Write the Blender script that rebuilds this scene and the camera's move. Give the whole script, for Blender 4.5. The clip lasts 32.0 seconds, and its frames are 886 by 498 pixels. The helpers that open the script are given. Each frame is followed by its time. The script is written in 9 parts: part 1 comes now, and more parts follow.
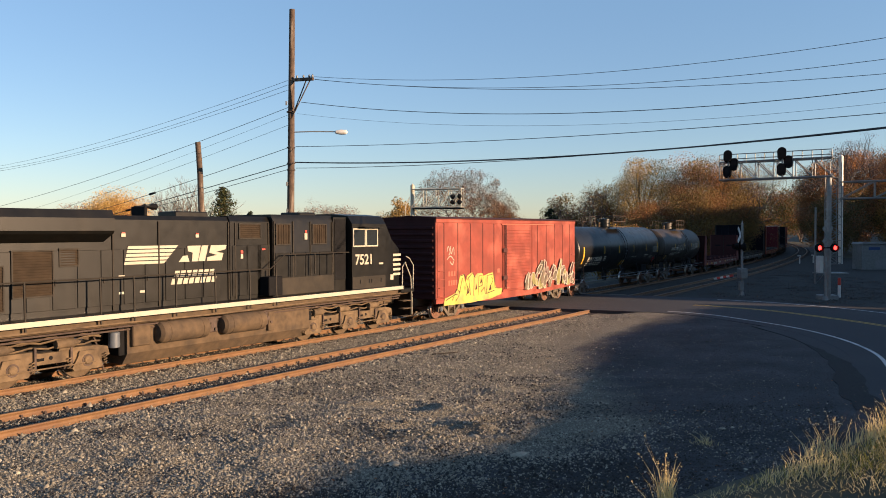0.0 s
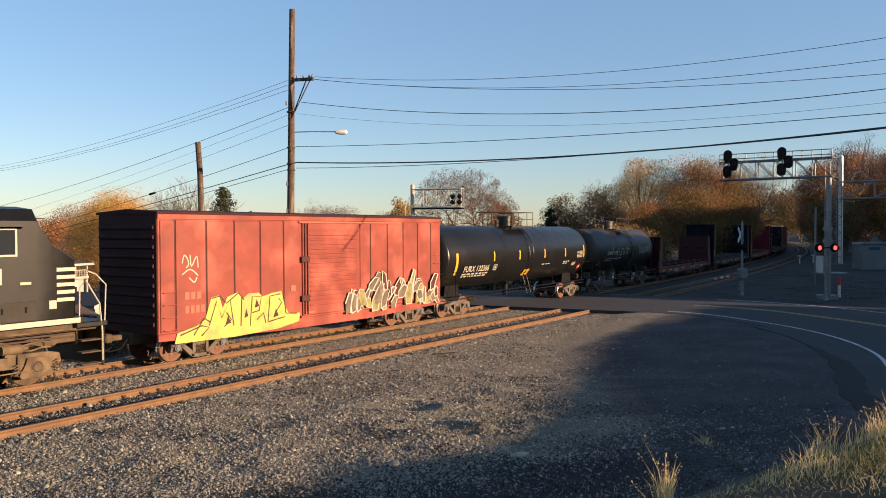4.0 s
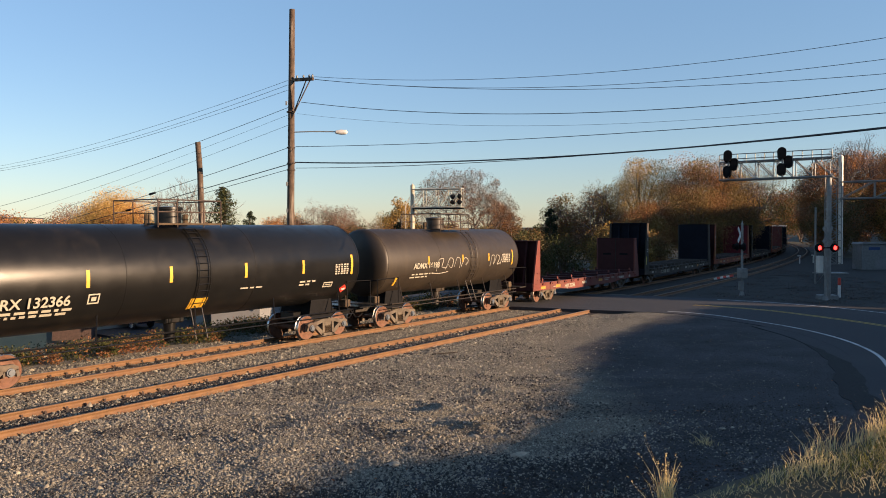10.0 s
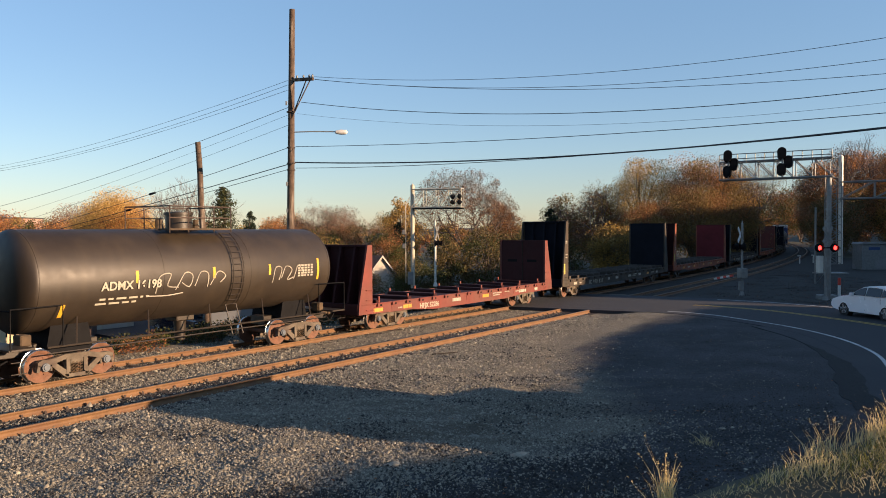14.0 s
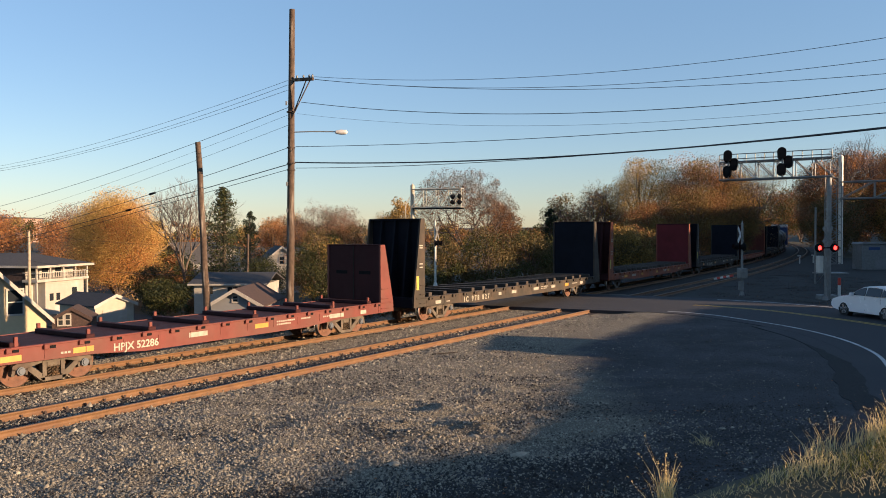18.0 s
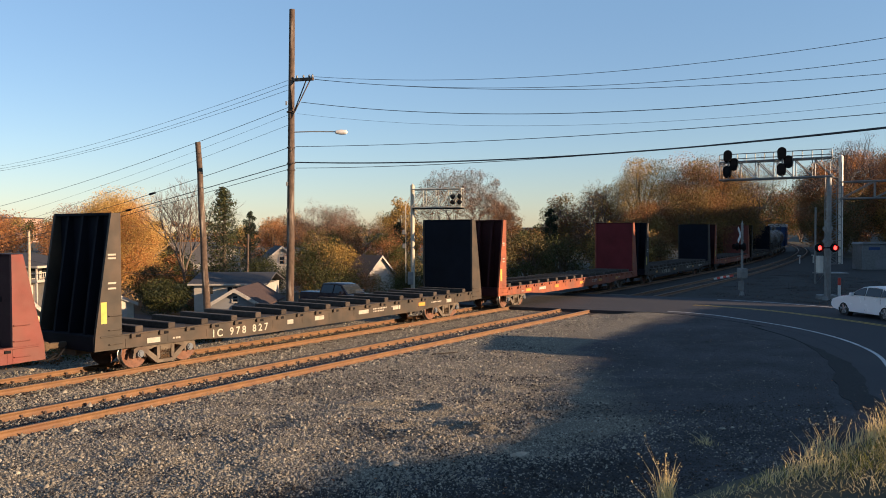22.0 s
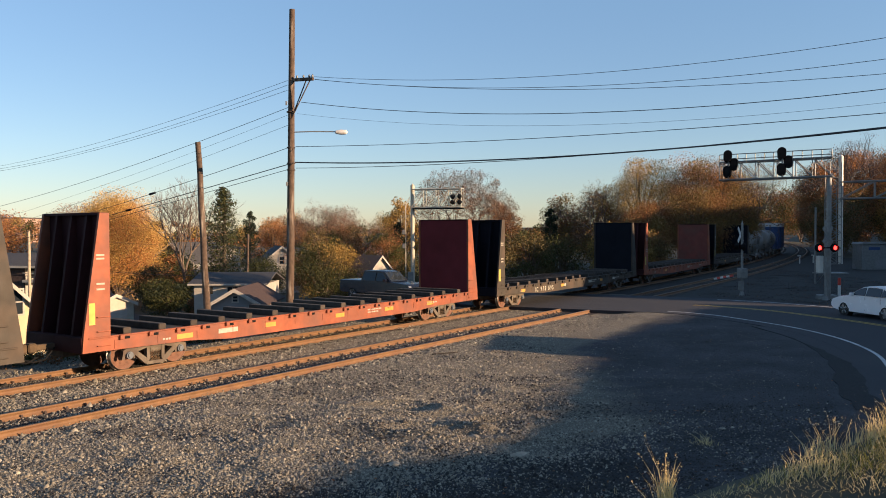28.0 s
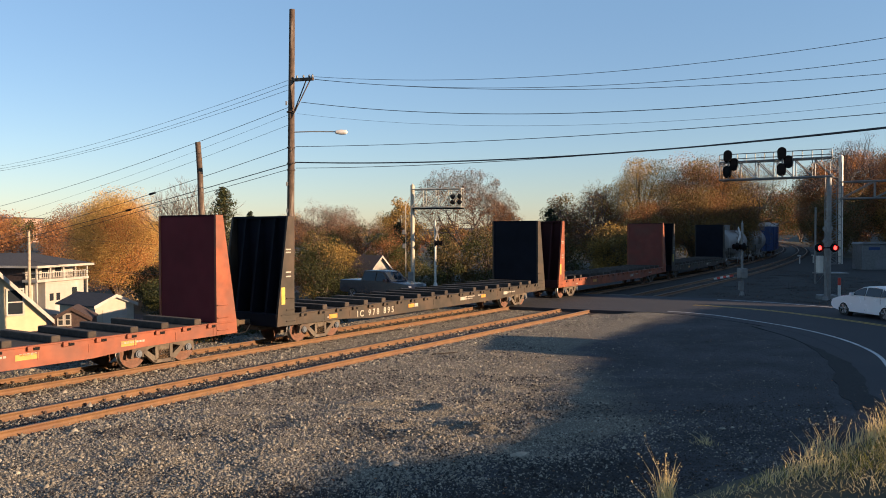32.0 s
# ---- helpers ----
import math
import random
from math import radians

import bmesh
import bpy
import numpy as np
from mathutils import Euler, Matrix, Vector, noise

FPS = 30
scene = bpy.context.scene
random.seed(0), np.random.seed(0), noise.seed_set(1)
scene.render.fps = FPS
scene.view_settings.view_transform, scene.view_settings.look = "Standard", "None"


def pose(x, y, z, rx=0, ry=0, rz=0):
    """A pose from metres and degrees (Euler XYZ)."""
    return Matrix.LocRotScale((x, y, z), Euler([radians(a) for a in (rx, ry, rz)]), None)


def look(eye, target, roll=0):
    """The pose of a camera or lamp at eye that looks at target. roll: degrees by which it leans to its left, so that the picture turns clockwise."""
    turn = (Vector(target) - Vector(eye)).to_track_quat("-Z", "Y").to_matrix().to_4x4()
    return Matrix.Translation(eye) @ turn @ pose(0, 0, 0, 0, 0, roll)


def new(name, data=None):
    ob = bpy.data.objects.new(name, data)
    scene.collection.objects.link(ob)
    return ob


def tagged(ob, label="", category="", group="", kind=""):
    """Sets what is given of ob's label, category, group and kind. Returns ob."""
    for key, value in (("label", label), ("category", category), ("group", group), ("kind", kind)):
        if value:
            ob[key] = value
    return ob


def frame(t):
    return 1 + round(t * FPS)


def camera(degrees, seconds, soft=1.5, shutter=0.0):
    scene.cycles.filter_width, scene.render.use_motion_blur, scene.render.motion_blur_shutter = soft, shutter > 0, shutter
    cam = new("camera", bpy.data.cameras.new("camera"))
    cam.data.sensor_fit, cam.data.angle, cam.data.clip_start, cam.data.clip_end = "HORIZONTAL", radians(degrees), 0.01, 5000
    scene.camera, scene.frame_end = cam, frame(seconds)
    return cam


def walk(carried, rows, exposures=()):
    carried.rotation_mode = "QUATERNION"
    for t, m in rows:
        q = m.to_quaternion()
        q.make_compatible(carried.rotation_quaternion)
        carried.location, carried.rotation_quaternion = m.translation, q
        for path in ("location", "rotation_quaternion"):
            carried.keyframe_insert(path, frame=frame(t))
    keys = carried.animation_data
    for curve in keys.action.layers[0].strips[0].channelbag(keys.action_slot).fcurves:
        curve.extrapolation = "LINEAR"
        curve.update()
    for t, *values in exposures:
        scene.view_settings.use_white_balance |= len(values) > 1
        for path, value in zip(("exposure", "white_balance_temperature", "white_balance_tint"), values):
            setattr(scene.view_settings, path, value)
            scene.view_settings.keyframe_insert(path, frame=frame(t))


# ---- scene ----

EYE = (0.0, 0.0, 4.064)
cam = camera(58.05, 32.0, 0.95)
STAND = look(EYE, (0.0, 30.0, 4.064 - 30 * math.tan(0.02275)), -0.19)
walk(cam, [(0.0, STAND), (32.0, STAND)], [(0.0, 1.16, 5900, 14), (32.0, 1.16, 5900, 14)])

# ---------------------------------------------------------------- light
SUN_AZ, SUN_EL = 113.0, 10.5          # clockwise from +Y, and up, in degrees
world = bpy.data.worlds.new("evening_sky")
scene.world = world
world.use_nodes = True
wn = world.node_tree
sky = wn.nodes.new("ShaderNodeTexSky")
sky.sky_type = "NISHITA"
sky.sun_disc = False
sky.sun_elevation = radians(SUN_EL)
sky.sun_rotation = radians(SUN_AZ)
sky.air_density, sky.dust_density, sky.ozone_density = 1.0, 0.2, 2.2
soft_sky = wn.nodes.new("ShaderNodeTexSky")          # light scattered more than once, paler at the horizon
soft_sky.sky_type = "NISHITA"
soft_sky.sun_disc = False
soft_sky.sun_elevation, soft_sky.sun_rotation = radians(24.0), radians(SUN_AZ)
soft_sky.air_density, soft_sky.dust_density, soft_sky.ozone_density = 1.0, 0.15, 1.2
sky_mix = wn.nodes.new("ShaderNodeMix")
sky_mix.data_type = "RGBA"
sky_mix.inputs[0].default_value = 0.55
wn.links.new(sky.outputs[0], sky_mix.inputs[6])
wn.links.new(soft_sky.outputs[0], sky_mix.inputs[7])
wn.links.new(sky_mix.outputs[2], wn.nodes["Background"].inputs[0])
wn.nodes["Background"].inputs[1].default_value = 0.052
haze = wn.nodes.new("ShaderNodeBackground")          # light of the hazy air, thinning out towards the zenith
up_axis = wn.nodes.new("ShaderNodeSeparateXYZ")
wn.links.new(wn.nodes.new("ShaderNodeTexCoord").outputs["Generated"], up_axis.inputs[0])
haze_ramp = wn.nodes.new("ShaderNodeValToRGB")
haze_ramp.color_ramp.elements[0].color = (0.010, 0.006, 0.010, 1)
haze_ramp.color_ramp.elements[1].position, haze_ramp.color_ramp.elements[1].color = 0.9, (0.010, 0.018, 0.026, 1)
for place, tone in ((0.10, (0.024, 0.036, 0.046)), (0.30, (0.038, 0.064, 0.082))):
    haze_ramp.color_ramp.elements.new(place).color = (*tone, 1)
wn.links.new(up_axis.outputs[2], haze_ramp.inputs[0])
wn.links.new(haze_ramp.outputs[0], haze.inputs[0])
both = wn.nodes.new("ShaderNodeAddShader")
wn.links.new(wn.nodes["Background"].outputs[0], both.inputs[0])
wn.links.new(haze.outputs[0], both.inputs[1])
wn.links.new(both.outputs[0], wn.nodes["World Output"].inputs[0])
sun_data = bpy.data.lights.new("sun", "SUN")
sun_data.energy, sun_data.angle, sun_data.color = 5.2, radians(0.45), (1.0, 0.66, 0.36)
sun = new("sun", sun_data)
TO_SUN = Vector((math.sin(radians(SUN_AZ)) * math.cos(radians(SUN_EL)),
                 math.cos(radians(SUN_AZ)) * math.cos(radians(SUN_EL)), math.sin(radians(SUN_EL))))
sun.matrix_world = look(TO_SUN * 200, (0, 0, 0))


# ---------------------------------------------------------------- materials
def srgb(r, g, b):
    return tuple((c / 255 / 12.92) if c < 10 else ((c / 255 + 0.055) / 1.055) ** 2.4 for c in (r, g, b))


def material(name, colour, rough=0.7, metal=0.0, spread=0.25, scale=3.0, stain=None, amount=0.4, stain_scale=0.6,
             bump=0.15, bump_scale=40.0, bump_depth=0.02, island=0.0, per_object=0.0, streak=False, spec=0.5, hue=0.0):
    """Colour with fine grain, larger stains, bump, and variation piece by piece."""
    m = bpy.data.materials.new(name)
    m.use_nodes = True
    t = m.node_tree
    b = t.nodes["Principled BSDF"]
    b.inputs["Roughness"].default_value, b.inputs["Metallic"].default_value = rough, metal
    b.inputs["Specular IOR Level"].default_value = spec
    co = t.nodes.new("ShaderNodeTexCoord").outputs["Object"]

    def noise_at(s, detail=4.0, stretch=None):
        n = t.nodes.new("ShaderNodeTexNoise")
        n.inputs["Scale"].default_value, n.inputs["Detail"].default_value = s, detail
        if stretch:
            mp = t.nodes.new("ShaderNodeMapping")
            mp.inputs["Scale"].default_value = stretch
            t.links.new(co, mp.inputs[0])
            t.links.new(mp.outputs[0], n.inputs["Vector"])
        else:
            t.links.new(co, n.inputs["Vector"])
        return n.outputs[0]

    def ramp(src, lo, hi):
        r = t.nodes.new("ShaderNodeMapRange")
        r.inputs["From Min"].default_value, r.inputs["From Max"].default_value = lo, hi
        t.links.new(src, r.inputs[0])
        return r.outputs[0]

    def mix(kind, fac, a, bb):
        x = t.nodes.new("ShaderNodeMix")
        x.data_type, x.blend_type = "RGBA", kind
        for sock, val in ((x.inputs[0], fac), (x.inputs[6], a), (x.inputs[7], bb)):
            if hasattr(val, "links"):
                t.links.new(val, sock)
            elif isinstance(val, (int, float)):
                sock.default_value = val
            else:
                sock.default_value = (*val, 1)
        return x.outputs[2]

    dark = tuple(c * (1 - spread) for c in colour)
    light = tuple(min(1, c * (1 + spread)) for c in colour)
    col = mix("MIX", ramp(noise_at(scale), 0.3, 0.7), dark, light)
    if stain:
        col = mix("MIX", ramp(noise_at(stain_scale, 6.0, (3.0, 3.0, 0.35) if streak else None), 0.62 - amount * 0.3, 0.75), col, stain)
    if island or per_object:
        if island:
            rnd = t.nodes.new("ShaderNodeNewGeometry").outputs["Random Per Island"]
        else:
            rnd = t.nodes.new("ShaderNodeObjectInfo").outputs["Random"]
        hs = t.nodes.new("ShaderNodeHueSaturation")
        amt = island or per_object
        t.links.new(ramp_to(t, rnd, 1 - amt, 1 + amt), hs.inputs["Value"])
        if hue:
            t.links.new(ramp_to(t, rnd, 0.5 - hue, 0.5 + hue), hs.inputs["Hue"])
        t.links.new(col, hs.inputs["Color"])
        col = hs.outputs[0]
    t.links.new(col, b.inputs["Base Color"])
    if bump:
        bp = t.nodes.new("ShaderNodeBump")
        bp.inputs["Strength"].default_value, bp.inputs["Distance"].default_value = bump, bump_depth
        t.links.new(noise_at(bump_scale, 3.0), bp.inputs["Height"])
        t.links.new(bp.outputs[0], b.inputs["Normal"])
    rr = t.nodes.new("ShaderNodeMapRange")
    rr.inputs["To Min"].default_value, rr.inputs["To Max"].default_value = max(0.05, rough - 0.12), min(1, rough + 0.12)
    t.links.new(noise_at(scale * 2.3), rr.inputs[0])
    t.links.new(rr.outputs[0], b.inputs["Roughness"])
    return m


def ramp_to(t, src, lo, hi):
    r = t.nodes.new("ShaderNodeMapRange")
    r.inputs["To Min"].default_value, r.inputs["To Max"].default_value = lo, hi
    t.links.new(src, r.inputs[0])
    return r.outputs[0]


def glow(name, colour, strength):
    m = bpy.data.materials.new(name)
    m.use_nodes = True
    b = m.node_tree.nodes["Principled BSDF"]
    b.inputs["Base Color"].default_value = (*colour, 1)
    b.inputs["Emission Color"].default_value = (*colour, 1)
    b.inputs["Emission Strength"].default_value = strength
    return m


def glass(name, tint=(0.02, 0.025, 0.03)):
    m = bpy.data.materials.new(name)
    m.use_nodes = True
    b = m.node_tree.nodes["Principled BSDF"]
    b.inputs["Base Color"].default_value = (*tint, 1)
    b.inputs["Roughness"].default_value = 0.06
    return m


def leaves(name, a, bcol, through_light=0.25):
    """Leaves of two colours, clump by clump, that let some light through."""
    m = bpy.data.materials.new(name)
    m.use_nodes = True
    t = m.node_tree
    b = t.nodes["Principled BSDF"]
    b.inputs["Roughness"].default_value = 0.7
    b.inputs["Specular IOR Level"].default_value = 0.2
    x = t.nodes.new("ShaderNodeMix")
    x.data_type = "RGBA"
    geo = t.nodes.new("ShaderNodeNewGeometry").outputs["Random Per Island"]
    t.links.new(geo, x.inputs[0])
    x.inputs[6].default_value, x.inputs[7].default_value = (*a, 1), (*bcol, 1)
    co = t.nodes.new("ShaderNodeTexCoord").outputs["Object"]
    n = t.nodes.new("ShaderNodeTexNoise")
    n.inputs["Scale"].default_value = 0.5
    t.links.new(co, n.inputs["Vector"])
    hs = t.nodes.new("ShaderNodeHueSaturation")
    t.links.new(ramp_to(t, n.outputs[0], 0.5, 1.5), hs.inputs["Value"])
    t.links.new(x.outputs[2], hs.inputs["Color"])
    t.links.new(hs.outputs[0], b.inputs["Base Color"])
    tr = t.nodes.new("ShaderNodeBsdfTranslucent")
    t.links.new(hs.outputs[0], tr.inputs[0])
    ms = t.nodes.new("ShaderNodeMixShader")
    ms.inputs[0].default_value = through_light
    t.links.new(b.outputs[0], ms.inputs[1])
    t.links.new(tr.outputs[0], ms.inputs[2])
    t.links.new(ms.outputs[0], t.nodes["Material Output"].inputs[0])
    return m


M_STONE = material("crushed_stone", (0.275, 0.248, 0.186), 0.9, spread=0.25, scale=9, bump=0.3, bump_scale=60, island=0.42)


def yard_ground(name):
    """Loose gravel that gives way to packed cinders, darkened for the yard's shade, where marked as packed, along a
    ragged border.
    """
    m = material(name, (0.170, 0.150, 0.110), 0.95, spread=0.6, scale=24, stain=(0.125, 0.108, 0.078), amount=0.5, stain_scale=0.45, bump=0.9, bump_scale=22, bump_depth=0.06)
    t = m.node_tree
    b = t.nodes["Principled BSDF"]
    gravel = b.inputs["Base Color"].links[0].from_socket
    co = t.nodes.new("ShaderNodeTexCoord").outputs["Object"]

    def noise_at(scale, detail):
        n = t.nodes.new("ShaderNodeTexNoise")
        n.inputs["Scale"].default_value, n.inputs["Detail"].default_value = scale, detail
        t.links.new(co, n.inputs["Vector"])
        return n.outputs[0]

    # packed cinder tones, set darker to carry the shade on the yard
    shaded_cinder = t.nodes.new("ShaderNodeValToRGB")
    shaded_cinder.color_ramp.elements[0].position, shaded_cinder.color_ramp.elements[0].color = 0.28, (0.014, 0.013, 0.013, 1)
    shaded_cinder.color_ramp.elements[1].position, shaded_cinder.color_ramp.elements[1].color = 0.74, (0.070, 0.068, 0.071, 1)
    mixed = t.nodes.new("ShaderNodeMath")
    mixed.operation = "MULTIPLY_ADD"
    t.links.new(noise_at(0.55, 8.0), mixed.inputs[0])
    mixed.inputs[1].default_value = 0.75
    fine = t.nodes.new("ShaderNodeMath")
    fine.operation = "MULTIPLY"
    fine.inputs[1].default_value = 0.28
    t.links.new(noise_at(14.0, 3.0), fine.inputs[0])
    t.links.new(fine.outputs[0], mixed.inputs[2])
    t.links.new(mixed.outputs[0], shaded_cinder.inputs[0])
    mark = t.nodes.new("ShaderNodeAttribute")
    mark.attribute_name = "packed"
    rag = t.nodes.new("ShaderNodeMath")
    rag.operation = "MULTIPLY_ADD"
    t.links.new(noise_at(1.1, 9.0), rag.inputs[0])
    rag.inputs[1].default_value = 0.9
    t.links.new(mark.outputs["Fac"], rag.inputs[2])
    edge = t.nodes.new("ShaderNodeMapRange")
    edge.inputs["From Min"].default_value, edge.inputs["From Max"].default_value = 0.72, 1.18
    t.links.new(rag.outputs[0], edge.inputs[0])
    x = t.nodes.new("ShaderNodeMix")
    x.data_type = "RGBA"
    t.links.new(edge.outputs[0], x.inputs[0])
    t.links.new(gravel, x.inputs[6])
    t.links.new(shaded_cinder.outputs[0], x.inputs[7])
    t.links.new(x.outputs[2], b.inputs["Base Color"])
    return m


M_YARD = yard_ground("gravel_and_shaded_cinder_yard")
M_CLOD = material("dark_dirt_clod", (0.042, 0.037, 0.031), 0.95, spread=0.3, scale=12, bump=0.3, bump_scale=60, island=0.6)
# dark soil, its colour lowered further for the shade beyond the road
M_SHADEDSOIL = material("shade_darkened_soil", (0.015, 0.013, 0.011), 0.95, spread=0.5, scale=5, stain=(0.022, 0.022, 0.015), amount=0.6, stain_scale=0.4, bump=0.8, bump_scale=14)
M_EARTH = material("dry_grass_ground", (0.05, 0.042, 0.024), 0.95, spread=0.4, scale=1.4, stain=(0.04, 0.045, 0.02), amount=0.8, stain_scale=0.12, bump=0.6, bump_scale=6)
M_ASPHALT = material("worn_asphalt", (0.027, 0.027, 0.031), 0.85, spread=0.2, scale=30, stain=(0.036, 0.036, 0.037), amount=0.5, stain_scale=0.5, bump=0.35, bump_scale=90)
M_PATCH = material("old_asphalt", (0.009, 0.0085, 0.008), 0.95, spread=0.4, scale=8, stain=(0.016, 0.015, 0.014), amount=0.4, stain_scale=0.7, bump=0.5, bump_scale=60)
M_WHITELINE = material("white_road_paint", (0.55, 0.55, 0.53), 0.8, spread=0.2, scale=8, stain=(0.2, 0.2, 0.2), amount=0.4, stain_scale=2.5)
M_YELLOWLINE = material("yellow_road_paint", (0.48, 0.33, 0.06), 0.8, spread=0.2, scale=8, stain=(0.15, 0.13, 0.1), amount=0.4, stain_scale=2.5)
M_RAIL = material("rusty_rail", (0.145, 0.076, 0.030), 0.75, spread=0.2, scale=5, stain=(0.12, 0.058, 0.028), amount=0.5, stain_scale=1.2, bump=0.2)
M_RAILTOP = material("polished_rail_head", (0.24, 0.17, 0.11), 0.5, 0.5, spread=0.1, scale=4)
M_TIE = material("creosoted_tie", (0.06, 0.045, 0.035), 0.9, spread=0.3, scale=7, bump=0.6, bump_scale=18, per_object=0.4)
M_IRON = material("dark_iron", (0.06, 0.04, 0.03), 0.8, spread=0.3, scale=8)

M_BLACK = material("black_enamel", (0.0042, 0.0042, 0.0037), 0.42, spec=0.32, spread=0.2, scale=1.5, stain=(0.0095, 0.0082, 0.0060), amount=0.4, stain_scale=0.8, bump=0.05, streak=True)
M_GRILLE = material("brown_grille_screen", (0.030, 0.021, 0.013), 0.85, spread=0.3, scale=3, spec=0.2)
M_LOWDUST = material("dust_filmed_black", (0.018, 0.0145, 0.010), 0.6, spread=0.4, scale=2, stain=(0.035, 0.027, 0.018), amount=0.5, stain_scale=1.0, spec=0.3)
# paler black: dust, with the lit edges of posts and seams painted in
M_PALEBLACK = material("pale_dusty_edge_black", (0.022, 0.018, 0.013), 0.7, spread=0.3, scale=4, spec=0.3)
M_TRUCKDUST = material("tan_dusted_truck", (0.125, 0.085, 0.046), 0.92, spread=0.3, scale=4, stain=(0.04, 0.028, 0.018), amount=0.5, stain_scale=1.6, bump=0.3)
M_DUSTY = material("dusty_running_gear", (0.082, 0.055, 0.030), 0.92, spread=0.3, scale=4, stain=(0.04, 0.029, 0.02), amount=0.5, stain_scale=1.4, bump=0.3)
M_TANKBLACK = material("gloss_black_tank", (0.007, 0.007, 0.007), 0.34, spec=0.35, spread=0.15, scale=1.0, stain=(0.016, 0.014, 0.012), amount=0.2, stain_scale=0.4, bump=0.04, streak=True)
M_TANKGREY = material("weathered_dark_tank", (0.027, 0.020, 0.0135), 0.5, spread=0.15, scale=1.6, stain=(0.042, 0.031, 0.019), amount=0.4, stain_scale=0.5, bump=0.08, streak=True)
M_CREAM = material("cream_paint", (0.37, 0.345, 0.27), 0.6, spread=0.06, scale=3, stain=(0.4, 0.36, 0.28), amount=0.25, stain_scale=2)
M_WHITE = material("white_paint", (0.60, 0.585, 0.55), 0.6, spread=0.06, scale=3, stain=(0.45, 0.42, 0.38), amount=0.25, stain_scale=1.5)
M_YELLOW = material("yellow_reflector", (0.58, 0.33, 0.02), 0.45, spread=0.08, scale=5)
M_LIME = material("yellow_spray_paint", (0.46, 0.39, 0.065), 0.65, spread=0.25, scale=3, stain=(0.50, 0.24, 0.10), amount=0.55, stain_scale=2.2)
M_FADEDMARK = material("faded_stencil_paint", (0.34, 0.31, 0.25), 0.7, spread=0.2, scale=6)
M_ORANGEPATCH = material("orange_reflector", (0.52, 0.24, 0.035), 0.5, spread=0.15, scale=4)
M_RED = material("faded_red_boxcar", (0.195, 0.031, 0.016), 0.65, spread=0.2, scale=1.2, stain=(0.36, 0.09, 0.055), amount=0.4, stain_scale=0.8, bump=0.06)
M_REDPALE = material("pale_red", (0.38, 0.095, 0.055), 0.65, spread=0.1, scale=2)
M_GRAFFITIWHITE = material("sprayed_white", (0.45, 0.40, 0.33), 0.7, spread=0.1, scale=4, stain=(0.35, 0.25, 0.2), amount=0.4, stain_scale=3)
M_GRAFFITIOLIVE = material("sprayed_olive", (0.20, 0.18, 0.06), 0.75, spread=0.4, scale=3)
M_GRAFFITIDARK = material("sprayed_dark_olive", (0.045, 0.038, 0.018), 0.75, spread=0.3, scale=3)
M_GRAFFITIBROWN = material("sprayed_brown", (0.12, 0.09, 0.06), 0.75, spread=0.5, scale=3, stain=(0.05, 0.042, 0.034), amount=0.5, stain_scale=1.4)
# maroon taken near black: the shade on unlit end faces is in it
M_MAROON = material("maroon_with_end_shade", (0.034, 0.0075, 0.0085), 0.75, spec=0.25, spread=0.2, scale=1.5, stain=(0.04, 0.011, 0.011), amount=0.5)
M_SEAM = material("dark_seam", (0.05, 0.012, 0.01), 0.8, spread=0.2)
M_BROWNRED = material("oxide_red_flat", (0.145, 0.030, 0.020), 0.7, spread=0.2, scale=1.5, stain=(0.11, 0.045, 0.03), amount=0.6, stain_scale=0.8, bump=0.12)
M_ORANGE = material("faded_orange_flat", (0.25, 0.062, 0.020), 0.65, spread=0.25, scale=2.3, stain=(0.13, 0.05, 0.03), amount=0.8, stain_scale=1.1, bump=0.12)
M_CRIMSON = material("crimson_bulkhead", (0.12, 0.020, 0.024), 0.8, spec=0.15, spread=0.15, scale=1.0, stain=(0.09, 0.016, 0.018), amount=0.4)
M_BLACKFLAT = material("weathered_black_flat", (0.030, 0.024, 0.016), 0.7, spread=0.3, scale=1.4, stain=(0.065, 0.042, 0.024), amount=0.7, stain_scale=1.3, bump=0.12)
M_NAVY = material("blue_black_bulkhead", (0.006, 0.0075, 0.013), 0.8, spec=0.15, spread=0.25, scale=1.0)
M_TIMBER = material("old_deck_timber", (0.045, 0.035, 0.027), 0.9, spread=0.35, scale=5, bump=0.5, bump_scale=14, per_object=0.35)
M_WHEEL = material("rust_wheel", (0.135, 0.062, 0.035), 0.75, spread=0.3, scale=5, stain=(0.10, 0.05, 0.03), amount=0.5, stain_scale=2)
M_TREAD = material("bright_tread", (0.5, 0.48, 0.45), 0.3, 1.0, spread=0.1)
M_TRUCKGREY = material("dusty_truck_frame", (0.11, 0.09, 0.066), 0.85, spread=0.3, scale=4, stain=(0.07, 0.05, 0.04), amount=0.5, stain_scale=1.5, bump=0.25)
M_CAP = material("bearing_cap_blue_grey", (0.085, 0.10, 0.12), 0.5, spread=0.2)
M_GLASS = glass("dark_glass")
M_BLUE = material("blue_boxcar", (0.03, 0.06, 0.16), 0.6, spread=0.2, scale=1.2)

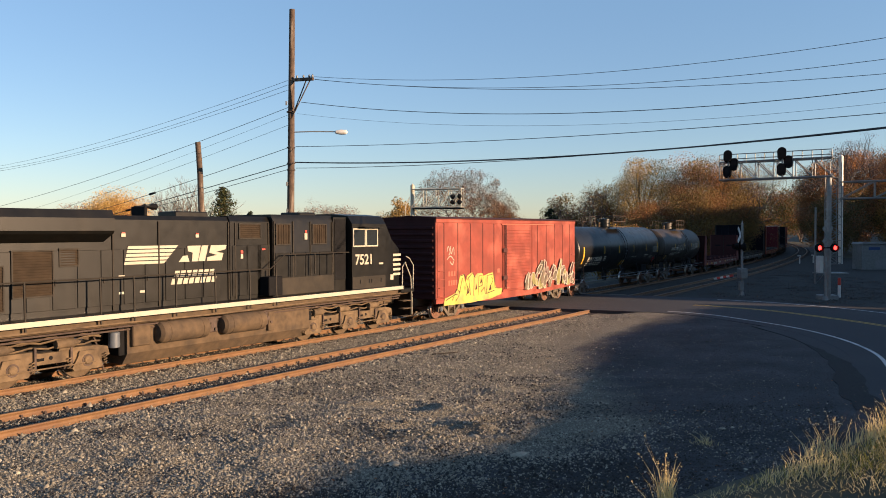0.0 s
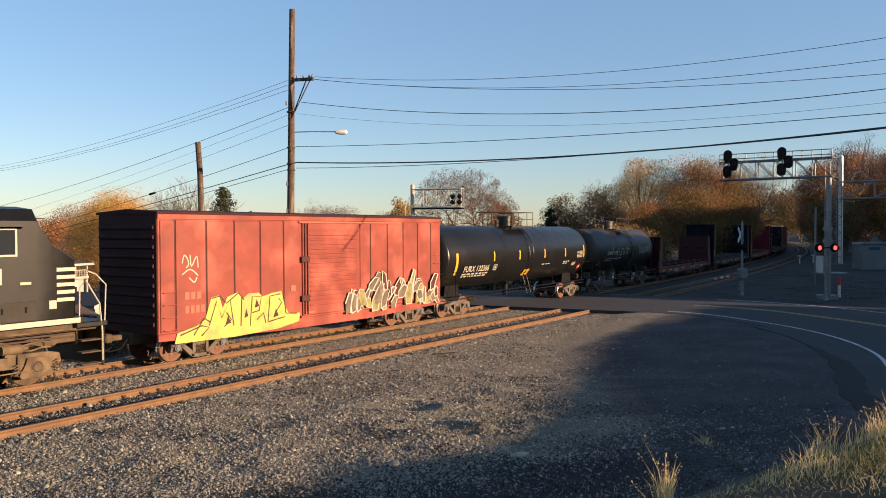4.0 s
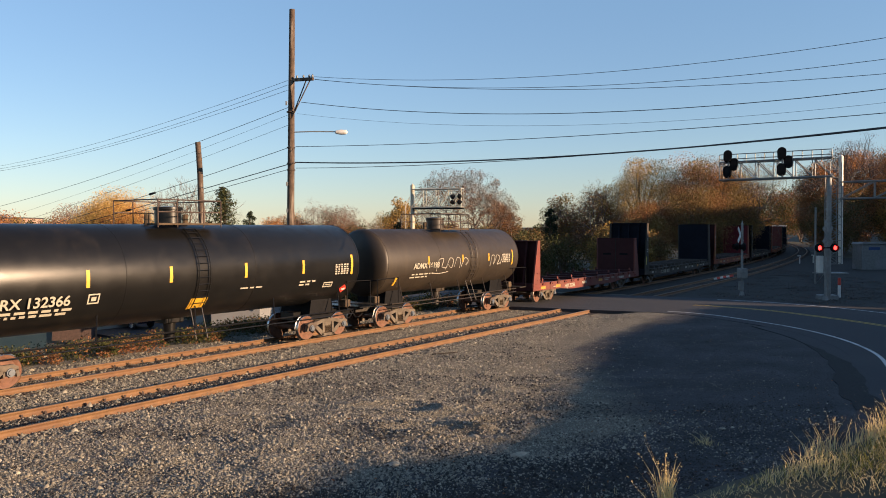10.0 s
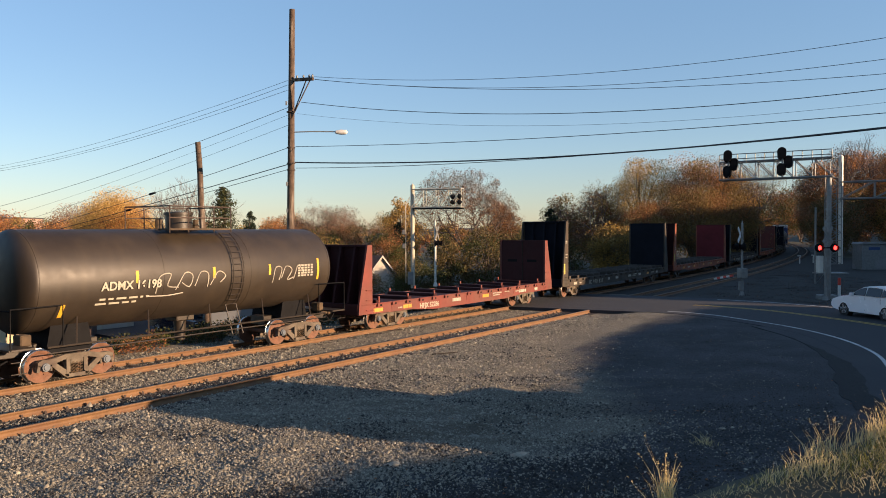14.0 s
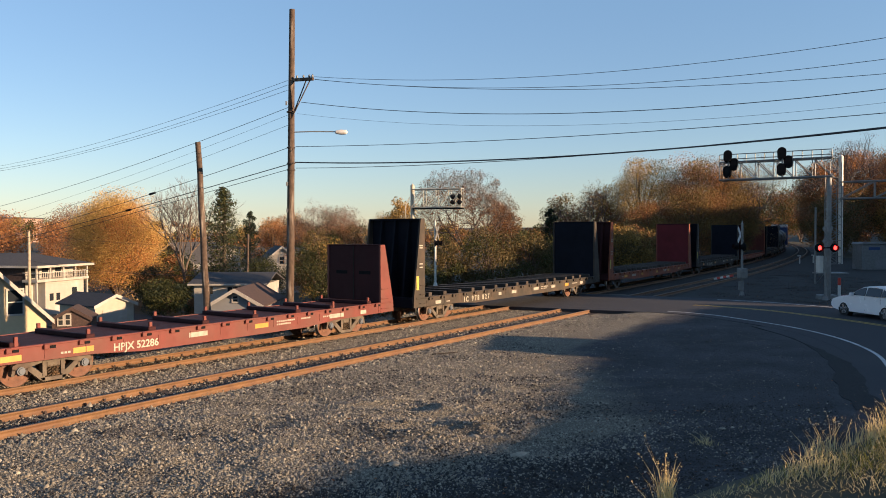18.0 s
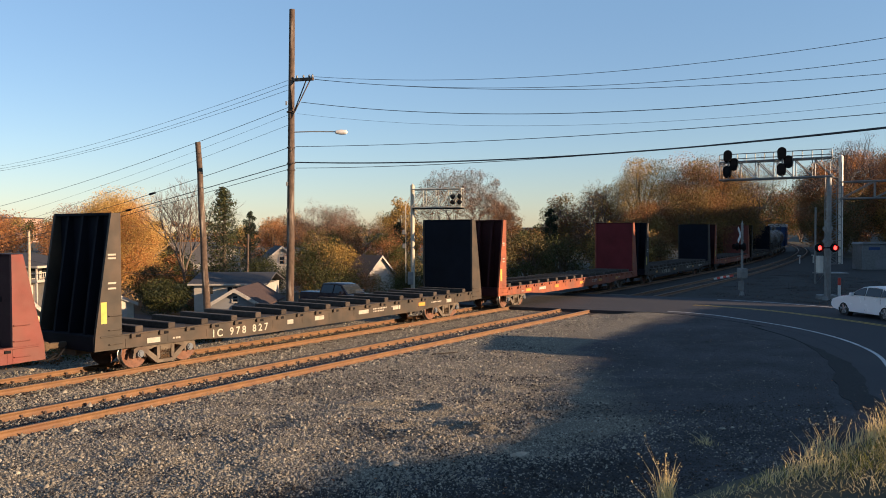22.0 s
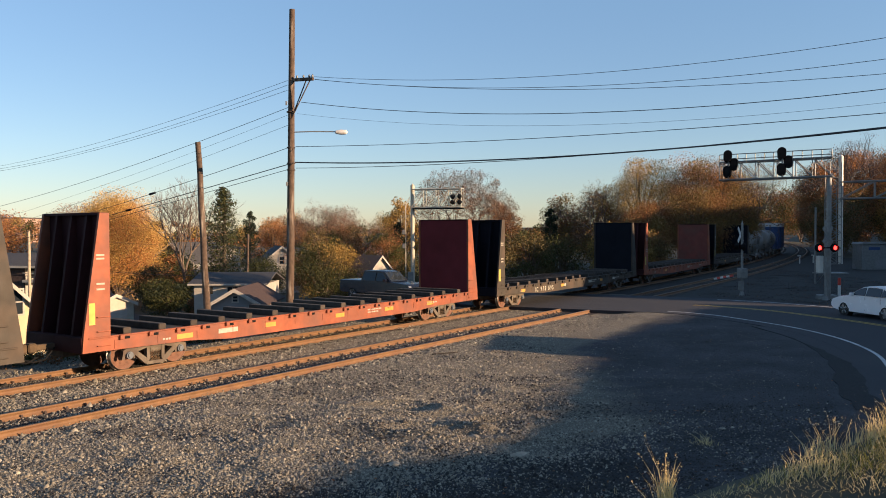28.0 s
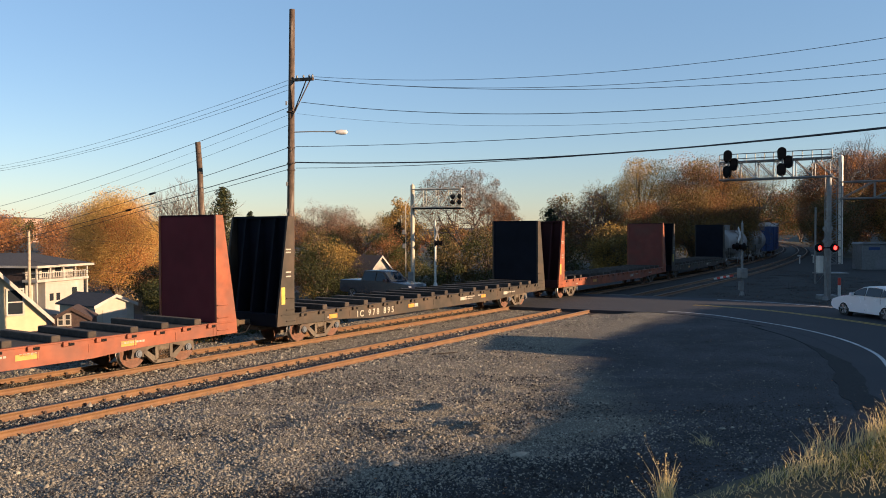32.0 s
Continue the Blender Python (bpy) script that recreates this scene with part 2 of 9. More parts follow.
M_POLE = material("weathered_pole", (0.075, 0.05, 0.034), 0.9, spread=0.35, scale=6, stain=(0.30, 0.25, 0.2), amount=0.25, stain_scale=2.0, bump=0.5, bump_scale=20, streak=True)
M_GALV = material("galvanised_steel", (0.22, 0.22, 0.21), 0.6, 0.5, spread=0.15, scale=5, stain=(0.28, 0.28, 0.28), amount=0.3)
M_SILVER = material("silver_painted_mast", (0.56, 0.54, 0.48), 0.5, 0.1, spread=0.08, scale=3, stain=(0.45, 0.42, 0.36), amount=0.2)
M_SIGNALCREAM = material("cream_painted_steel", (0.43, 0.39, 0.30), 0.6, spread=0.1, scale=4, stain=(0.25, 0.19, 0.13), amount=0.3, stain_scale=1.5)
M_SIGNALBLACK = material("signal_black", (0.008, 0.008, 0.009), 0.85, spread=0.2, spec=0.15)
M_WIRE = material("line_wire", (0.03, 0.03, 0.032), 0.7, spread=0.1, bump=0)
M_REDLAMP = glow("red_crossing_lamp", (1.0, 0.03, 0.02), 3.5)
M_REDDIM = glow("dim_red_lamp", (0.5, 0.02, 0.02), 0.25)
M_REDSTRIPE = material("red_stripe", (0.55, 0.05, 0.03), 0.5, spread=0.1)
M_SIDINGTAN = material("pale_tan_siding", (0.36, 0.33, 0.26), 0.75, spread=0.08, scale=2)
M_POLEPALE = material("pale_grey_pole", (0.36, 0.29, 0.2), 0.85, spread=0.2, scale=5)
M_SIDINGWHITE = material("white_siding", (0.36, 0.33, 0.28), 0.7, spread=0.06, scale=2, stain=(0.5, 0.48, 0.44), amount=0.3)
M_SIDINGBEIGE = material("beige_stucco", (0.50, 0.40, 0.24), 0.8, spread=0.08, scale=2, bump=0.3)
M_SIDINGGREY = material("grey_blue_siding", (0.20, 0.205, 0.21), 0.75, spread=0.06, scale=2)
M_SHINGLE = material("dark_roof_shingle", (0.045, 0.044, 0.046), 0.9, spread=0.3, scale=6, bump=0.4, bump_scale=12)
M_SHINGLEBROWN = material("brown_roof_shingle", (0.055, 0.034, 0.028), 0.9, spread=0.3, scale=6, bump=0.4, bump_scale=12)
M_SHINGLEORANGE = material("orange_brown_shingle", (0.24, 0.11, 0.06), 0.9, spread=0.3, scale=6, bump=0.4, bump_scale=12)
M_BRICK = material("red_brick_far", (0.34, 0.22, 0.17), 0.85, spread=0.2, scale=4)
M_BARK = material("grey_brown_bark", (0.13, 0.095, 0.07), 0.9, spread=0.35, scale=4, bump=0.6, bump_scale=10)
M_CARWHITE = material("white_car_paint", (0.72, 0.73, 0.74), 0.25, spread=0.02, scale=1, bump=0)
M_CARBLUE = material("dark_blue_car_paint", (0.006, 0.008, 0.018), 0.22, spec=0.4, spread=0.1, scale=1, bump=0)
M_TYRE = material("tyre_rubber", (0.02, 0.02, 0.02), 0.85, spread=0.2)
M_RIM = material("alloy_rim", (0.45, 0.46, 0.47), 0.35, 0.8, spread=0.1)
L_ORANGE = leaves("orange_autumn_leaves", (0.47, 0.185, 0.06), (0.44, 0.235, 0.08))
L_YELLOW = leaves("yellow_autumn_leaves", (0.44, 0.29, 0.075), (0.38, 0.22, 0.055))
L_GOLD = leaves("golden_autumn_leaves", (0.56, 0.38, 0.125), (0.50, 0.315, 0.09), 0.3)
L_RUST = leaves("rust_autumn_leaves", (0.28, 0.115, 0.047), (0.20, 0.115, 0.052))
L_OLIVE = leaves("olive_leaves", (0.21, 0.160, 0.052), (0.29, 0.18, 0.06))
L_BRUSH = leaves("dull_brown_brush", (0.085, 0.070, 0.026), (0.15, 0.105, 0.04), 0.2)
L_GREEN = leaves("dark_green_leaves", (0.045, 0.052, 0.018), (0.085, 0.085, 0.026))
L_CONIFER = leaves("conifer_needles", (0.022, 0.032, 0.017), (0.045, 0.055, 0.026), 0.1)
L_TWIG = leaves("bare_twigs", (0.15, 0.095, 0.07), (0.21, 0.12, 0.085), 0.1)
L_STRAW = leaves("straw_grass", (0.90, 0.72, 0.40), (0.68, 0.54, 0.22), 0.4)
L_GRASS = leaves("green_grass", (0.20, 0.19, 0.035), (0.42, 0.34, 0.085), 0.4)


# ---------------------------------------------------------------- mesh building
class Geo:
    """Vertices and faces of one mesh."""

    def __init__(self):
        self.v, self.f, self.slots = [], [], []

    def add(self, verts, faces, slot=0):
        n = len(self.v)
        self.v += [tuple(p) for p in verts]
        self.f += [tuple(i + n for i in q) for q in faces]
        self.slots += [slot] * len(faces)
        return self

    def box(self, x0, x1, y0, y1, z0, z1, slot=0):
        v = [(x, y, z) for x in (x0, x1) for y in (y0, y1) for z in (z0, z1)]
        return self.add(v, [(0, 1, 3, 2), (4, 6, 7, 5), (0, 4, 5, 1), (2, 3, 7, 6), (0, 2, 6, 4), (1, 5, 7, 3)], slot)

    def cbox(self, x0, x1, y0, y1, z0, z1, b=0.01, slot=0):
        """A box with chamfered edges."""
        b = min(b, (x1 - x0) * 0.45, (y1 - y0) * 0.45, (z1 - z0) * 0.45)
        lo, hi = (x0, y0, z0), (x1, y1, z1)
        v, at = [], {}
        for i in range(8):
            s = ((i >> 2) & 1, (i >> 1) & 1, i & 1)
            for ax in range(3):
                p = [(hi[k] if s[k] else lo[k]) if k == ax else ((hi[k] - b) if s[k] else (lo[k] + b)) for k in range(3)]
                at[(s, ax)] = len(v)
                v.append(p)
        f = []
        for ax in range(3):
            o = [k for k in range(3) if k != ax]
            for side in (0, 1):
                quad = []
                for p, q in ((0, 0), (1, 0), (1, 1), (0, 1)):
                    s = [0, 0, 0]
                    s[ax], s[o[0]], s[o[1]] = side, p, q
                    quad.append(at[(tuple(s), ax)])
                f.append(quad if (side == 1) == (ax != 1) else quad[::-1])
        for ax in range(3):
            o = [k for k in range(3) if k != ax]
            for p in (0, 1):
                for q in (0, 1):
                    s0, s1 = [0, 0, 0], [0, 0, 0]
                    s0[ax], s1[ax] = 0, 1
                    for s in (s0, s1):
                        s[o[0]], s[o[1]] = p, q
                    quad = [at[(tuple(s0), o[0])], at[(tuple(s1), o[0])], at[(tuple(s1), o[1])], at[(tuple(s0), o[1])]]
                    f.append(quad if (p ^ q) == (ax == 1) else quad[::-1])
        for i in range(8):
            s = ((i >> 2) & 1, (i >> 1) & 1, i & 1)
            tri = [at[(s, k)] for k in range(3)]
            f.append(tri if sum(s) % 2 == 1 else tri[::-1])
        return self.add(v, f, slot)

    def cyl(self, p0, p1, r0, r1=None, n=12, caps=True, slot=0):
        p0, p1 = Vector(p0), Vector(p1)
        r1 = r0 if r1 is None else r1
        d = (p1 - p0).normalized()
        a = d.orthogonal().normalized()
        b = d.cross(a)
        v = [p + (a * math.cos(k * math.tau / n) + b * math.sin(k * math.tau / n)) * r for p, r in ((p0, r0), (p1, r1)) for k in range(n)]
        f = [(k, (k + 1) % n, n + (k + 1) % n, n + k) for k in range(n)]
        if caps:
            f += [tuple(range(n))[::-1], tuple(range(n, 2 * n))]
        return self.add(v, f, slot)

    def tube(self, pts, r, n=6, slot=0):
        """A bent bar through points."""
        pts = [Vector(p) for p in pts]
        rings, v = [], []
        ref = None
        for i, p in enumerate(pts):
            d = (pts[min(i + 1, len(pts) - 1)] - pts[max(i - 1, 0)]).normalized()
            if ref is None:
                ref = d.orthogonal().normalized()
            a = (ref - d * ref.dot(d)).normalized()
            ref = a
            b = d.cross(a)
            rr = r[i] if isinstance(r, (list, tuple)) else r
            v += [p + (a * math.cos(k * math.tau / n) + b * math.sin(k * math.tau / n)) * rr for k in range(n)]
        f = []
        for i in range(len(pts) - 1):
            for k in range(n):
                f.append((i * n + k, i * n + (k + 1) % n, (i + 1) * n + (k + 1) % n, (i + 1) * n + k))
        f += [tuple(range(n))[::-1], tuple(range((len(pts) - 1) * n, len(pts) * n))]
        return self.add(v, f, slot)

    def lathe(self, profile, centre, axis="y", n=24, slot=0):
        """profile: (along the axis, radius)."""
        v, f = [], []
        for a, r in profile:
            for k in range(n):
                c, s = r * math.cos(k * math.tau / n), r * math.sin(k * math.tau / n)
                p = {"y": (c, a, s), "x": (a, c, s), "z": (c, s, a)}[axis]
                v.append((p[0] + centre[0], p[1] + centre[1], p[2] + centre[2]))
        for i in range(len(profile) - 1):
            for k in range(n):
                f.append((i * n + k, i * n + (k + 1) % n, (i + 1) * n + (k + 1) % n, (i + 1) * n + k))
        f += [tuple(range(n)), tuple(range((len(profile) - 1) * n, len(profile) * n))[::-1]]
        return self.add(v, f, slot)

    def prism(self, outline, a0, a1, plane="xz", slot=0):
        """An outline pulled along the third axis. plane xz: along y; xy: along z; yz: along x."""
        n = len(outline)
        put = {"xz": lambda p, a: (p[0], a, p[1]), "xy": lambda p, a: (p[0], p[1], a), "yz": lambda p, a: (a, p[0], p[1])}[plane]
        v = [put(p, a) for a in (a0, a1) for p in outline]
        f = [(k, (k + 1) % n, n + (k + 1) % n, n + k) for k in range(n)] + [tuple(range(n))[::-1], tuple(range(n, 2 * n))]
        return self.add(v, f, slot)


def mesh_of(name, geo, mats, smooth=True):
    me = bpy.data.meshes.new(name)
    me.from_pydata(geo.v, [], geo.f)
    for m in mats if isinstance(mats, (list, tuple)) else [mats]:
        me.materials.append(m)
    if len(me.materials) > 1:
        me.polygons.foreach_set("material_index", geo.slots)
    bm = bmesh.new()
    bm.from_mesh(me)
    bmesh.ops.recalc_face_normals(bm, faces=bm.faces)
    bm.to_mesh(me)
    bm.free()
    if smooth:
        me.polygons.foreach_set("use_smooth", [True] * len(me.polygons))
        me.set_sharp_from_angle(angle=radians(32))
    return me


def part(name, geo, mats, parent=None, label="", at=None):
    """ONE mesh object under a thing or under a part."""
    ob = new(name, geo if isinstance(geo, bpy.types.Mesh) else mesh_of(name, geo, mats))
    ob.parent = parent
    if at is not None:
        ob.matrix_basis = at
    return tagged(ob, label)


def thing(name, m, label, category, group="", kind=""):
    """The Empty at a thing's base."""
    e = new(name)
    e.empty_display_size = 0.3
    e.matrix_world = m
    return tagged(e, label, category, group, kind)


def sheet(name, verts, faces, mats, slots=None):
    """A large mesh straight from arrays."""
    me = bpy.data.meshes.new(name)
    verts, faces = np.asarray(verts, float), np.asarray(faces, int)
    k = faces.shape[1]
    me.vertices.add(len(verts))
    me.vertices.foreach_set("co", verts.ravel())
    me.loops.add(faces.size)
    me.loops.foreach_set("vertex_index", faces.ravel())
    me.polygons.add(len(faces))
    me.polygons.foreach_set("loop_start", np.arange(0, faces.size, k))
    for m in mats if isinstance(mats, (list, tuple)) else [mats]:
        me.materials.append(m)
    if slots is not None:
        me.polygons.foreach_set("material_index", np.asarray(slots, int))
    me.update(calc_edges=True)
    me.validate()
    return me


def lettering(text, size, m, parent, at, bold=0.0, apart=1.0):
    """Writing as a mesh, standing up in the plane x-z of its parent's side, read from -y."""
    cu = bpy.data.curves.new("lettering", "FONT")
    cu.body, cu.size, cu.extrude, cu.offset, cu.space_character = text, size, 0.004, bold, apart
    tmp = bpy.data.objects.new("lettering", cu)
    scene.collection.objects.link(tmp)
    me = bpy.data.meshes.new_from_object(tmp)
    bpy.data.objects.remove(tmp)
    me.materials.clear()
    me.materials.append(m)
    ob = new("lettering", me)
    ob.parent = parent
    ob.matrix_basis = at @ pose(0, 0, 0, 90, 0, 0)
    return ob


def smooth01(x, a, b):
    k = np.clip((np.asarray(x, float) - a) / (b - a), 0, 1)
    return k * k * (3 - 2 * k)


# ---------------------------------------------------------------- the track's line
HEAD, DIST, BEND, CURVE = 0.59398, 20.972, 31.638, 0.00124
GAUGE, SPACING = 1.505, 4.36


def track_at(s, off=0.0):
    """Place and heading on the far track's near rail line, off metres to its far side."""
    u = max(s - BEND, 0.0)
    a = HEAD - CURVE * u
    b = min(s, BEND)
    x = math.sin(HEAD) * b - math.cos(HEAD) * DIST + (math.cos(a) - math.cos(HEAD)) / CURVE
    y = math.cos(HEAD) * b + math.sin(HEAD) * DIST - (math.sin(a) - math.sin(HEAD)) / CURVE
    return x - math.cos(a) * off, y + math.sin(a) * off, a


def track_coords(x, y):
    """Length along the track and distance to its far side, by the straight line (arrays)."""
    x, y = np.asarray(x, float), np.asarray(y, float)
    s = x * math.sin(HEAD) + y * math.cos(HEAD)
    o = -x * math.cos(HEAD) + y * math.sin(HEAD) - DIST
    u = np.maximum(s - BEND, 0)
    return s, o - CURVE * u * u / 2


def spline(pts, n=10):
    out = []
    p = [Vector(q) for q in pts]
    for i in range(len(p) - 1):
        a, b, c, d = p[max(i - 1, 0)], p[i], p[i + 1], p[min(i + 2, len(p) - 1)]
        for k in range(n):
            t = k / n
            out.append(0.5 * ((2 * b) + (c - a) * t + (2 * a - 5 * b + 4 * c - d) * t * t + (3 * b - a - 3 * c + d) * t ** 3))
    return out + [p[-1]]


ROAD_LINE = spline([(10.3, -200), (10.3, -60), (10.3, -30), (10.3, -8), (10.6, 3), (11.3, 8), (12.4, 12.4), (14.1, 16.6), (16.3, 20.8), (18.0, 25.0), (18.75, 29.3), (18.55, 33.4), (17.5, 37.2), (16.0, 40.6), (13.1, 43.4), (6.3, 46.8),
                    (-4.5, 52.6), (-13.5, 58.6), (-24, 66), (-40, 80)], 10)


ROAD_MID, ROAD_DIR = (5.9, 46.3), (-0.83, 0.557)


def ground_height(x, y):
    """The height of the ground: gravel by the track, a fall to the houses behind it, a wooded hill and unseen
    shade-casting banks beyond the road.
    """
    x, y = np.asarray(x, float), np.asarray(y, float)
    s, o = track_coords(x, y)
    w = np.abs((x - ROAD_MID[0]) * ROAD_DIR[1] - (y - ROAD_MID[1]) * ROAD_DIR[0])
    out = (x - ROAD_MID[0]) * ROAD_DIR[0] + (y - ROAD_MID[1]) * ROAD_DIR[1]
    fall = smooth01(o, 5.0, 14.0) * np.maximum(smooth01(w, 6.5, 14.0), smooth01(out, 7, 29))
    z = -0.17 - 3.9 * fall
    z += 3.0 * smooth01(o, 90, 300) * fall
    near = -(o + SPACING)
    # the wooded hill on the near side of the line, beyond the road
    hill = smooth01(near, 16, 60) * smooth01(s, 60, 110)
    z += 9.0 * hill
    # unseen banks added to cast shade on the yard and, past a gap, along the line
    along = (x - 38.0) * 0.488 + (y - 9.0) * 0.873
    across = (x - 38.0) * 0.873 - (y - 9.0) * 0.488
    bend = np.interp(along, [-13.2, -11.8, -10.3, -9.1, -8.3, -6.5, -4.1, -0.8, 1.8, 4.8, 8.1, 11.9, 13.3, 16.8, 19.5], [-1.1, -0.85, -0.2, 0.75, 1.4, 1.35, 0.65, 0.15, -0.15, -0.8, -1.5, -1.45, -1.1, -0.9, -1.5])
    lump = 0.02 * np.sin(along * 1.7) + 0.02 * np.sin(along * 3.1 + 1.0) + 0.015 * np.sin(along * 6.3)
    crest = (np.interp(along, [-17.5, -14.3], [5.2, 6.90]) + lump) * smooth01(across - bend, -4, 0) * (1 - smooth01(along, 22.6, 23.6)) * smooth01(along, -90, -70)
    far_crest = (np.interp(along, [27, 34, 44, 60, 76, 90, 110, 130, 170], [14.0, 13.5, 12.0, 10.5, 9.6, 9.6, 9.0, 8.5, 8.0]) + lump * 8 + (0.9 * np.sin(along * 0.37) + 0.7 * np.sin(along * 0.83 + 2.0)) * smooth01(along, 42, 55)) * smooth01(across, -6, 6) * smooth01(along, 27.4, 28.4) * (1 - smooth01(along, 170, 200))
    z += np.maximum(crest, far_crest) * (1 - smooth01(across, 60, 100))
    # the yard rises to meet the road
    gap = np.full(x.shape, 1e9)
    for p in ROAD_LINE[30:150:2]:
        gap = np.minimum(gap, np.hypot(x - p.x, y - p.y))
    meet = (1 - smooth01(gap, 6.8, 11.0)) * smooth01(near, 1.0, 3.0) * (s < 75)
    z += (-0.006 - z) * meet * (z < 0.5)
    # the low bank on which the camera stands
    edge = y - 3.2 - 0.45 * np.clip(x, -4, 4) - 0.25 * smooth01(x, 0.6, 1.6)
    z += (2.50 + 0.1 * np.clip(x, -3, 3.2)) * (1 - smooth01(edge, 0, 5.5)) * (1 - smooth01(x, 3.6, 5.0)) * smooth01(x, -14, -8) * smooth01(y, -14, -8)
    return z


def value_noise(x, y, cell, seed):
    """Smooth random heights from -1 to 1 on a lattice of the given cell."""
    table = np.random.default_rng(seed).uniform(-1, 1, (64, 64))
    u, w = x / cell + 1000.0, y / cell + 1000.0
    i, j = np.floor(u).astype(int), np.floor(w).astype(int)
    fu, fw = u - i, w - j
    fu, fw = fu * fu * (3 - 2 * fu), fw * fw * (3 - 2 * fw)
    a, b = table[i % 64, j % 64], table[(i + 1) % 64, j % 64]
    c, d = table[i % 64, (j + 1) % 64], table[(i + 1) % 64, (j + 1) % 64]
    return (a * (1 - fu) + b * fu) * (1 - fw) + (c * (1 - fu) + d * fu) * fw


def packed_shaded_yard(x, y):
    """1 where the yard is packed to cinders and darkened along the edge of the bank's shade."""
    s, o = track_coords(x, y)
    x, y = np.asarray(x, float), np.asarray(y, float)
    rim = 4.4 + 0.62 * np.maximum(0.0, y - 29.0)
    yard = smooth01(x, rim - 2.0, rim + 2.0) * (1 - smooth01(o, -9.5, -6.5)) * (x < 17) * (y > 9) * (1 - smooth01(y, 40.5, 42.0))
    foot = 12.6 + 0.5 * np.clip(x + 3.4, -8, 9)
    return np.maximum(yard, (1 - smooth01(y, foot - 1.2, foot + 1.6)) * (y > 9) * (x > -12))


PITS = [(0.15, 16.7, 0.30, 0.16, 0.13), (0.55, 16.5, 0.34, 0.14, 0.12), (-0.45, 17.0, 0.4, 0.18, 0.10), (-1.05, 19.0, 0.45, 0.2, 0.09), (-0.65, 18.7, 0.3, 0.15, 0.08), (1.85, 18.9, 0.5, 0.18, 0.09),
        (2.4, 21.0, 0.4, 0.2, 0.08), (1.3, 17.6, 0.4, 0.16, 0.09), (4.6, 22.0, 0.6, 0.25, 0.06), (-3.0, 20.0, 0.7, 0.3, 0.06), (-4.5, 17.5, 0.6, 0.25, 0.06)]


def yard_relief(x, y):
    """Lumps, ruts and pits of the trodden yard, none under the tracks."""
    x, y = np.asarray(x, float), np.asarray(y, float)
    s, o = track_coords(x, y)
    z = 0.04 * value_noise(x, y, 2.3, 1) + 0.028 * value_noise(x * 0.8 + y * 0.3, y, 0.9, 2) + 0.016 * value_noise(x, y, 0.42, 3)
    z = z * (1 - 0.8 * smooth01(x, 2.6, 5.2) * smooth01(y, 17.0, 19.0)) * (1 + 0.8 * (1 - smooth01(y, 16.0, 18.5)))
    for px, py, a, b, deep in PITS:
        a, b = a * 1.5, b * 1.7
        q = ((x - px) / a) ** 2 + ((y - py) / b) ** 2
        z = z - 0.65 * deep * np.exp(-q) + 0.6 * deep * np.exp(-(np.sqrt(q) - 1.7) ** 2 * 3)
    return z * (1 - smooth01(o, -SPACING - 2.6, -SPACING - 1.2)) * (y > 8.5) * smooth01(np.hypot(x - 18, y - 22), 8.5, 11.5) * (x < 14)


# ---------------------------------------------------------------- ground, road, tracks
def axis_steps(marks):
    """Coordinates with the given step up to each mark."""
    out = [marks[0][0]]
    for end, step in marks[1:]:
        n = max(1, round((end - out[-1]) / step))
        out += list(np.linspace(out[-1], end, n + 1)[1:])
    return np.array(out)


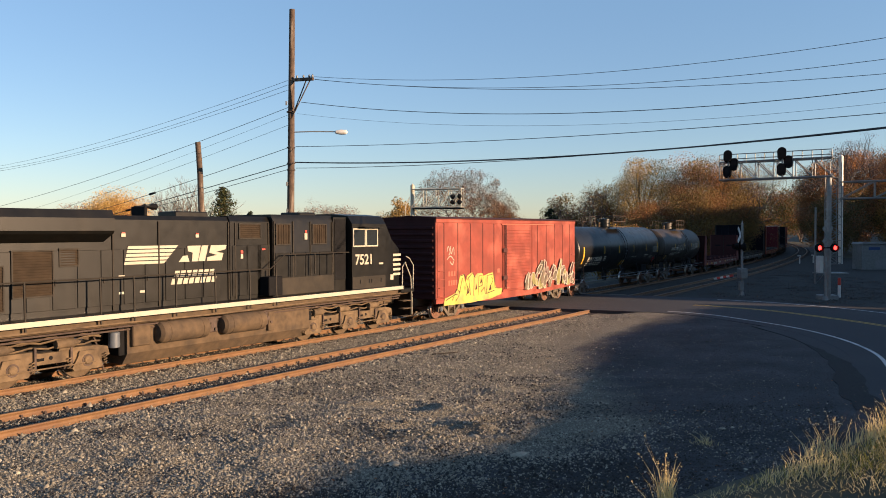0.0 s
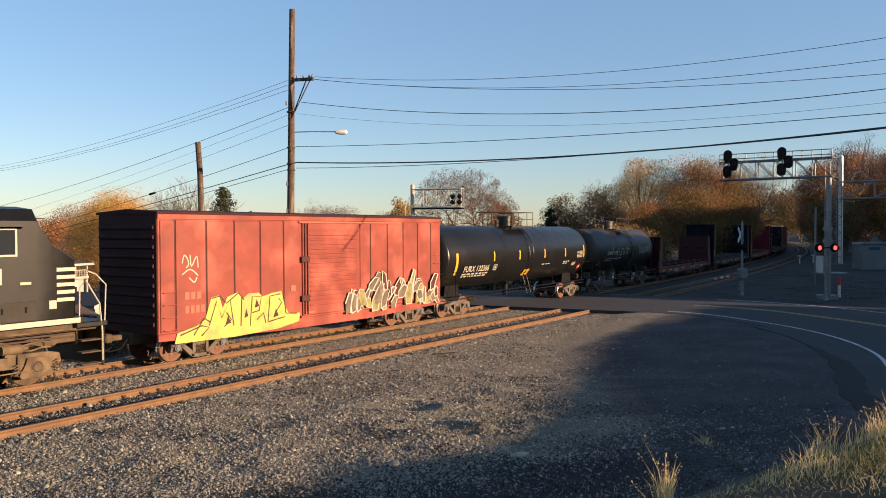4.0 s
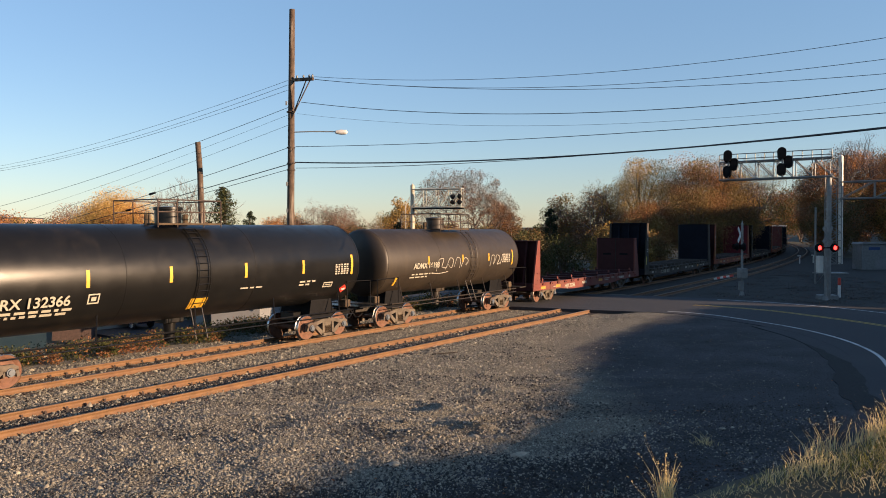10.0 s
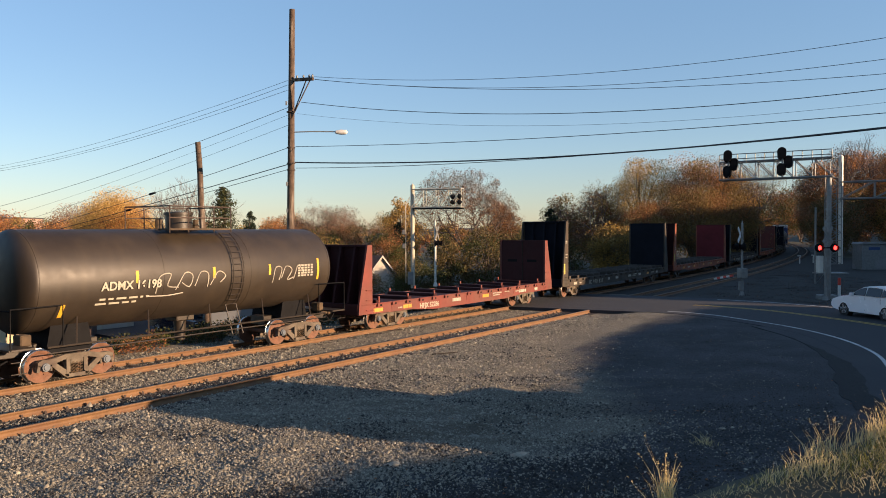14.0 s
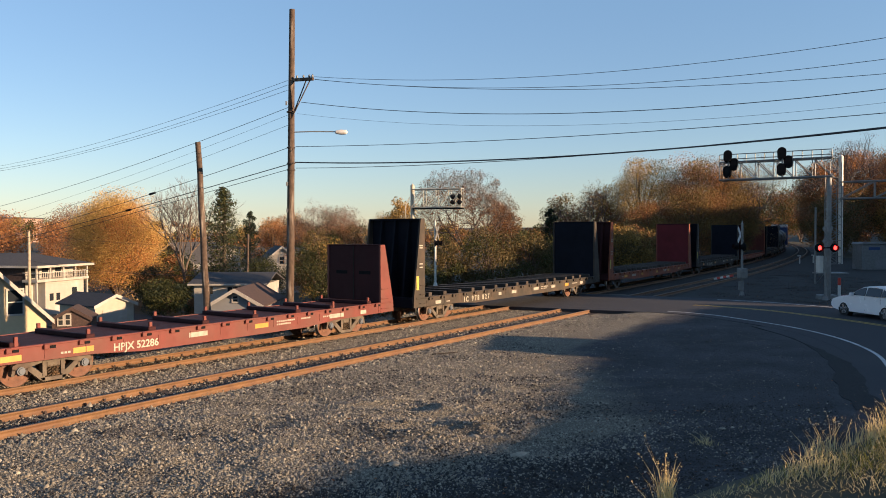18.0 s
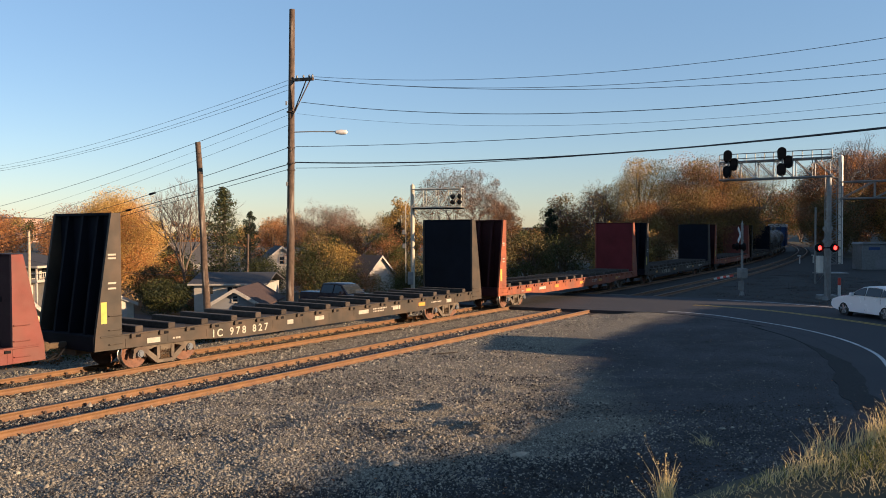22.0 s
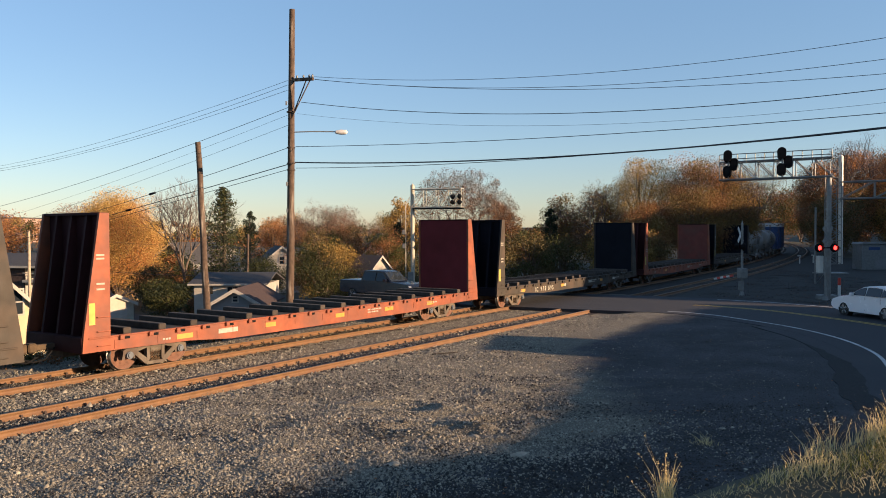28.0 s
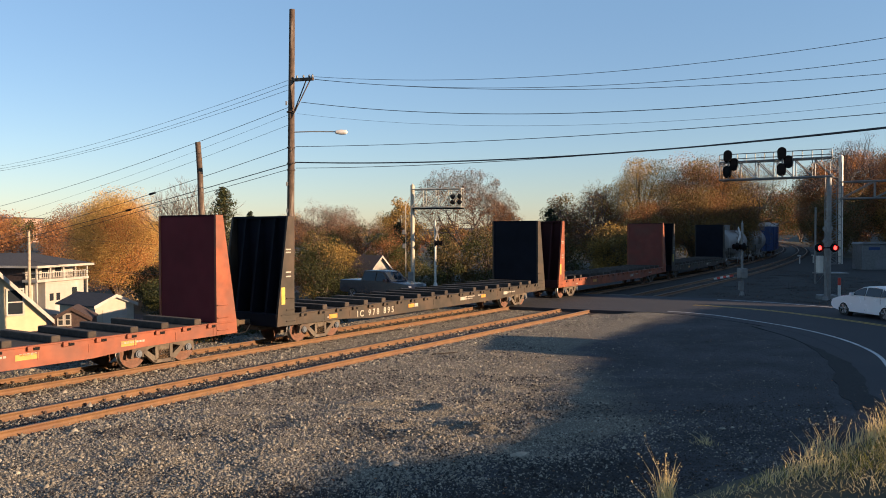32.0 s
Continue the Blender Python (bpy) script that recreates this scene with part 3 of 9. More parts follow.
def build_ground():
    xs = axis_steps([(-2500, 0), (-300, 220), (-90, 14), (-30, 3), (-14, 0.8), (-4, 0.25), (6, 0.13), (12, 0.25), (30, 0.75), (46, 0.4), (75, 1.5), (140, 5), (400, 26), (2500, 210)])
    ys = axis_steps([(-2500, 0), (-300, 220), (-60, 12), (0, 2), (9, 0.75), (14.5, 0.25), (23, 0.13), (33, 0.25), (70, 0.75), (140, 3), (400, 16), (2500, 210)])
    gx, gy = np.meshgrid(xs, ys)
    z = ground_height(gx, gy)
    s, o = track_coords(gx, gy)
    z = z + yard_relief(gx, gy)
    nx, ny = len(xs), len(ys)
    idx = np.arange(nx * ny).reshape(ny, nx)
    faces = np.stack([idx[:-1, :-1], idx[:-1, 1:], idx[1:, 1:], idx[1:, :-1]], -1).reshape(-1, 4)
    cx = (gx[:-1, :-1] + gx[1:, 1:]).ravel() / 2
    cy = (gy[:-1, :-1] + gy[1:, 1:]).ravel() / 2
    cs, co = track_coords(cx, cy)
    gravel = (co < 4.0) & (cx < 27) & (cs < 62) & ((co > -24) | (cy > 10)) & ((co > -9) | (cs < 60)) & ((cy > 9.5) | (cx < -9))
    # darkens the ground between the rails for the rails' own shadow
    gauge_shade = np.maximum(np.exp(-((o - GAUGE / 2) / 0.62) ** 8), np.exp(-((o + SPACING - GAUGE / 2) / 0.62) ** 8)) * (s < 40)
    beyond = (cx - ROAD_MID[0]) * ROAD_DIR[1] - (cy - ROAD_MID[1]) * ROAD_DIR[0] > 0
    # soil and ballast beyond the crossing, coloured darker for the shade there
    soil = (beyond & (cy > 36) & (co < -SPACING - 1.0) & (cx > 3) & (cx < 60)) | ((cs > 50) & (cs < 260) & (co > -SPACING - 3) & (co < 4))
    yard = gravel | ((packed_shaded_yard(cx, cy) > 0.05) & (cy < 42))
    me = sheet("ground", np.stack([gx, gy, z], -1).reshape(-1, 3), faces, [M_EARTH, M_YARD, M_SHADEDSOIL], np.where(soil, 2, yard.astype(int)))
    me.attributes.new("packed", "FLOAT", "POINT").data.foreach_set("value", np.maximum(packed_shaded_yard(gx, gy), gauge_shade).ravel())
    me.polygons.foreach_set("use_smooth", [True] * len(me.polygons))
    return tagged(new("ground", me), "grey gravel yard by the tracks, dry grass beyond", "ground", kind="structure")


build_ground()


def ribbon(name, line, left, right, z, mats, thick=0.06):
    """A strip along a line, left and right metres to its sides."""
    g = Geo()
    rows = []
    for i, p in enumerate(line):
        d = (line[min(i + 1, len(line) - 1)] - line[max(i - 1, 0)]).normalized()
        nrm = Vector((-d.y, d.x))
        a, b = p + nrm * left, p - nrm * right
        zz = z if not callable(z) else z(p)
        rows.append(((a.x, a.y, zz), (b.x, b.y, zz), (b.x, b.y, zz - thick), (a.x, a.y, zz - thick)))
    v = [q for r in rows for q in r]
    f = []
    for i in range(len(rows) - 1):
        for k in range(4):
            f.append((i * 4 + k, i * 4 + (k + 1) % 4, i * 4 + 4 + (k + 1) % 4, i * 4 + 4 + k))
    f += [(0, 1, 2, 3), tuple(len(v) - 4 + k for k in (3, 2, 1, 0))]
    g.add(v, f)
    return mesh_of(name, g, mats)


def road_z(p):
    s, o = track_coords(p[0], p[1])
    return 0.004 - 3.9 * float(smooth01(-p[0], 0, 18) * smooth01(o, 5.0, 14.0))


def build_road():
    road = new("road", ribbon("road", ROAD_LINE, 4.9, 4.9, road_z, M_ASPHALT, 0.3))
    tagged(road, "worn dark asphalt road curving to the level crossing", "road", kind="structure")
    stop = [p for p in ROAD_LINE if p[0] > 13.2 or p[1] < 20]
    for off, w, m, nm in ((4.0, 0.12, M_WHITELINE, "edge_line"), (0.10, 0.11, M_YELLOWLINE, "centre_line"), (-0.16, 0.11, M_YELLOWLINE, "centre_line"), (-4.2, 0.12, M_WHITELINE, "edge_line")):
        line = []
        for i, p in enumerate(stop):
            d = (stop[min(i + 1, len(stop) - 1)] - stop[max(i - 1, 0)]).normalized()
            line.append(p + Vector((-d.y, d.x)) * off)
        ob = new(nm, ribbon(nm, line, w / 2, w / 2, 0.009, m, 0.004))
        ob.parent = road
    # worn apron between the yard and the road, with its broken dark edge
    rim = spline([(13.0, 33.5), (13.05, 29.8), (12.4, 26.2), (11.45, 23.2), (9.95, 19.7), (9.3, 17.0), (8.3, 13.0), (7.6, 9.0)], 6)
    g = Geo().prism([(p.x, p.y) for p in rim] + [(11.0, 9.0), (14.5, 16.0), (17.5, 33.5)], -0.3, 0.0015, "xy")
    part("apron", g, M_ASPHALT, road)
    edge = Geo()
    inner, outer = [], []
    for i, p in enumerate(rim):
        wide = 0.04 + 0.62 * float((1 - smooth01(p.y, 22.0, 29.5)) * smooth01(p.y, 14.0, 18.0)) + 0.09 * math.sin(i * 1.9) * math.sin(i * 0.7)
        inner.append((p.x + max(0.02, wide), p.y))
        outer.append((p.x - 0.3 * max(0.0, wide - 0.05) * abs(math.sin(i * 2.3)), p.y))
    edge.prism(inner + outer[::-1], -0.05, 0.0065, "xy")
    part("broken_edge", edge, M_PATCH, road, "dark broken asphalt edge")
    return road


build_road()


def build_track(name, off, label):
    track = thing(name, Matrix(), label, "railway track", kind="structure")
    steps = list(np.linspace(-60, 30, 31)) + list(np.linspace(34, 330, 75))
    prof = [(-0.085, -0.19), (0.085, -0.19), (0.085, -0.150), (0.016, -0.125), (0.016, -0.05), (0.040, -0.038), (0.040, -0.004), (0.033, 0.0), (-0.033, 0.0), (-0.040, -0.004), (-0.040, -0.038), (-0.016, -0.05), (-0.016, -0.125), (-0.085, -0.150)]
    for side in (0.0, GAUGE):
        v, f, sl = [], [], []
        n = len(prof)
        for s in steps:
            for a, z in prof:
                x, y, _ = track_at(s, off + side + a)
                v.append((x, y, z))
        for i in range(len(steps) - 1):
            for k in range(n):
                f.append((i * n + k, i * n + (k + 1) % n, (i + 1) * n + (k + 1) % n, (i + 1) * n + k))
                sl.append(1 if k == 7 else 0)
        rail = new("rail", sheet("rail", v, f, [M_RAIL, M_RAILTOP], sl))
        rail.parent = track
    tie = mesh_of("tie", Geo().cbox(-0.115, 0.115, -1.3, 1.3, -0.19, 0.0, 0.015), M_TIE)
    rng = random.Random(5 if off == 0 else 9)
    s = -6.0
    far = Geo()
    clip = Geo()
    while s < 210:
        x, y, a = track_at(s, off + GAUGE / 2 + rng.uniform(-0.04, 0.04))
        m = pose(x, y, -0.155 + rng.uniform(-0.012, 0.006), 0, 0, 90 - math.degrees(a) + rng.uniform(-1, 1))
        if s < 46:
            ob = new("tie", tie)
            ob.parent, ob.matrix_basis = track, m
        else:
            c = [m @ Vector(p) for p in ((-0.115, -1.3, 0), (0.115, -1.3, 0), (0.115, 1.3, 0), (-0.115, 1.3, 0), (-0.115, -1.3, -0.15), (0.115, -1.3, -0.15), (0.115, 1.3, -0.15), (-0.115, 1.3, -0.15))]
            far.add(c, [(0, 1, 2, 3), (0, 4, 5, 1), (1, 5, 6, 2), (2, 6, 7, 3), (3, 7, 4, 0)])
        if s < 60:
            for side in (-GAUGE / 2, GAUGE / 2):
                for d in (0.11 if side < 0 else -0.11,):
                    p = m @ Vector((0, side + d, 0.02))
                    q = m @ Vector((0.0, side + d * 0.75, 0.075))
                    clip.cyl(p - Vector((0, 0, 0.03)), q, 0.04, 0.025, 5)
        s += 0.52
    tagged(part("far_ties", far, M_TIE, track), kind="stuff")
    tagged(part("rail_clips", clip, M_IRON, track), kind="stuff")
    return track


build_track("railway_track_far", 0.0, "rusty rails on ties in grey ballast, carrying the train")
build_track("railway_track_near", -SPACING, "empty rusty rails on ties in grey ballast")


def build_stones():
    """Loose crushed stone over the yard and the ballast."""
    rng = np.random.default_rng(3)
    n = 400000
    r = 11.0 + 40.0 * rng.random(n) ** 1.25
    az = np.radians(-34 + 64 * rng.random(n))
    x, y = r * np.sin(az), r * np.cos(az)
    s, o = track_coords(x, y)
    gap = np.full(n, 1e9)
    for p in ROAD_LINE[60:150]:
        gap = np.minimum(gap, np.hypot(x - p.x, y - p.y))
    keep = (o < 3.4) & (s < np.where(o < -SPACING - 1.6, 43.0, 37.2)) & (x < 12.0 - np.maximum(0, 30 - y) * 0.1) & (gap > 5.3)
    # thinner where wheels have packed the yard by the road
    hard = smooth01(x, 2.6, 5.2) * smooth01(y, 17.5, 19.0) * (1 - smooth01(y - 1.3 * x, 24.5, 26.5))
    packed = np.maximum(hard, 0.6 * smooth01(x, 1.0, 5.0) * smooth01(o, -5.5, -9.5))
    keep &= rng.random(n) > packed * 0.8
    size_cut = 1 - 0.35 * packed
    x, y, s, o, size_cut = x[keep], y[keep], s[keep], o[keep], size_cut[keep]
    n = len(x)
    ballast = (o > -SPACING - 1.0)
    size = np.where(ballast, 0.021, 0.0165) * np.exp(rng.normal(0, 0.40, n)) * size_cut
    base = np.array([(1, 0, 0), (0, 1, 0), (-1, 0, 0), (0, -1, 0), (0.1, 0.1, 0.9)], float)
    tri = np.array([(0, 1, 4), (1, 2, 4), (2, 3, 4), (3, 0, 4)])
    v = base[None] * (size[:, None] * rng.uniform(0.6, 1.4, (n, 5)))[..., None]
    ang = rng.random(n) * math.tau
    ca, sa = np.cos(ang)[:, None], np.sin(ang)[:, None]
    tilt = rng.normal(0, 0.3, n)[:, None]
    vx, vy, vz = v[..., 0], v[..., 1], v[..., 2]
    vy, vz = vy * np.cos(tilt) - vz * np.sin(tilt), vy * np.sin(tilt) + vz * np.cos(tilt)
    vx, vy = vx * ca - vy * sa, vx * sa + vy * ca
    z0 = ground_height(x, y) + yard_relief(x, y) + size * 0.1
    out = np.stack([vx + x[:, None], vy + y[:, None], vz + z0[:, None]], -1).reshape(-1, 3)
    f = (tri[None] + (np.arange(n) * 5)[:, None, None]).reshape(-1, 3)
    # dark clods in patches, in a belt by the bank, and over the packed yard to deepen its shade
    belt = 0.75 * np.exp(-((y - 18.4 - 0.10 * x) / 0.8) ** 2) * smooth01(x, 1.0, 3.5) + 0.55 * packed_shaded_yard(x, y)
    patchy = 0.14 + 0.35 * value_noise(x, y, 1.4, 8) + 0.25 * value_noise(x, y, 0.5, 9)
    # stones between the rails: grease, and the rails' shadow put into their colour
    oily_shaded = ((o > 0.08) & (o < GAUGE - 0.08)) | ((o > -SPACING + 0.08) & (o < -SPACING + GAUGE - 0.08))
    dark = np.where(ballast, rng.random(n) < np.where(oily_shaded, 0.55, 0.08), rng.random(n) < patchy + belt)
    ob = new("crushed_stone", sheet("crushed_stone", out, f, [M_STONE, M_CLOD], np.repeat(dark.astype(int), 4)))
    tagged(ob, "loose grey crushed stone over the yard", "gravel", kind="stuff")


build_stones()


# ---------------------------------------------------------------- rolling stock
SPEED, GAIN = 3.6236, 0.00509
WHEELSETS = []      # wheelset, its place on its truck, wheel radius
CARS = []           # car, its length along the track at the start, half its truck distance


def run(t):
    return SPEED * t + GAIN * t * t / 2


def car_pose(s, half=5.0):
    x0, y0, _ = track_at(s - half, GAUGE / 2)
    x1, y1, _ = track_at(s + half, GAUGE / 2)
    return pose((x0 + x1) / 2, (y0 + y1) / 2, 0, 0, 0, math.degrees(math.atan2(y1 - y0, x1 - x0)))


def rail_car(name, s, half, label, category, group=""):
    e = thing(name, car_pose(s, half), label, category, group)
    CARS.append((e, s, half))
    return e


def wheel_profile(r):
    return [(-0.80, 0.06), (-0.80, r * 0.25), (-0.775, r * 0.3), (-0.765, r * 0.72), (-0.80, r * 0.84), (-0.815, r - 0.02), (-0.80, r), (-0.70, r + 0.005),
            (-0.695, r + 0.028), (-0.675, r + 0.028), (-0.67, r * 0.85), (-0.70, r * 0.72), (-0.69, r * 0.3), (-0.66, r * 0.22), (-0.66, 0.085)]


def wheelset_mesh(r, disc):
    g = Geo()
    prof = wheel_profile(r)
    g.lathe(prof, (0, 0, 0), "y", 28)
    g.lathe([(-a, q) for a, q in prof], (0, 0, 0), "y", 28)
    g.cyl((0, -0.7, 0), (0, 0.7, 0), 0.085, n=10)
    g.cyl((0, -1.0, 0), (0, -0.7, 0), 0.07, n=8)
    g.cyl((0, 1.0, 0), (0, 0.7, 0), 0.07, n=8)
    g.slots = [0] * len(g.f)
    for i, q in enumerate(g.f):
        rr = [math.hypot(g.v[k][0], g.v[k][2]) for k in q]
        if min(rr) > r - 0.03:
            g.slots[i] = 1
    # casting marks that show the wheel turning
    for k in range(3):
        a = k * 2.1
        g.cyl((math.cos(a) * r * 0.55, -0.785, math.sin(a) * r * 0.55), (math.cos(a) * r * 0.55, -0.755, math.sin(a) * r * 0.55), 0.035, n=6)
    return mesh_of("wheelset", g, [disc, M_TREAD])


WHEEL36 = wheelset_mesh(0.457, M_WHEEL)
WHEEL42 = wheelset_mesh(0.533, M_DUSTY)


def side_frame_mesh():
    """Cast side frame with its windows, seen from the side."""
    g = Geo()
    b, y0, y1 = 0.03, -1.09, -0.95
    top = [(-1.10, 0.50), (-1.10, 0.60), (-0.98, 0.66), (-0.72, 0.66), (-0.34, 0.74), (0.34, 0.74), (0.72, 0.66), (0.98, 0.66), (1.10, 0.60), (1.10, 0.50), (0.74, 0.50), (0.36, 0.60), (-0.36, 0.60), (-0.74, 0.50)]
    g.prism(top, y0, y1)
    for sgn in (-1, 1):
        arm = [(sgn * 0.76, 0.50), (sgn * 0.60, 0.54), (sgn * 0.24, 0.26), (sgn * 0.24, 0.12), (sgn * 0.36, 0.14)]
        g.prism(arm, y0, y1)
        post = [(sgn * 0.20, 0.64), (sgn * 0.31, 0.64), (sgn * 0.31, 0.24), (sgn * 0.20, 0.24)]
        g.prism(post, y0 - 0.01, y1)
        jaw = [(sgn * 1.10, 0.52), (sgn * 1.14, 0.36), (sgn * 1.06, 0.33), (sgn * 1.02, 0.52)]
        g.prism(jaw, y0, y1)
        g.cbox(min(sgn * 0.70, sgn * 0.76), max(sgn * 0.70, sgn * 0.76), y0, y1, 0.34, 0.52, 0.01)
    g.prism([(-0.36, 0.20), (0.36, 0.20), (0.30, 0.10), (-0.30, 0.10)], y0, y1)
    return mesh_of("side_frame", g, M_TRUCKGREY)


def spring_mesh():
    pts = [(0.045 * math.cos(k * 0.9), 0.045 * math.sin(k * 0.9), 0.2 + k * 0.0115) for k in range(30)]
    return mesh_of("coil_spring", Geo().tube(pts, 0.014, 4), M_DUSTY)


SIDE_FRAME, SPRING = side_frame_mesh(), spring_mesh()
BOLSTER = mesh_of("bolster", Geo().cbox(-0.2, 0.2, -1.1, 1.1, 0.46, 0.62, 0.03).cbox(-0.35, 0.35, -0.35, 0.35, 0.55, 0.75, 0.03), M_TRUCKGREY)
CAP = mesh_of("bearing_cap", Geo().lathe([(-1.16, 0.02), (-1.16, 0.075), (-1.13, 0.085), (-1.13, 0.11), (-1.08, 0.12), (-0.96, 0.12)], (0, 0, 0), "y", 14), M_CAP)
TURN = pose(0, 0, 0, 0, 0, 180)


def freight_truck(car, x):
    truck = part("truck", BOLSTER, None, car, "dusty cast steel truck with rusty wheels", pose(x, 0, 0))
    for m in (Matrix(), TURN):
        part("side_frame", SIDE_FRAME, None, truck, at=m)
        for sx in (-0.12, 0.0, 0.12):
            for sy in (-1.06, -0.96):
                part("coil_spring", SPRING, None, truck, at=m @ pose(sx, sy, 0))
    for ax in (-0.89, 0.89):
        w = part("wheelset", WHEEL36, None, truck, at=pose(ax, 0, 0.457))
        WHEELSETS.append((w, ax, 0.457, car))
        for m in (pose(ax, 0, 0.457), pose(ax, 0, 0.457) @ TURN):
            part("bearing_cap", CAP, None, truck, at=m)
    return truck


def coupler(car, x):
    s = 1 if x > 0 else -1
    g = Geo().cbox(min(x, x + s * 0.75), max(x, x + s * 0.75), -0.09, 0.09, 0.78, 0.94, 0.02)
    g.cbox(min(x + s * 0.62, x + s * 0.86), max(x + s * 0.62, x + s * 0.86), -0.17, 0.15, 0.74, 1.0, 0.04)
    part("coupler", g, M_DUSTY, car)
    h = Geo().tube([(x + s * 0.2, -0.3, 0.85), (x + s * 0.5, -0.32, 0.55), (x + s * 0.8, -0.25, 0.5), (x + s * 1.1, -0.2, 0.62)], 0.025, 6)
    part("brake_hose", h, M_SIGNALBLACK, car)


def ladder(car, x0, x1, y, zs, m, name="ladder"):
    """Rungs up a side, each a bar of its own."""
    mesh = mesh_of(name + "_rung", Geo().tube([(x0, y + 0.04, 0), (x0, y, 0), (x1, y, 0), (x1, y + 0.04, 0)], 0.013, 5), m)
    for z in zs:
        part(name + "_rung", mesh, None, car, at=pose(0, 0, float(z)))


def plates(car, rects, y, m, name, label=""):
    """Flat painted shapes a hair proud of a side at y: x0, x1, z0, z1, slant."""
    g = Geo()
    for x0, x1, z0, z1, sl in rects:
        g.prism([(x0, z0), (x1, z0), (x1 + sl, z1), (x0 + sl, z1)], y - 0.006, y + 0.002)
    return part(name, g, m, car, label)


# ---- the engine
def build_engine():
    L = 10.7
    e = rail_car("diesel_locomotive", 17.2, 6.55, "black diesel locomotive with cream stripe and dusty running gear", "locomotive")
    part("underframe", Geo().cbox(-L + 0.4, L - 0.4, -1.35, 1.35, 1.38, 1.60, 0.03).cbox(-L + 0.2, L - 0.2, -0.5, 0.5, 0.9, 1.35, 0.05), M_DUSTY, e)
    part("walkway", Geo().cbox(-L + 0.2, L - 0.9, -1.53, 1.53, 1.60, 1.78, 0.02), M_BLACK, e)
    plates(e, [(-L + 0.3, L - 1.0, 1.62, 1.76, 0)], -1.535, M_CREAM, "sill_stripe", "cream sill stripe")
    hood = Geo().prism([(-0.95, 1.78), (0.95, 1.78), (0.95, 4.42), (0.86, 4.55), (-0.86, 4.55), (-0.95, 4.42)], -10.0, 5.6, "yz")
    part("long_hood", mesh_of("long_hood", hood, M_BLACK, False), None, e)
    rad = Geo().prism([(-0.96, 3.78), (-1.45, 4.02), (-1.5, 4.10), (-1.5, 4.45), (-1.38, 4.68), (1.38, 4.68), (1.5, 4.45), (1.5, 4.1), (1.45, 4.02), (0.96, 3.78)], -10.0, -3.75, "yz")
    part("radiator_housing", mesh_of("radiator_housing", rad, M_BLACK, False), None, e)
    inv = Geo().prism([(-1.17, 1.78), (1.17, 1.78), (1.17, 4.45), (1.05, 4.66), (-1.05, 4.66), (-1.17, 4.45)], 2.6, 5.75, "yz")
    part("inverter_cabinet", inv, M_BLACK, e)
    mid = Geo().prism([(-1.02, 1.78), (1.02, 1.78), (1.02, 4.4), (0.9, 4.58), (-0.9, 4.58), (-1.02, 4.4)], 0.82, 2.6, "yz")
    part("engine_hood", mid, M_BLACK, e)
    # doors and grilles on the hood
    for x in np.arange(-9.6, 0.2, 0.72):
        part("hood_door", Geo().cbox(x, x + 0.66, -0.975, -0.95, 1.95, 3.55, 0.008), M_BLACK, e)
    for x in (0.9, 1.5, 2.0):
        part("hood_door", Geo().cbox(x, x + 0.68, -1.045, -1.02, 1.9, 3.6, 0.008), M_BLACK, e)
    for x in np.arange(2.7, 5.6, 0.75):
        part("cabinet_door", Geo().cbox(x, x + 0.68, -1.195, -1.17, 1.95, 3.3, 0.008), M_BLACK, e)

    def grille(x0, x1, z0, z1, y, upright):
        g = Geo()
        if upright:
            for x in np.arange(x0, x1, 0.12):
                g.cbox(x, x + 0.05, y - 0.03, y + 0.02, z0, z1, 0.005)
        else:
            for z in np.arange(z0, z1, 0.07):
                g.cbox(x0, x1, y - 0.03, y + 0.02, z, z + 0.03, 0.005)
        g.box(x0, x1, y - 0.012, y + 0.01, z0, z1)
        part("grille", g, M_GRILLE, e)
        fr = Geo().box(x0 - 0.04, x1 + 0.04, y - 0.045, y, z1, z1 + 0.04).box(x0 - 0.04, x1 + 0.04, y - 0.045, y, z0 - 0.04, z0)
        fr.box(x0 - 0.04, x0, y - 0.045, y, z0, z1).box(x1, x1 + 0.04, y - 0.045, y, z0, z1)
        part("grille_frame", fr, M_PALEBLACK, e)

    grille(2.75, 3.4, 3.62, 4.3, -1.17, True)
    grille(4.6, 5.3, 3.62, 4.3, -1.17, True)
    grille(1.22, 2.13, 3.85, 4.3, -1.02, False)
    grille(-6.36, -5.3, 2.37, 3.55, -0.975, False)
    grille(-5.06, -4.55, 3.15, 3.58, -0.96, False)
    grille(-7.1, -6.62, 2.04, 3.17, -0.975, False)
    for x in (-8.6, -3.5, -1.95, 0.76):
        part("seam_strip", Geo().cbox(x, x + 0.05, -1.0, -0.94, 1.8, 4.38, 0.008), M_PALEBLACK, e)
    for x in (1.0, 2.5):
        part("seam_strip", Geo().cbox(x, x + 0.05, -1.06, -1.0, 1.8, 4.36, 0.008), M_PALEBLACK, e)
    for x in (2.62, 3.55, 4.45, 5.62):
        part("seam_strip", Geo().cbox(x, x + 0.05, -1.21, -1.15, 2.4, 4.42, 0.008), M_PALEBLACK, e)
    part("lower_panel", Geo().cbox(2.75, 5.72, -1.22, -1.16, 1.80, 2.42, 0.01), M_LOWDUST, e)
    part("lower_panel", Geo().cbox(6.47, 8.52, -1.512, -1.49, 1.80, 2.28, 0.004), M_LOWDUST, e)
    for x in (6.9, 7.45, 7.6, 8.2):
        part("step_slot", Geo().cbox(x, x + 0.06, -1.52, -1.50, 2.0, 2.16, 0.008), M_SIGNALBLACK, e)
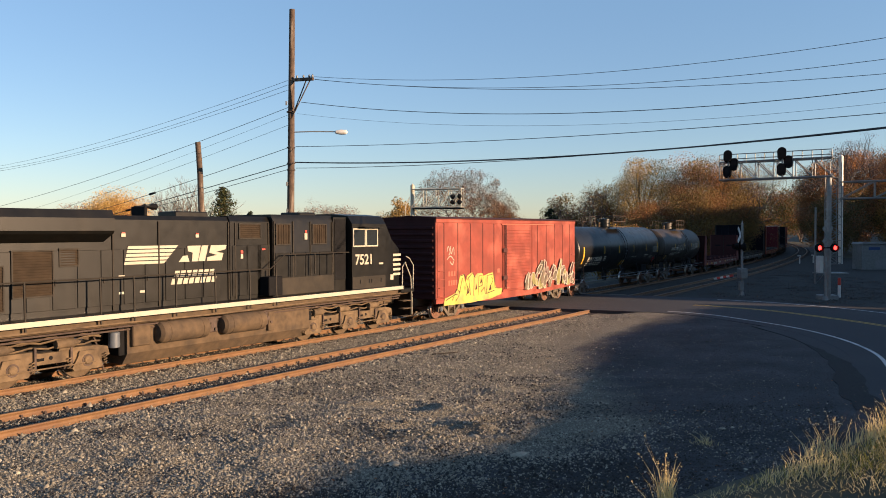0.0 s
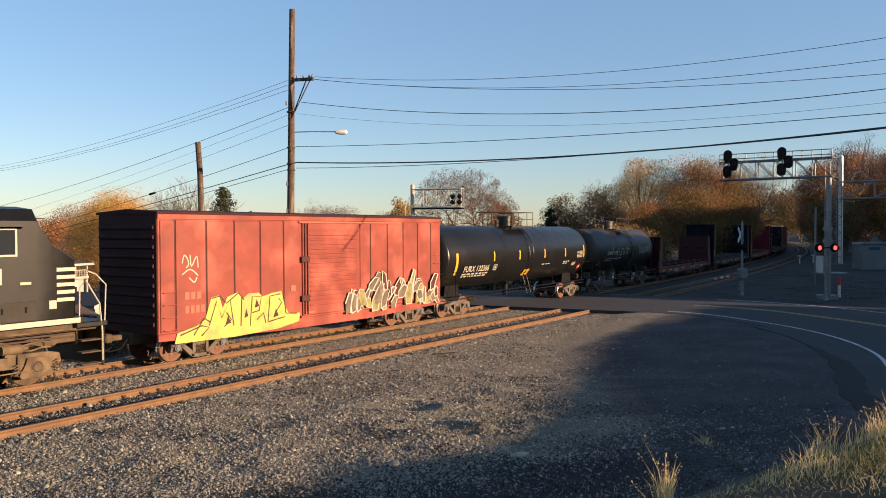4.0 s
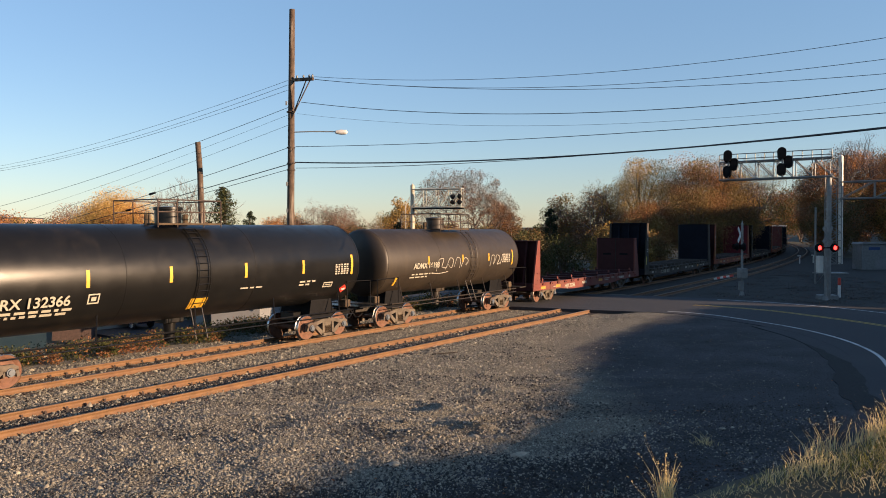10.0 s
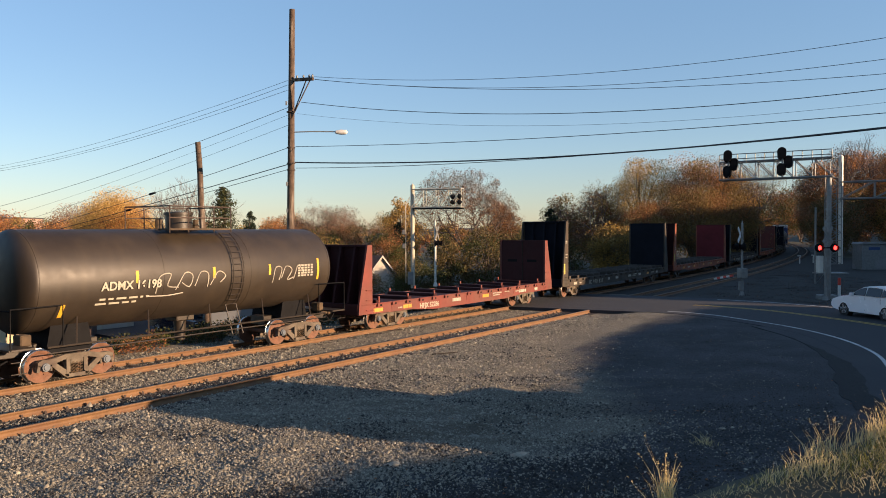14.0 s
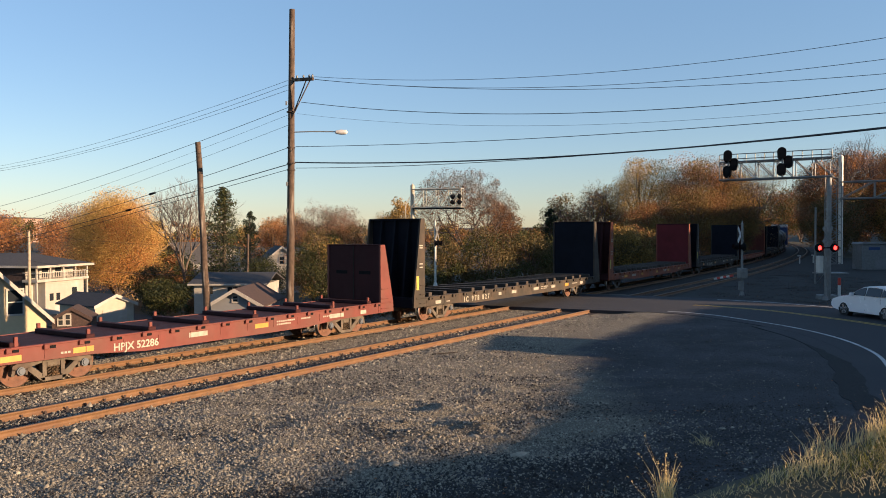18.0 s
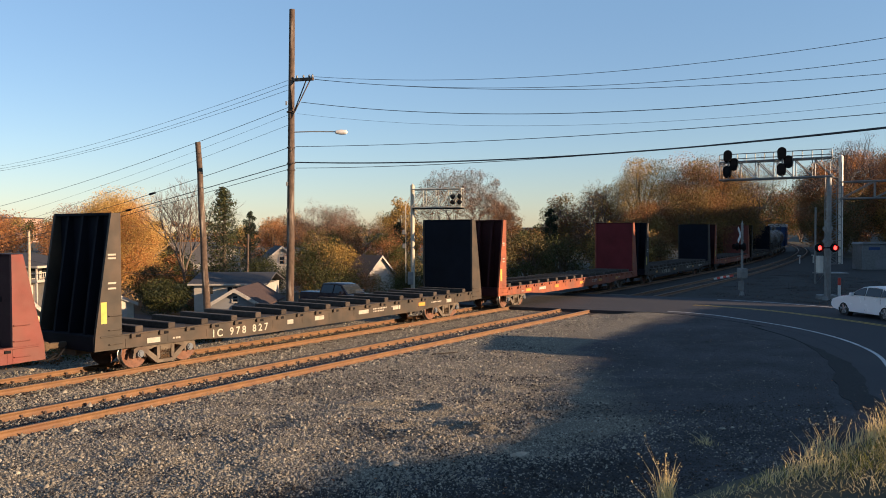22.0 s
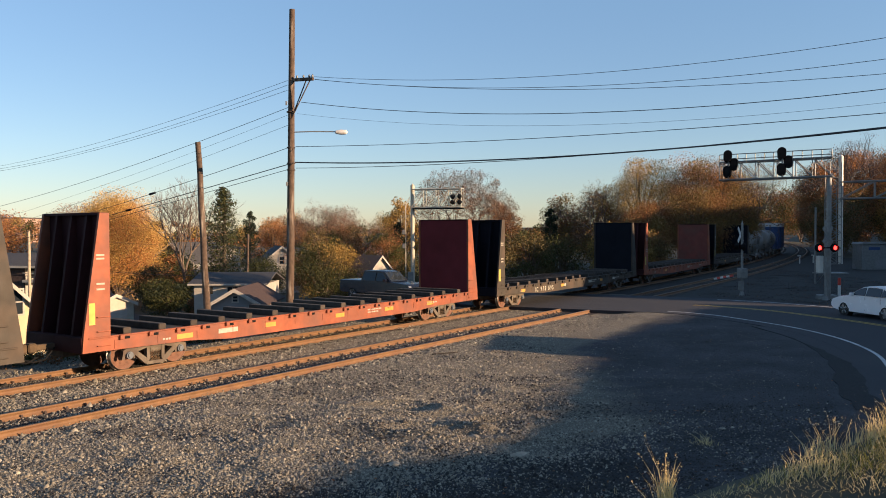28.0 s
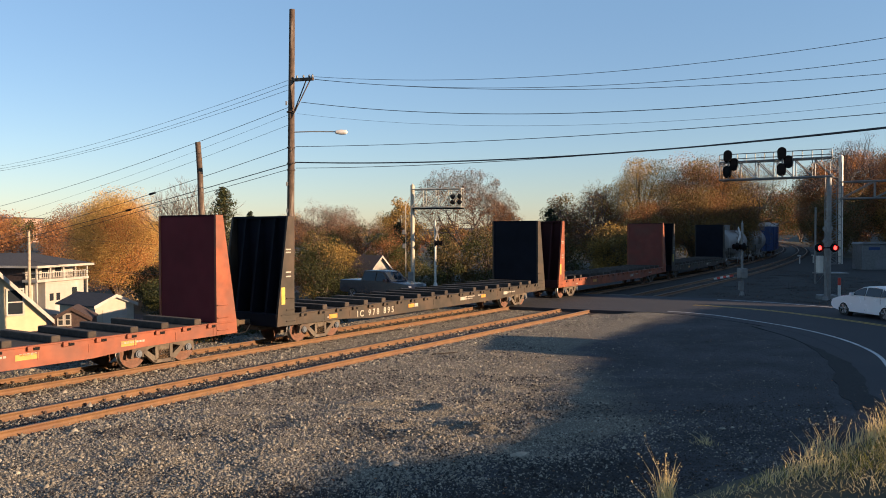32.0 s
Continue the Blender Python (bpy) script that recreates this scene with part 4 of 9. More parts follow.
    for x in np.arange(-9.55, 0.2, 1.44):
        part("door_latch", Geo().cbox(x, x + 0.05, -1.0, -0.96, 2.6, 2.78, 0.008), M_PALEBLACK, e)
    grille(-9.4, -8.0, 4.1, 4.55, -1.49, False)
    # cab and nose
    cab = Geo().prism([(-1.5, 1.78), (1.5, 1.78), (1.5, 4.35), (1.28, 4.66), (0.5, 4.74), (-0.5, 4.74), (-1.28, 4.66), (-1.5, 4.35)], 6.45, 8.55, "yz")
    cab.prism([(-1.2, 1.78), (1.2, 1.78), (1.2, 4.6), (-1.2, 4.6)], 5.7, 6.45, "yz")
    part("cab", cab, M_BLACK, e)
    nose = Geo()
    ring = [(8.55, 1.5, 1.78, 4.35, 4.66, 1.28), (8.95, 1.5, 1.78, 3.72, 3.8, 1.30), (9.68, 1.32, 1.78, 3.30, 3.42, 1.1), (9.85, 1.0, 1.78, 3.1, 3.2, 0.9)]
    v, f = [], []
    for x, w, z0, zs, zt, wt in ring:
        v += [(x, -w, z0), (x, -w, zs), (x, -wt, zt), (x, wt, zt), (x, w, zs), (x, w, z0)]
    for i in range(3):
        for k in range(6):
            f.append((i * 6 + k, i * 6 + (k + 1) % 6, i * 6 + 6 + (k + 1) % 6, i * 6 + 6 + k))
    f += [tuple(range(6)), tuple(range(18, 24))[::-1]]
    nose.add(v, f)
    part("nose", nose, M_BLACK, e)
    for x0, x1 in ((6.55, 7.2), (7.33, 7.98)):
        win = part("cab_window", Geo().box(x0, x1, -1.515, -1.49, 3.50, 4.12), M_GLASS, e)
        fr = Geo().box(x0 - 0.05, x1 + 0.05, -1.525, -1.5, 4.12, 4.17).box(x0 - 0.05, x1 + 0.05, -1.525, -1.5, 3.45, 3.50)
        fr.box(x0 - 0.05, x0, -1.525, -1.5, 3.5, 4.12).box(x1, x1 + 0.05, -1.525, -1.5, 3.5, 4.12)
        part("window_frame", fr, M_CREAM, win)
    part("windshield", Geo().add([(8.60, -1.2, 4.42), (8.93, -1.2, 3.86), (8.93, 1.2, 3.86), (8.60, 1.2, 4.42), (8.57, -1.2, 4.42), (8.9, -1.2, 3.86), (8.9, 1.2, 3.86), (8.57, 1.2, 4.42)],
         [(0, 1, 2, 3), (4, 5, 6, 7), (0, 1, 5, 4), (2, 3, 7, 6), (1, 2, 6, 5), (0, 3, 7, 4)]), M_GLASS, e)
    part("sun_visor", Geo().prism([(6.85, 4.2), (8.2, 4.2), (8.2, 4.24), (6.85, 4.24)], -1.8, -1.5), M_BLACK, e)
    # black plate that paints the shade in the recess behind the cab
    part("cab_doorway", Geo().box(5.78, 6.43, -1.22, -1.19, 2.2, 4.52), M_SIGNALBLACK, e)
    part("front_platform", Geo().cbox(9.6, 10.55, -1.5, 1.5, 1.45, 1.62, 0.03), M_BLACK, e)
    part("front_plate", Geo().cbox(10.4, 10.52, -1.4, 1.4, 0.35, 1.5, 0.03), M_BLACK, e)
    st = Geo()
    for z in (0.42, 0.75, 1.08):
        st.cbox(9.75, 10.35, -1.5, -1.2, z, z + 0.04, 0.01)
    part("steps", st, M_DUSTY, e)
    rail = Geo()
    rail.tube([(9.7, -1.48, 1.7), (9.72, -1.48, 2.55), (9.9, -1.48, 2.75), (10.3, -1.48, 2.1), (10.38, -1.48, 1.3), (10.38, -1.48, 0.5)], 0.022, 6)
    rail.tube([(10.45, -1.48, 1.6), (10.5, -1.48, 2.6), (10.2, -1.48, 2.9), (9.95, -1.48, 3.0)], 0.022, 6)
    part("grab_rail", rail, M_CREAM, e)
    # side handrail with its posts
    hr = Geo()
    hr.tube([(-9.9, -1.47, 2.78), (2.2, -1.47, 2.78), (2.9, -1.47, 3.25), (6.3, -1.47, 3.25)], 0.022, 6)
    part("handrail", hr, M_PALEBLACK, e)
    for x in (-9.4, -7.8, -6.32, -4.2, -3.14, -1.7, -0.2, 1.25, 2.45):
        part("handrail_post", Geo().cyl((x, -1.5, 1.5), (x, -1.47, 2.78), 0.03, n=6), M_PALEBLACK, e)
    for x in (3.4, 4.4, 5.4):
        part("handrail_post", Geo().cyl((x, -1.47, 2.5), (x, -1.47, 3.25), 0.026, n=6), M_PALEBLACK, e)
    part("tool_box", Geo().cbox(2.1, 2.75, -1.5, -1.0, 1.85, 2.5, 0.02), M_SIGNALBLACK, e)
    for z, y0, m in ((1.34, -1.42, M_IRON), (1.45, -1.47, M_TRUCKDUST), (1.24, -1.36, M_IRON)):
        part("air_pipe", Geo().tube([(-9.8, y0, z), (-3.5, y0, z + 0.02), (0.0, y0, z - 0.02), (4.2, y0, z + 0.02), (9.6, y0, z)], 0.028, 6), m, e)
    # tank, reservoirs and trucks
    tank = Geo().prism([(-1.35, 0.55), (-1.1, 0.22), (1.1, 0.22), (1.35, 0.55), (1.35, 1.3), (-1.35, 1.3)], -3.3, 4.2, "yz")
    part("fuel_tank", tank, M_DUSTY, e)
    for x0, x1 in ((-2.4, -0.5), (0.0, 1.9)):
        part("air_reservoir", Geo().lathe([(x0, 0.05), (x0 + 0.03, 0.24), (x0 + 0.12, 0.32), (x1 - 0.12, 0.32), (x1 - 0.03, 0.24), (x1, 0.05)], (0, -1.42, 1.06), "x", 18), M_DUSTY, e)
        for x in (x0 + 0.35, x1 - 0.35):
            part("strap", Geo().lathe([(x, 0.328), (x + 0.05, 0.328)], (0, -1.42, 1.06), "x", 18), M_DUSTY, e)
    part("equipment_box", Geo().cbox(-3.2, -2.6, -1.5, -1.2, 0.75, 1.35, 0.03), M_DUSTY, e)
    part("air_dryer", Geo().lathe([(0.75, 0.05), (0.78, 0.16), (1.2, 0.16), (1.25, 0.06)], (-3.65, -1.25, 0), "z", 14), M_CAP, e)
    for x0, x1 in ((-3.5, -3.3), (4.22, 4.45)):
        part("tank_end_bracket", Geo().cbox(x0, x1, -1.25, 1.25, 0.5, 1.38, 0.02), M_SIGNALBLACK, e)
    for x in (-0.45, 1.95):
        part("valve_cluster", Geo().cbox(x, x + 0.38, -1.42, -1.30, 0.85, 1.32, 0.03).cyl((x + 0.1, -1.5, 1.1), (x + 0.1, -1.3, 1.1), 0.07, n=8).cyl((x + 0.28, -1.48, 0.95), (x + 0.28, -1.3, 0.95), 0.05, n=8), M_IRON, e)
    part("equipment_box", Geo().cbox(2.1, 2.4, -1.45, -1.2, 0.65, 1.3, 0.02), M_DUSTY, e)
    for x in (-6.55, 6.55):
        beam = [(-2.78, 0.60), (-2.72, 0.84), (-2.45, 0.90), (-1.55, 0.92), (-1.35, 0.86), (-0.72, 0.86), (-0.55, 0.93), (0.55, 0.93), (0.72, 0.86), (1.35, 0.86), (1.55, 0.92), (2.45, 0.90), (2.72, 0.84), (2.78, 0.60),
                (2.5, 0.50), (1.62, 0.50), (1.42, 0.56), (0.62, 0.56), (0.42, 0.50), (-0.42, 0.50), (-0.62, 0.56), (-1.42, 0.56), (-1.62, 0.50), (-2.5, 0.50)]
        g = Geo().prism([(x + p, q) for p, q in beam], -1.22, -1.02)
        g.prism([(x + p, q) for p, q in beam], 1.02, 1.22)
        tr = part("truck", g, M_TRUCKDUST, e, "dusty three-axle truck")
        # black backing block added behind the frames to paint their gaps' shade
        part("bolster", Geo().cbox(x - 2.4, x + 2.4, -0.98, 0.98, 0.58, 1.02, 0.03), M_SIGNALBLACK, tr)
        for ax in (-2.07, 0.0, 2.07):
            w = part("wheelset", WHEEL42, None, tr, at=pose(x + ax, 0, 0.533))
            WHEELSETS.append((w, x + ax, 0.533, e))
            for sgn in (-1, 1):
                c = x + ax
                g = Geo().prism([(c - 0.24, 0.80), (c + 0.24, 0.80), (c + 0.30, 0.62), (c + 0.46, 0.36), (c + 0.40, 0.28), (c - 0.40, 0.28), (c - 0.46, 0.36), (c - 0.30, 0.62)], min(sgn * 1.16, sgn * 1.29), max(sgn * 1.16, sgn * 1.29))
                box = part("journal_box", g, M_TRUCKDUST, tr)
                part("bearing_ring", Geo().lathe([(sgn * 1.285, 0.09), (sgn * 1.30, 0.17), (sgn * 1.27, 0.175)], (c, 0, 0.533), "y", 18), M_IRON, box)
                part("bearing_cap", Geo().lathe([(sgn * 1.34, 0.02), (sgn * 1.34, 0.09), (sgn * 1.31, 0.12), (sgn * 1.28, 0.12)], (c, 0, 0.533), "y", 16), M_TRUCKDUST, box)
            for d in (-0.53, 0.53):
                pts = [(x + ax + d + 0.055 * math.cos(k), -1.26 + 0.055 * math.sin(k), 0.36 + k * 0.0125) for k in range(26)]
                part("coil_spring", Geo().tube(pts, 0.02, 4), M_TRUCKDUST, tr)
        for d in (-1.05, 1.05):
            # black marks on the solid frame, painting the shade of its holes
            part("frame_recess", Geo().lathe([(-1.228, 0.01), (-1.226, 0.055), (-1.21, 0.06)], (x + d, 0, 0.72), "y", 12), M_SIGNALBLACK, tr)
            part("frame_recess", Geo().cbox(x + d - 0.42, x + d - 0.18, -1.226, -1.21, 0.66, 0.74, 0.01), M_SIGNALBLACK, tr)
        for d in (-1.75, -0.35, 1.45):
            part("brake_cylinder", Geo().lathe([(x + d - 0.30, 0.05), (x + d - 0.28, 0.12), (x + d + 0.22, 0.13), (x + d + 0.26, 0.08), (x + d + 0.42, 0.03)], (0, -1.24, 1.06), "x", 14), M_TRUCKDUST, tr)
            part("cylinder_bracket", Geo().prism([(x + d - 0.2, 0.88), (x + d + 0.16, 0.88), (x + d + 0.1, 1.0), (x + d - 0.14, 1.0)], -1.26, -1.14), M_TRUCKDUST, tr)
        for z, y0, ph in ((1.00, -1.19, 0.0), (1.16, -1.23, 1.3), (1.22, -1.15, 2.2)):
            pts = [(x - 2.5 + 0.25 * k, y0, z + 0.035 * math.sin(k * 1.7 + ph)) for k in range(21)]
            part("brake_pipe", Geo().tube(pts, 0.026, 5), M_TRUCKDUST, tr)
        for d in (-1.5, -0.55, 0.6, 1.6):
            part("brake_lever", Geo().cbox(x + d - 0.035, x + d + 0.035, -1.29, -1.23, 0.42, 1.04, 0.012), M_IRON, tr)
            part("brake_shoe", Geo().cbox(x + d - 0.1, x + d + 0.1, -1.0, -0.7, 0.30, 0.70, 0.03), M_IRON, tr)
        part("brake_rod", Geo().cyl((x - 2.3, -1.30, 0.44), (x + 2.3, -1.30, 0.47), 0.02, n=6), M_TRUCKDUST, tr)
        for d in (-2.3, 2.3):
            part("sand_pipe", Geo().tube([(x + d, -1.1, 1.3), (x + d * 1.08, -1.1, 0.8), (x + d * 1.2, -0.95, 0.12)], 0.03, 6), M_IRON, tr)
    coupler(e, L - 0.3)
    coupler(e, -L + 0.3)
    # horn and exhaust on the roof
    horn = Geo()
    for k, (y, l) in enumerate(((-0.25, 0.42), (0.0, 0.5), (0.25, 0.38))):
        horn.lathe([(0, 0.03), (l * 0.7, 0.05), (l, 0.11)], (-1.9, y, 4.85), "x", 10)
    horn.cbox(-1.95, -1.85, -0.35, 0.35, 4.55, 4.85, 0.02)
    part("horn", horn, M_SIGNALBLACK, e)
    part("exhaust_housing", Geo().cbox(-0.9, 0.4, -0.45, 0.45, 4.5, 4.72, 0.03), M_BLACK, e)
    part("roof_antenna", Geo().cbox(4.6, 5.5, -0.5, 0.5, 4.6, 4.78, 0.04), M_BLACK, e)
    # painted shapes on the hood: five bars and a slanted emblem, with smaller bars under it
    y = -0.978
    g = Geo()
    for k in range(5):
        z = 3.10 + k * 0.115
        sl = 0.10 * k
        g.prism([(-3.12 + 0.03 * k, z), (-1.75 + sl * 1.1, z), (-1.65 + sl * 1.1, z + 0.085), (-3.09 + 0.03 * k, z + 0.085)], y - 0.006, y + 0.002)
    part("stripe_emblem", g, M_CREAM, e, "cream striped emblem")
    emblem = Geo()
    for q in ([(-0.95, 3.12), (-0.55, 3.12), (-0.62, 3.32), (-0.8, 3.3)], [(-0.45, 3.12), (-0.22, 3.12), (-0.1, 3.62), (-0.62, 3.62), (-0.6, 3.45), (-0.42, 3.4)], [(-0.2, 3.12), (0.06, 3.12), (0.2, 3.62), (-0.06, 3.62)],
              [(0.14, 3.12), (0.74, 3.12), (0.82, 3.36), (0.5, 3.40), (0.9, 3.48), (0.95, 3.62), (0.3, 3.62), (0.24, 3.38), (0.55, 3.30), (0.16, 3.24)]):
        emblem.prism([(px - 0.25, pz) for px, pz in q], y - 0.006, y + 0.002)
    part("emblem", emblem, M_CREAM, e, "cream slanted emblem")
    plates(e, [(-1.38 + 0.225 * k, -1.21 + 0.225 * k, 2.66, 2.85, 0.05) for k in range(7)] + [(-1.50 + 0.222 * k, -1.33 + 0.222 * k, 2.43, 2.61, 0.05) for k in range(8)], y, M_CREAM, "small_emblem_bars")
    lettering("7521", 0.56, M_CREAM, e, pose(6.62, -1.506, 2.76), 0.012)
    for k in range(5):
        plates(e, [(9.02 + 0.015 * k, 9.62 - 0.01 * k, 3.02 - 0.2 * k, 3.12 - 0.2 * k, 0.0)], -1.46, M_CREAM, "nose_bar")
    for x, z, w, h, m in ((-4.0, 3.95, 0.3, 0.09, M_CREAM), (-3.2, 3.92, 0.14, 0.1, M_CREAM), (-0.55, 3.88, 0.12, 0.1, M_CREAM), (1.25, 3.15, 0.1, 0.16, M_CREAM), (-3.3, 2.75, 0.2, 0.05, M_CREAM), (-3.3, 2.25, 0.16, 0.07, M_CREAM), (-2.6, 2.25, 0.16, 0.07, M_CREAM), (8.85, 2.05, 0.2, 0.22, M_CREAM), (8.1, 2.72, 0.28, 0.07, M_CREAM)):
        yy = -0.985 if x < 0.3 else (-1.05 if x < 2.6 else -1.506)
        plates(e, [(x, x + w, z, z + h, 0)], yy, m, "decal")
    for x, z, w, h, yy in ((-0.52, 3.99, 0.1, 0.03, -0.985), (1.25, 3.33, 0.1, 0.1, -1.05), (2.2, 3.42, 0.16, 0.05, -1.05), (4.2, 4.02, 0.1, 0.08, -1.18), (-3.17, 4.03, 0.1, 0.03, -0.985)):
        plates(e, [(x, x + w, z, z + h, 0)], yy, M_REDSTRIPE, "red_decal")
    part("marker_light", Geo().cbox(4.15, 4.3, -1.22, -1.17, 3.75, 4.0, 0.02), M_CREAM, e)
    return e


build_engine()


# ---- box car
def build_boxcar():
    e = rail_car("boxcar", 36.85, 5.6, "red steel boxcar with yellow and white graffiti", "boxcar")
    L, W, Z0, Z1 = 7.45, 1.47, 0.98, 4.60
    part("body", Geo().cbox(-L, L, -W, W, Z0, Z1, 0.02), M_RED, e)
    roof = Geo().prism([(-W - 0.06, Z1), (W + 0.06, Z1), (W + 0.06, Z1 + 0.07), (0, Z1 + 0.16), (-W - 0.06, Z1 + 0.07)], -L - 0.05, L + 0.05, "yz")
    part("roof", roof, M_MAROON, e)
    part("eave_rail", Geo().cbox(-L, L, -W - 0.03, -W, Z1 - 0.16, Z1, 0.01), M_RED, e)
    part("side_sill", Geo().prism([(-L, 0.98), (L, 0.98), (L, 0.78), (5.6, 0.72), (2.5, 0.60), (-2.5, 0.60), (-5.6, 0.72), (-L, 0.78)], -W - 0.01, -W + 0.08), M_RED, e)
    part("side_sill", Geo().prism([(-L, 0.98), (L, 0.98), (L, 0.78), (2.5, 0.60), (-2.5, 0.60), (-L, 0.78)], W - 0.08, W + 0.01), M_RED, e)
    # each side sheet, with a dark joint beside its post
    door0, door1 = -1.4, 1.7
    xs = [-7.4, -6.84, -5.67, -4.54, -3.41, -2.32, -1.5]
    ys = [1.8, 2.46, 3.55, 4.63, 5.66, 6.66, 7.4]
    for row in (xs, ys):
        for a, b in zip(row[:-1], row[1:]):
            part("side_sheet", Geo().cbox(a + 0.03, b - 0.03, -W - 0.03, -W, Z0 + 0.06, Z1 - 0.2, 0.012), M_RED, e)
    for a in xs[1:-1] + ys[1:-1]:
        part("side_seam", Geo().box(a - 0.04, a + 0.04, -W - 0.006, -W, Z0 + 0.06, Z1 - 0.18), M_SEAM, e)
    # plug door with pressed ribs, tracks and locking bars
    door = part("door", Geo().cbox(door0, door1, -W - 0.06, -W, Z0 + 0.05, Z1 - 0.22, 0.015), M_RED, e)
    for z in np.arange(1.35, 4.1, 0.17):
        part("door_rib", Geo().cbox(door0 + 0.35, door1 - 0.15, -W - 0.085, -W - 0.06, z, z + 0.07, 0.012), M_RED, door)
    for x in (door0 + 0.08, door0 + 0.22):
        part("locking_bar", Geo().cyl((x, -W - 0.1, Z0 + 0.1), (x, -W - 0.1, Z1 - 0.25), 0.022, n=6), M_SEAM, door)
    # upper track in pale red, its sunlit strip put into the colour
    part("door_track", Geo().cbox(door0 - 0.2, 4.4, -W - 0.10, -W, Z1 - 0.24, Z1 - 0.18, 0.01), M_REDPALE, e)
    part("door_track", Geo().cbox(door0 - 0.1, 4.4, -W - 0.09, -W, Z0 - 0.02, Z0 + 0.05, 0.01), M_RED, e)
    for z in (1.55, 2.95):
        part("door_latch", Geo().cbox(door0 - 0.12, door0 + 0.3, -W - 0.14, -W - 0.08, z, z + 0.22, 0.02), M_SEAM, door)
    # ends with deep pressed ribs
    for s in (-1, 1):
        # end faces darker than the sides, their shade put into the colour
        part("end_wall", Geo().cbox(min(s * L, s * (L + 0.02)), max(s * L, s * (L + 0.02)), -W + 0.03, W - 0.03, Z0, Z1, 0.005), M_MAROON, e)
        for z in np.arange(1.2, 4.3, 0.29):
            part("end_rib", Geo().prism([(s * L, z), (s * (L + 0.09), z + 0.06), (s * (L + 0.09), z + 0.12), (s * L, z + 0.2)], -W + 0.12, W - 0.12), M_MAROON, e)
    ladder(e, 6.85, 7.3, -W - 0.09, np.arange(1.1, 3.2, 0.38), M_RED)
    ladder(e, -7.3, -6.85, -W - 0.09, np.arange(1.1, 2.4, 0.38), M_RED)
    part("centre_sill", Geo().cbox(-L - 0.1, L + 0.1, -0.35, 0.35, 0.62, 0.98, 0.02), M_DUSTY, e)
    for x in (-5.6, 5.6):
        freight_truck(e, x)
    coupler(e, L)
    coupler(e, -L)
    # graffiti: fat strokes in yellow, white and dark outlines
    rng = random.Random(11)

    def stroke(pts, w, y, sharp=False):
        g = Geo()
        pts = [Vector(p) for p in pts]
        line = spline([tuple(p) for p in pts], 5) if len(pts) > 2 and not sharp else pts
        ring_a, ring_b = [], []
        for i, p in enumerate(line):
            d = (line[min(i + 1, len(line) - 1)] - line[max(i - 1, 0)]).normalized()
            n = Vector((-d.y, d.x)) * w / 2
            ring_a.append(p + n)
            ring_b.append(p - n)
        k = len(line)
        v = [(p.x, y, p.y) for p in ring_a + ring_b] + [(p.x, y + 0.012, p.y) for p in ring_a + ring_b]
        f = [(i, i + 1, k + i + 1, k + i) for i in range(k - 1)] + [(2 * k + i, 3 * k + i, 3 * k + i + 1, 2 * k + i + 1) for i in range(k - 1)]
        f += [(0, k, 3 * k, 2 * k), (k - 1, 3 * k - 1, 4 * k - 1, 2 * k - 1)]
        return g.add(v, f)

    yy = -W - 0.040

    def field(pts, y, m, label):
        part("graffiti_field", Geo().prism(pts, y - 0.004, y + 0.004), m, e, label)

    field([(-6.9, 0.66), (-6.8, 0.98), (-6.1, 1.12), (-5.75, 1.3), (-5.5, 1.98), (-5.2, 2.02), (-5.05, 1.6), (-4.85, 1.95), (-4.4, 2.08), (-4.2, 1.85), (-3.95, 2.0), (-3.5, 2.0), (-3.35, 1.85), (-2.9, 1.95), (-2.45, 1.98),
           (-2.3, 1.45), (-2.1, 1.2), (-1.55, 1.15), (-1.6, 0.86), (-2.6, 0.70), (-4.5, 0.63)], yy, M_LIME, "yellow sprayed graffiti")
    for pts in ([(-5.6, 1.1), (-5.3, 1.85), (-5.1, 1.3), (-4.75, 1.85), (-4.6, 1.0)], [(-4.9, 1.45), (-4.7, 1.2), (-5.0, 1.0)], [(-4.3, 0.95), (-4.25, 1.95)], [(-3.9, 0.9), (-3.8, 1.9), (-3.4, 1.85), (-3.5, 1.4), (-3.8, 1.35)], [(-3.6, 1.1), (-3.3, 1.3), (-3.2, 0.95)], [(-6.2, 0.85), (-5.8, 1.35), (-5.55, 1.2)],
                [(-3.1, 0.95), (-3.0, 1.85), (-2.5, 1.9)], [(-2.8, 1.2), (-2.45, 1.6), (-2.6, 1.75)], [(-3.05, 0.98), (-2.3, 1.08)], [(-6.7, 0.9), (-5.9, 1.12), (-5.6, 1.05), (-5.9, 0.8)], [(-2.35, 1.9), (-2.25, 1.2), (-1.7, 1.15)], [(-5.5, 1.95), (-5.15, 2.0), (-4.9, 1.75), (-4.4, 2.05), (-4.15, 1.8)]):
        part("graffiti_line", stroke(pts, 0.045, yy - 0.012, True), M_GRAFFITIDARK, e)
    for x0, x1, z in ((-4.95, -4.72, 1.05), (-3.7, -3.5, 1.5), (-2.85, -2.6, 1.1), (-4.15, -3.98, 1.2)):
        field([(x0, z), (x1, z + 0.05), ((x0 + x1) / 2, z + 0.3)], yy - 0.009, M_SEAM, "dark sprayed shade in graffiti")
    # interlocking sprayed shapes with pale rims
    for k in range(44):
        x0 = 0.8 + 6.2 * ((k * 0.618 + 0.05) % 1.0)
        high = 2.45 - 0.55 * max(0.0, 2.2 - x0) - 0.3 * max(0.0, x0 - 6.4)
        z0 = rng.uniform(0.8, max(0.95, high - 0.75))
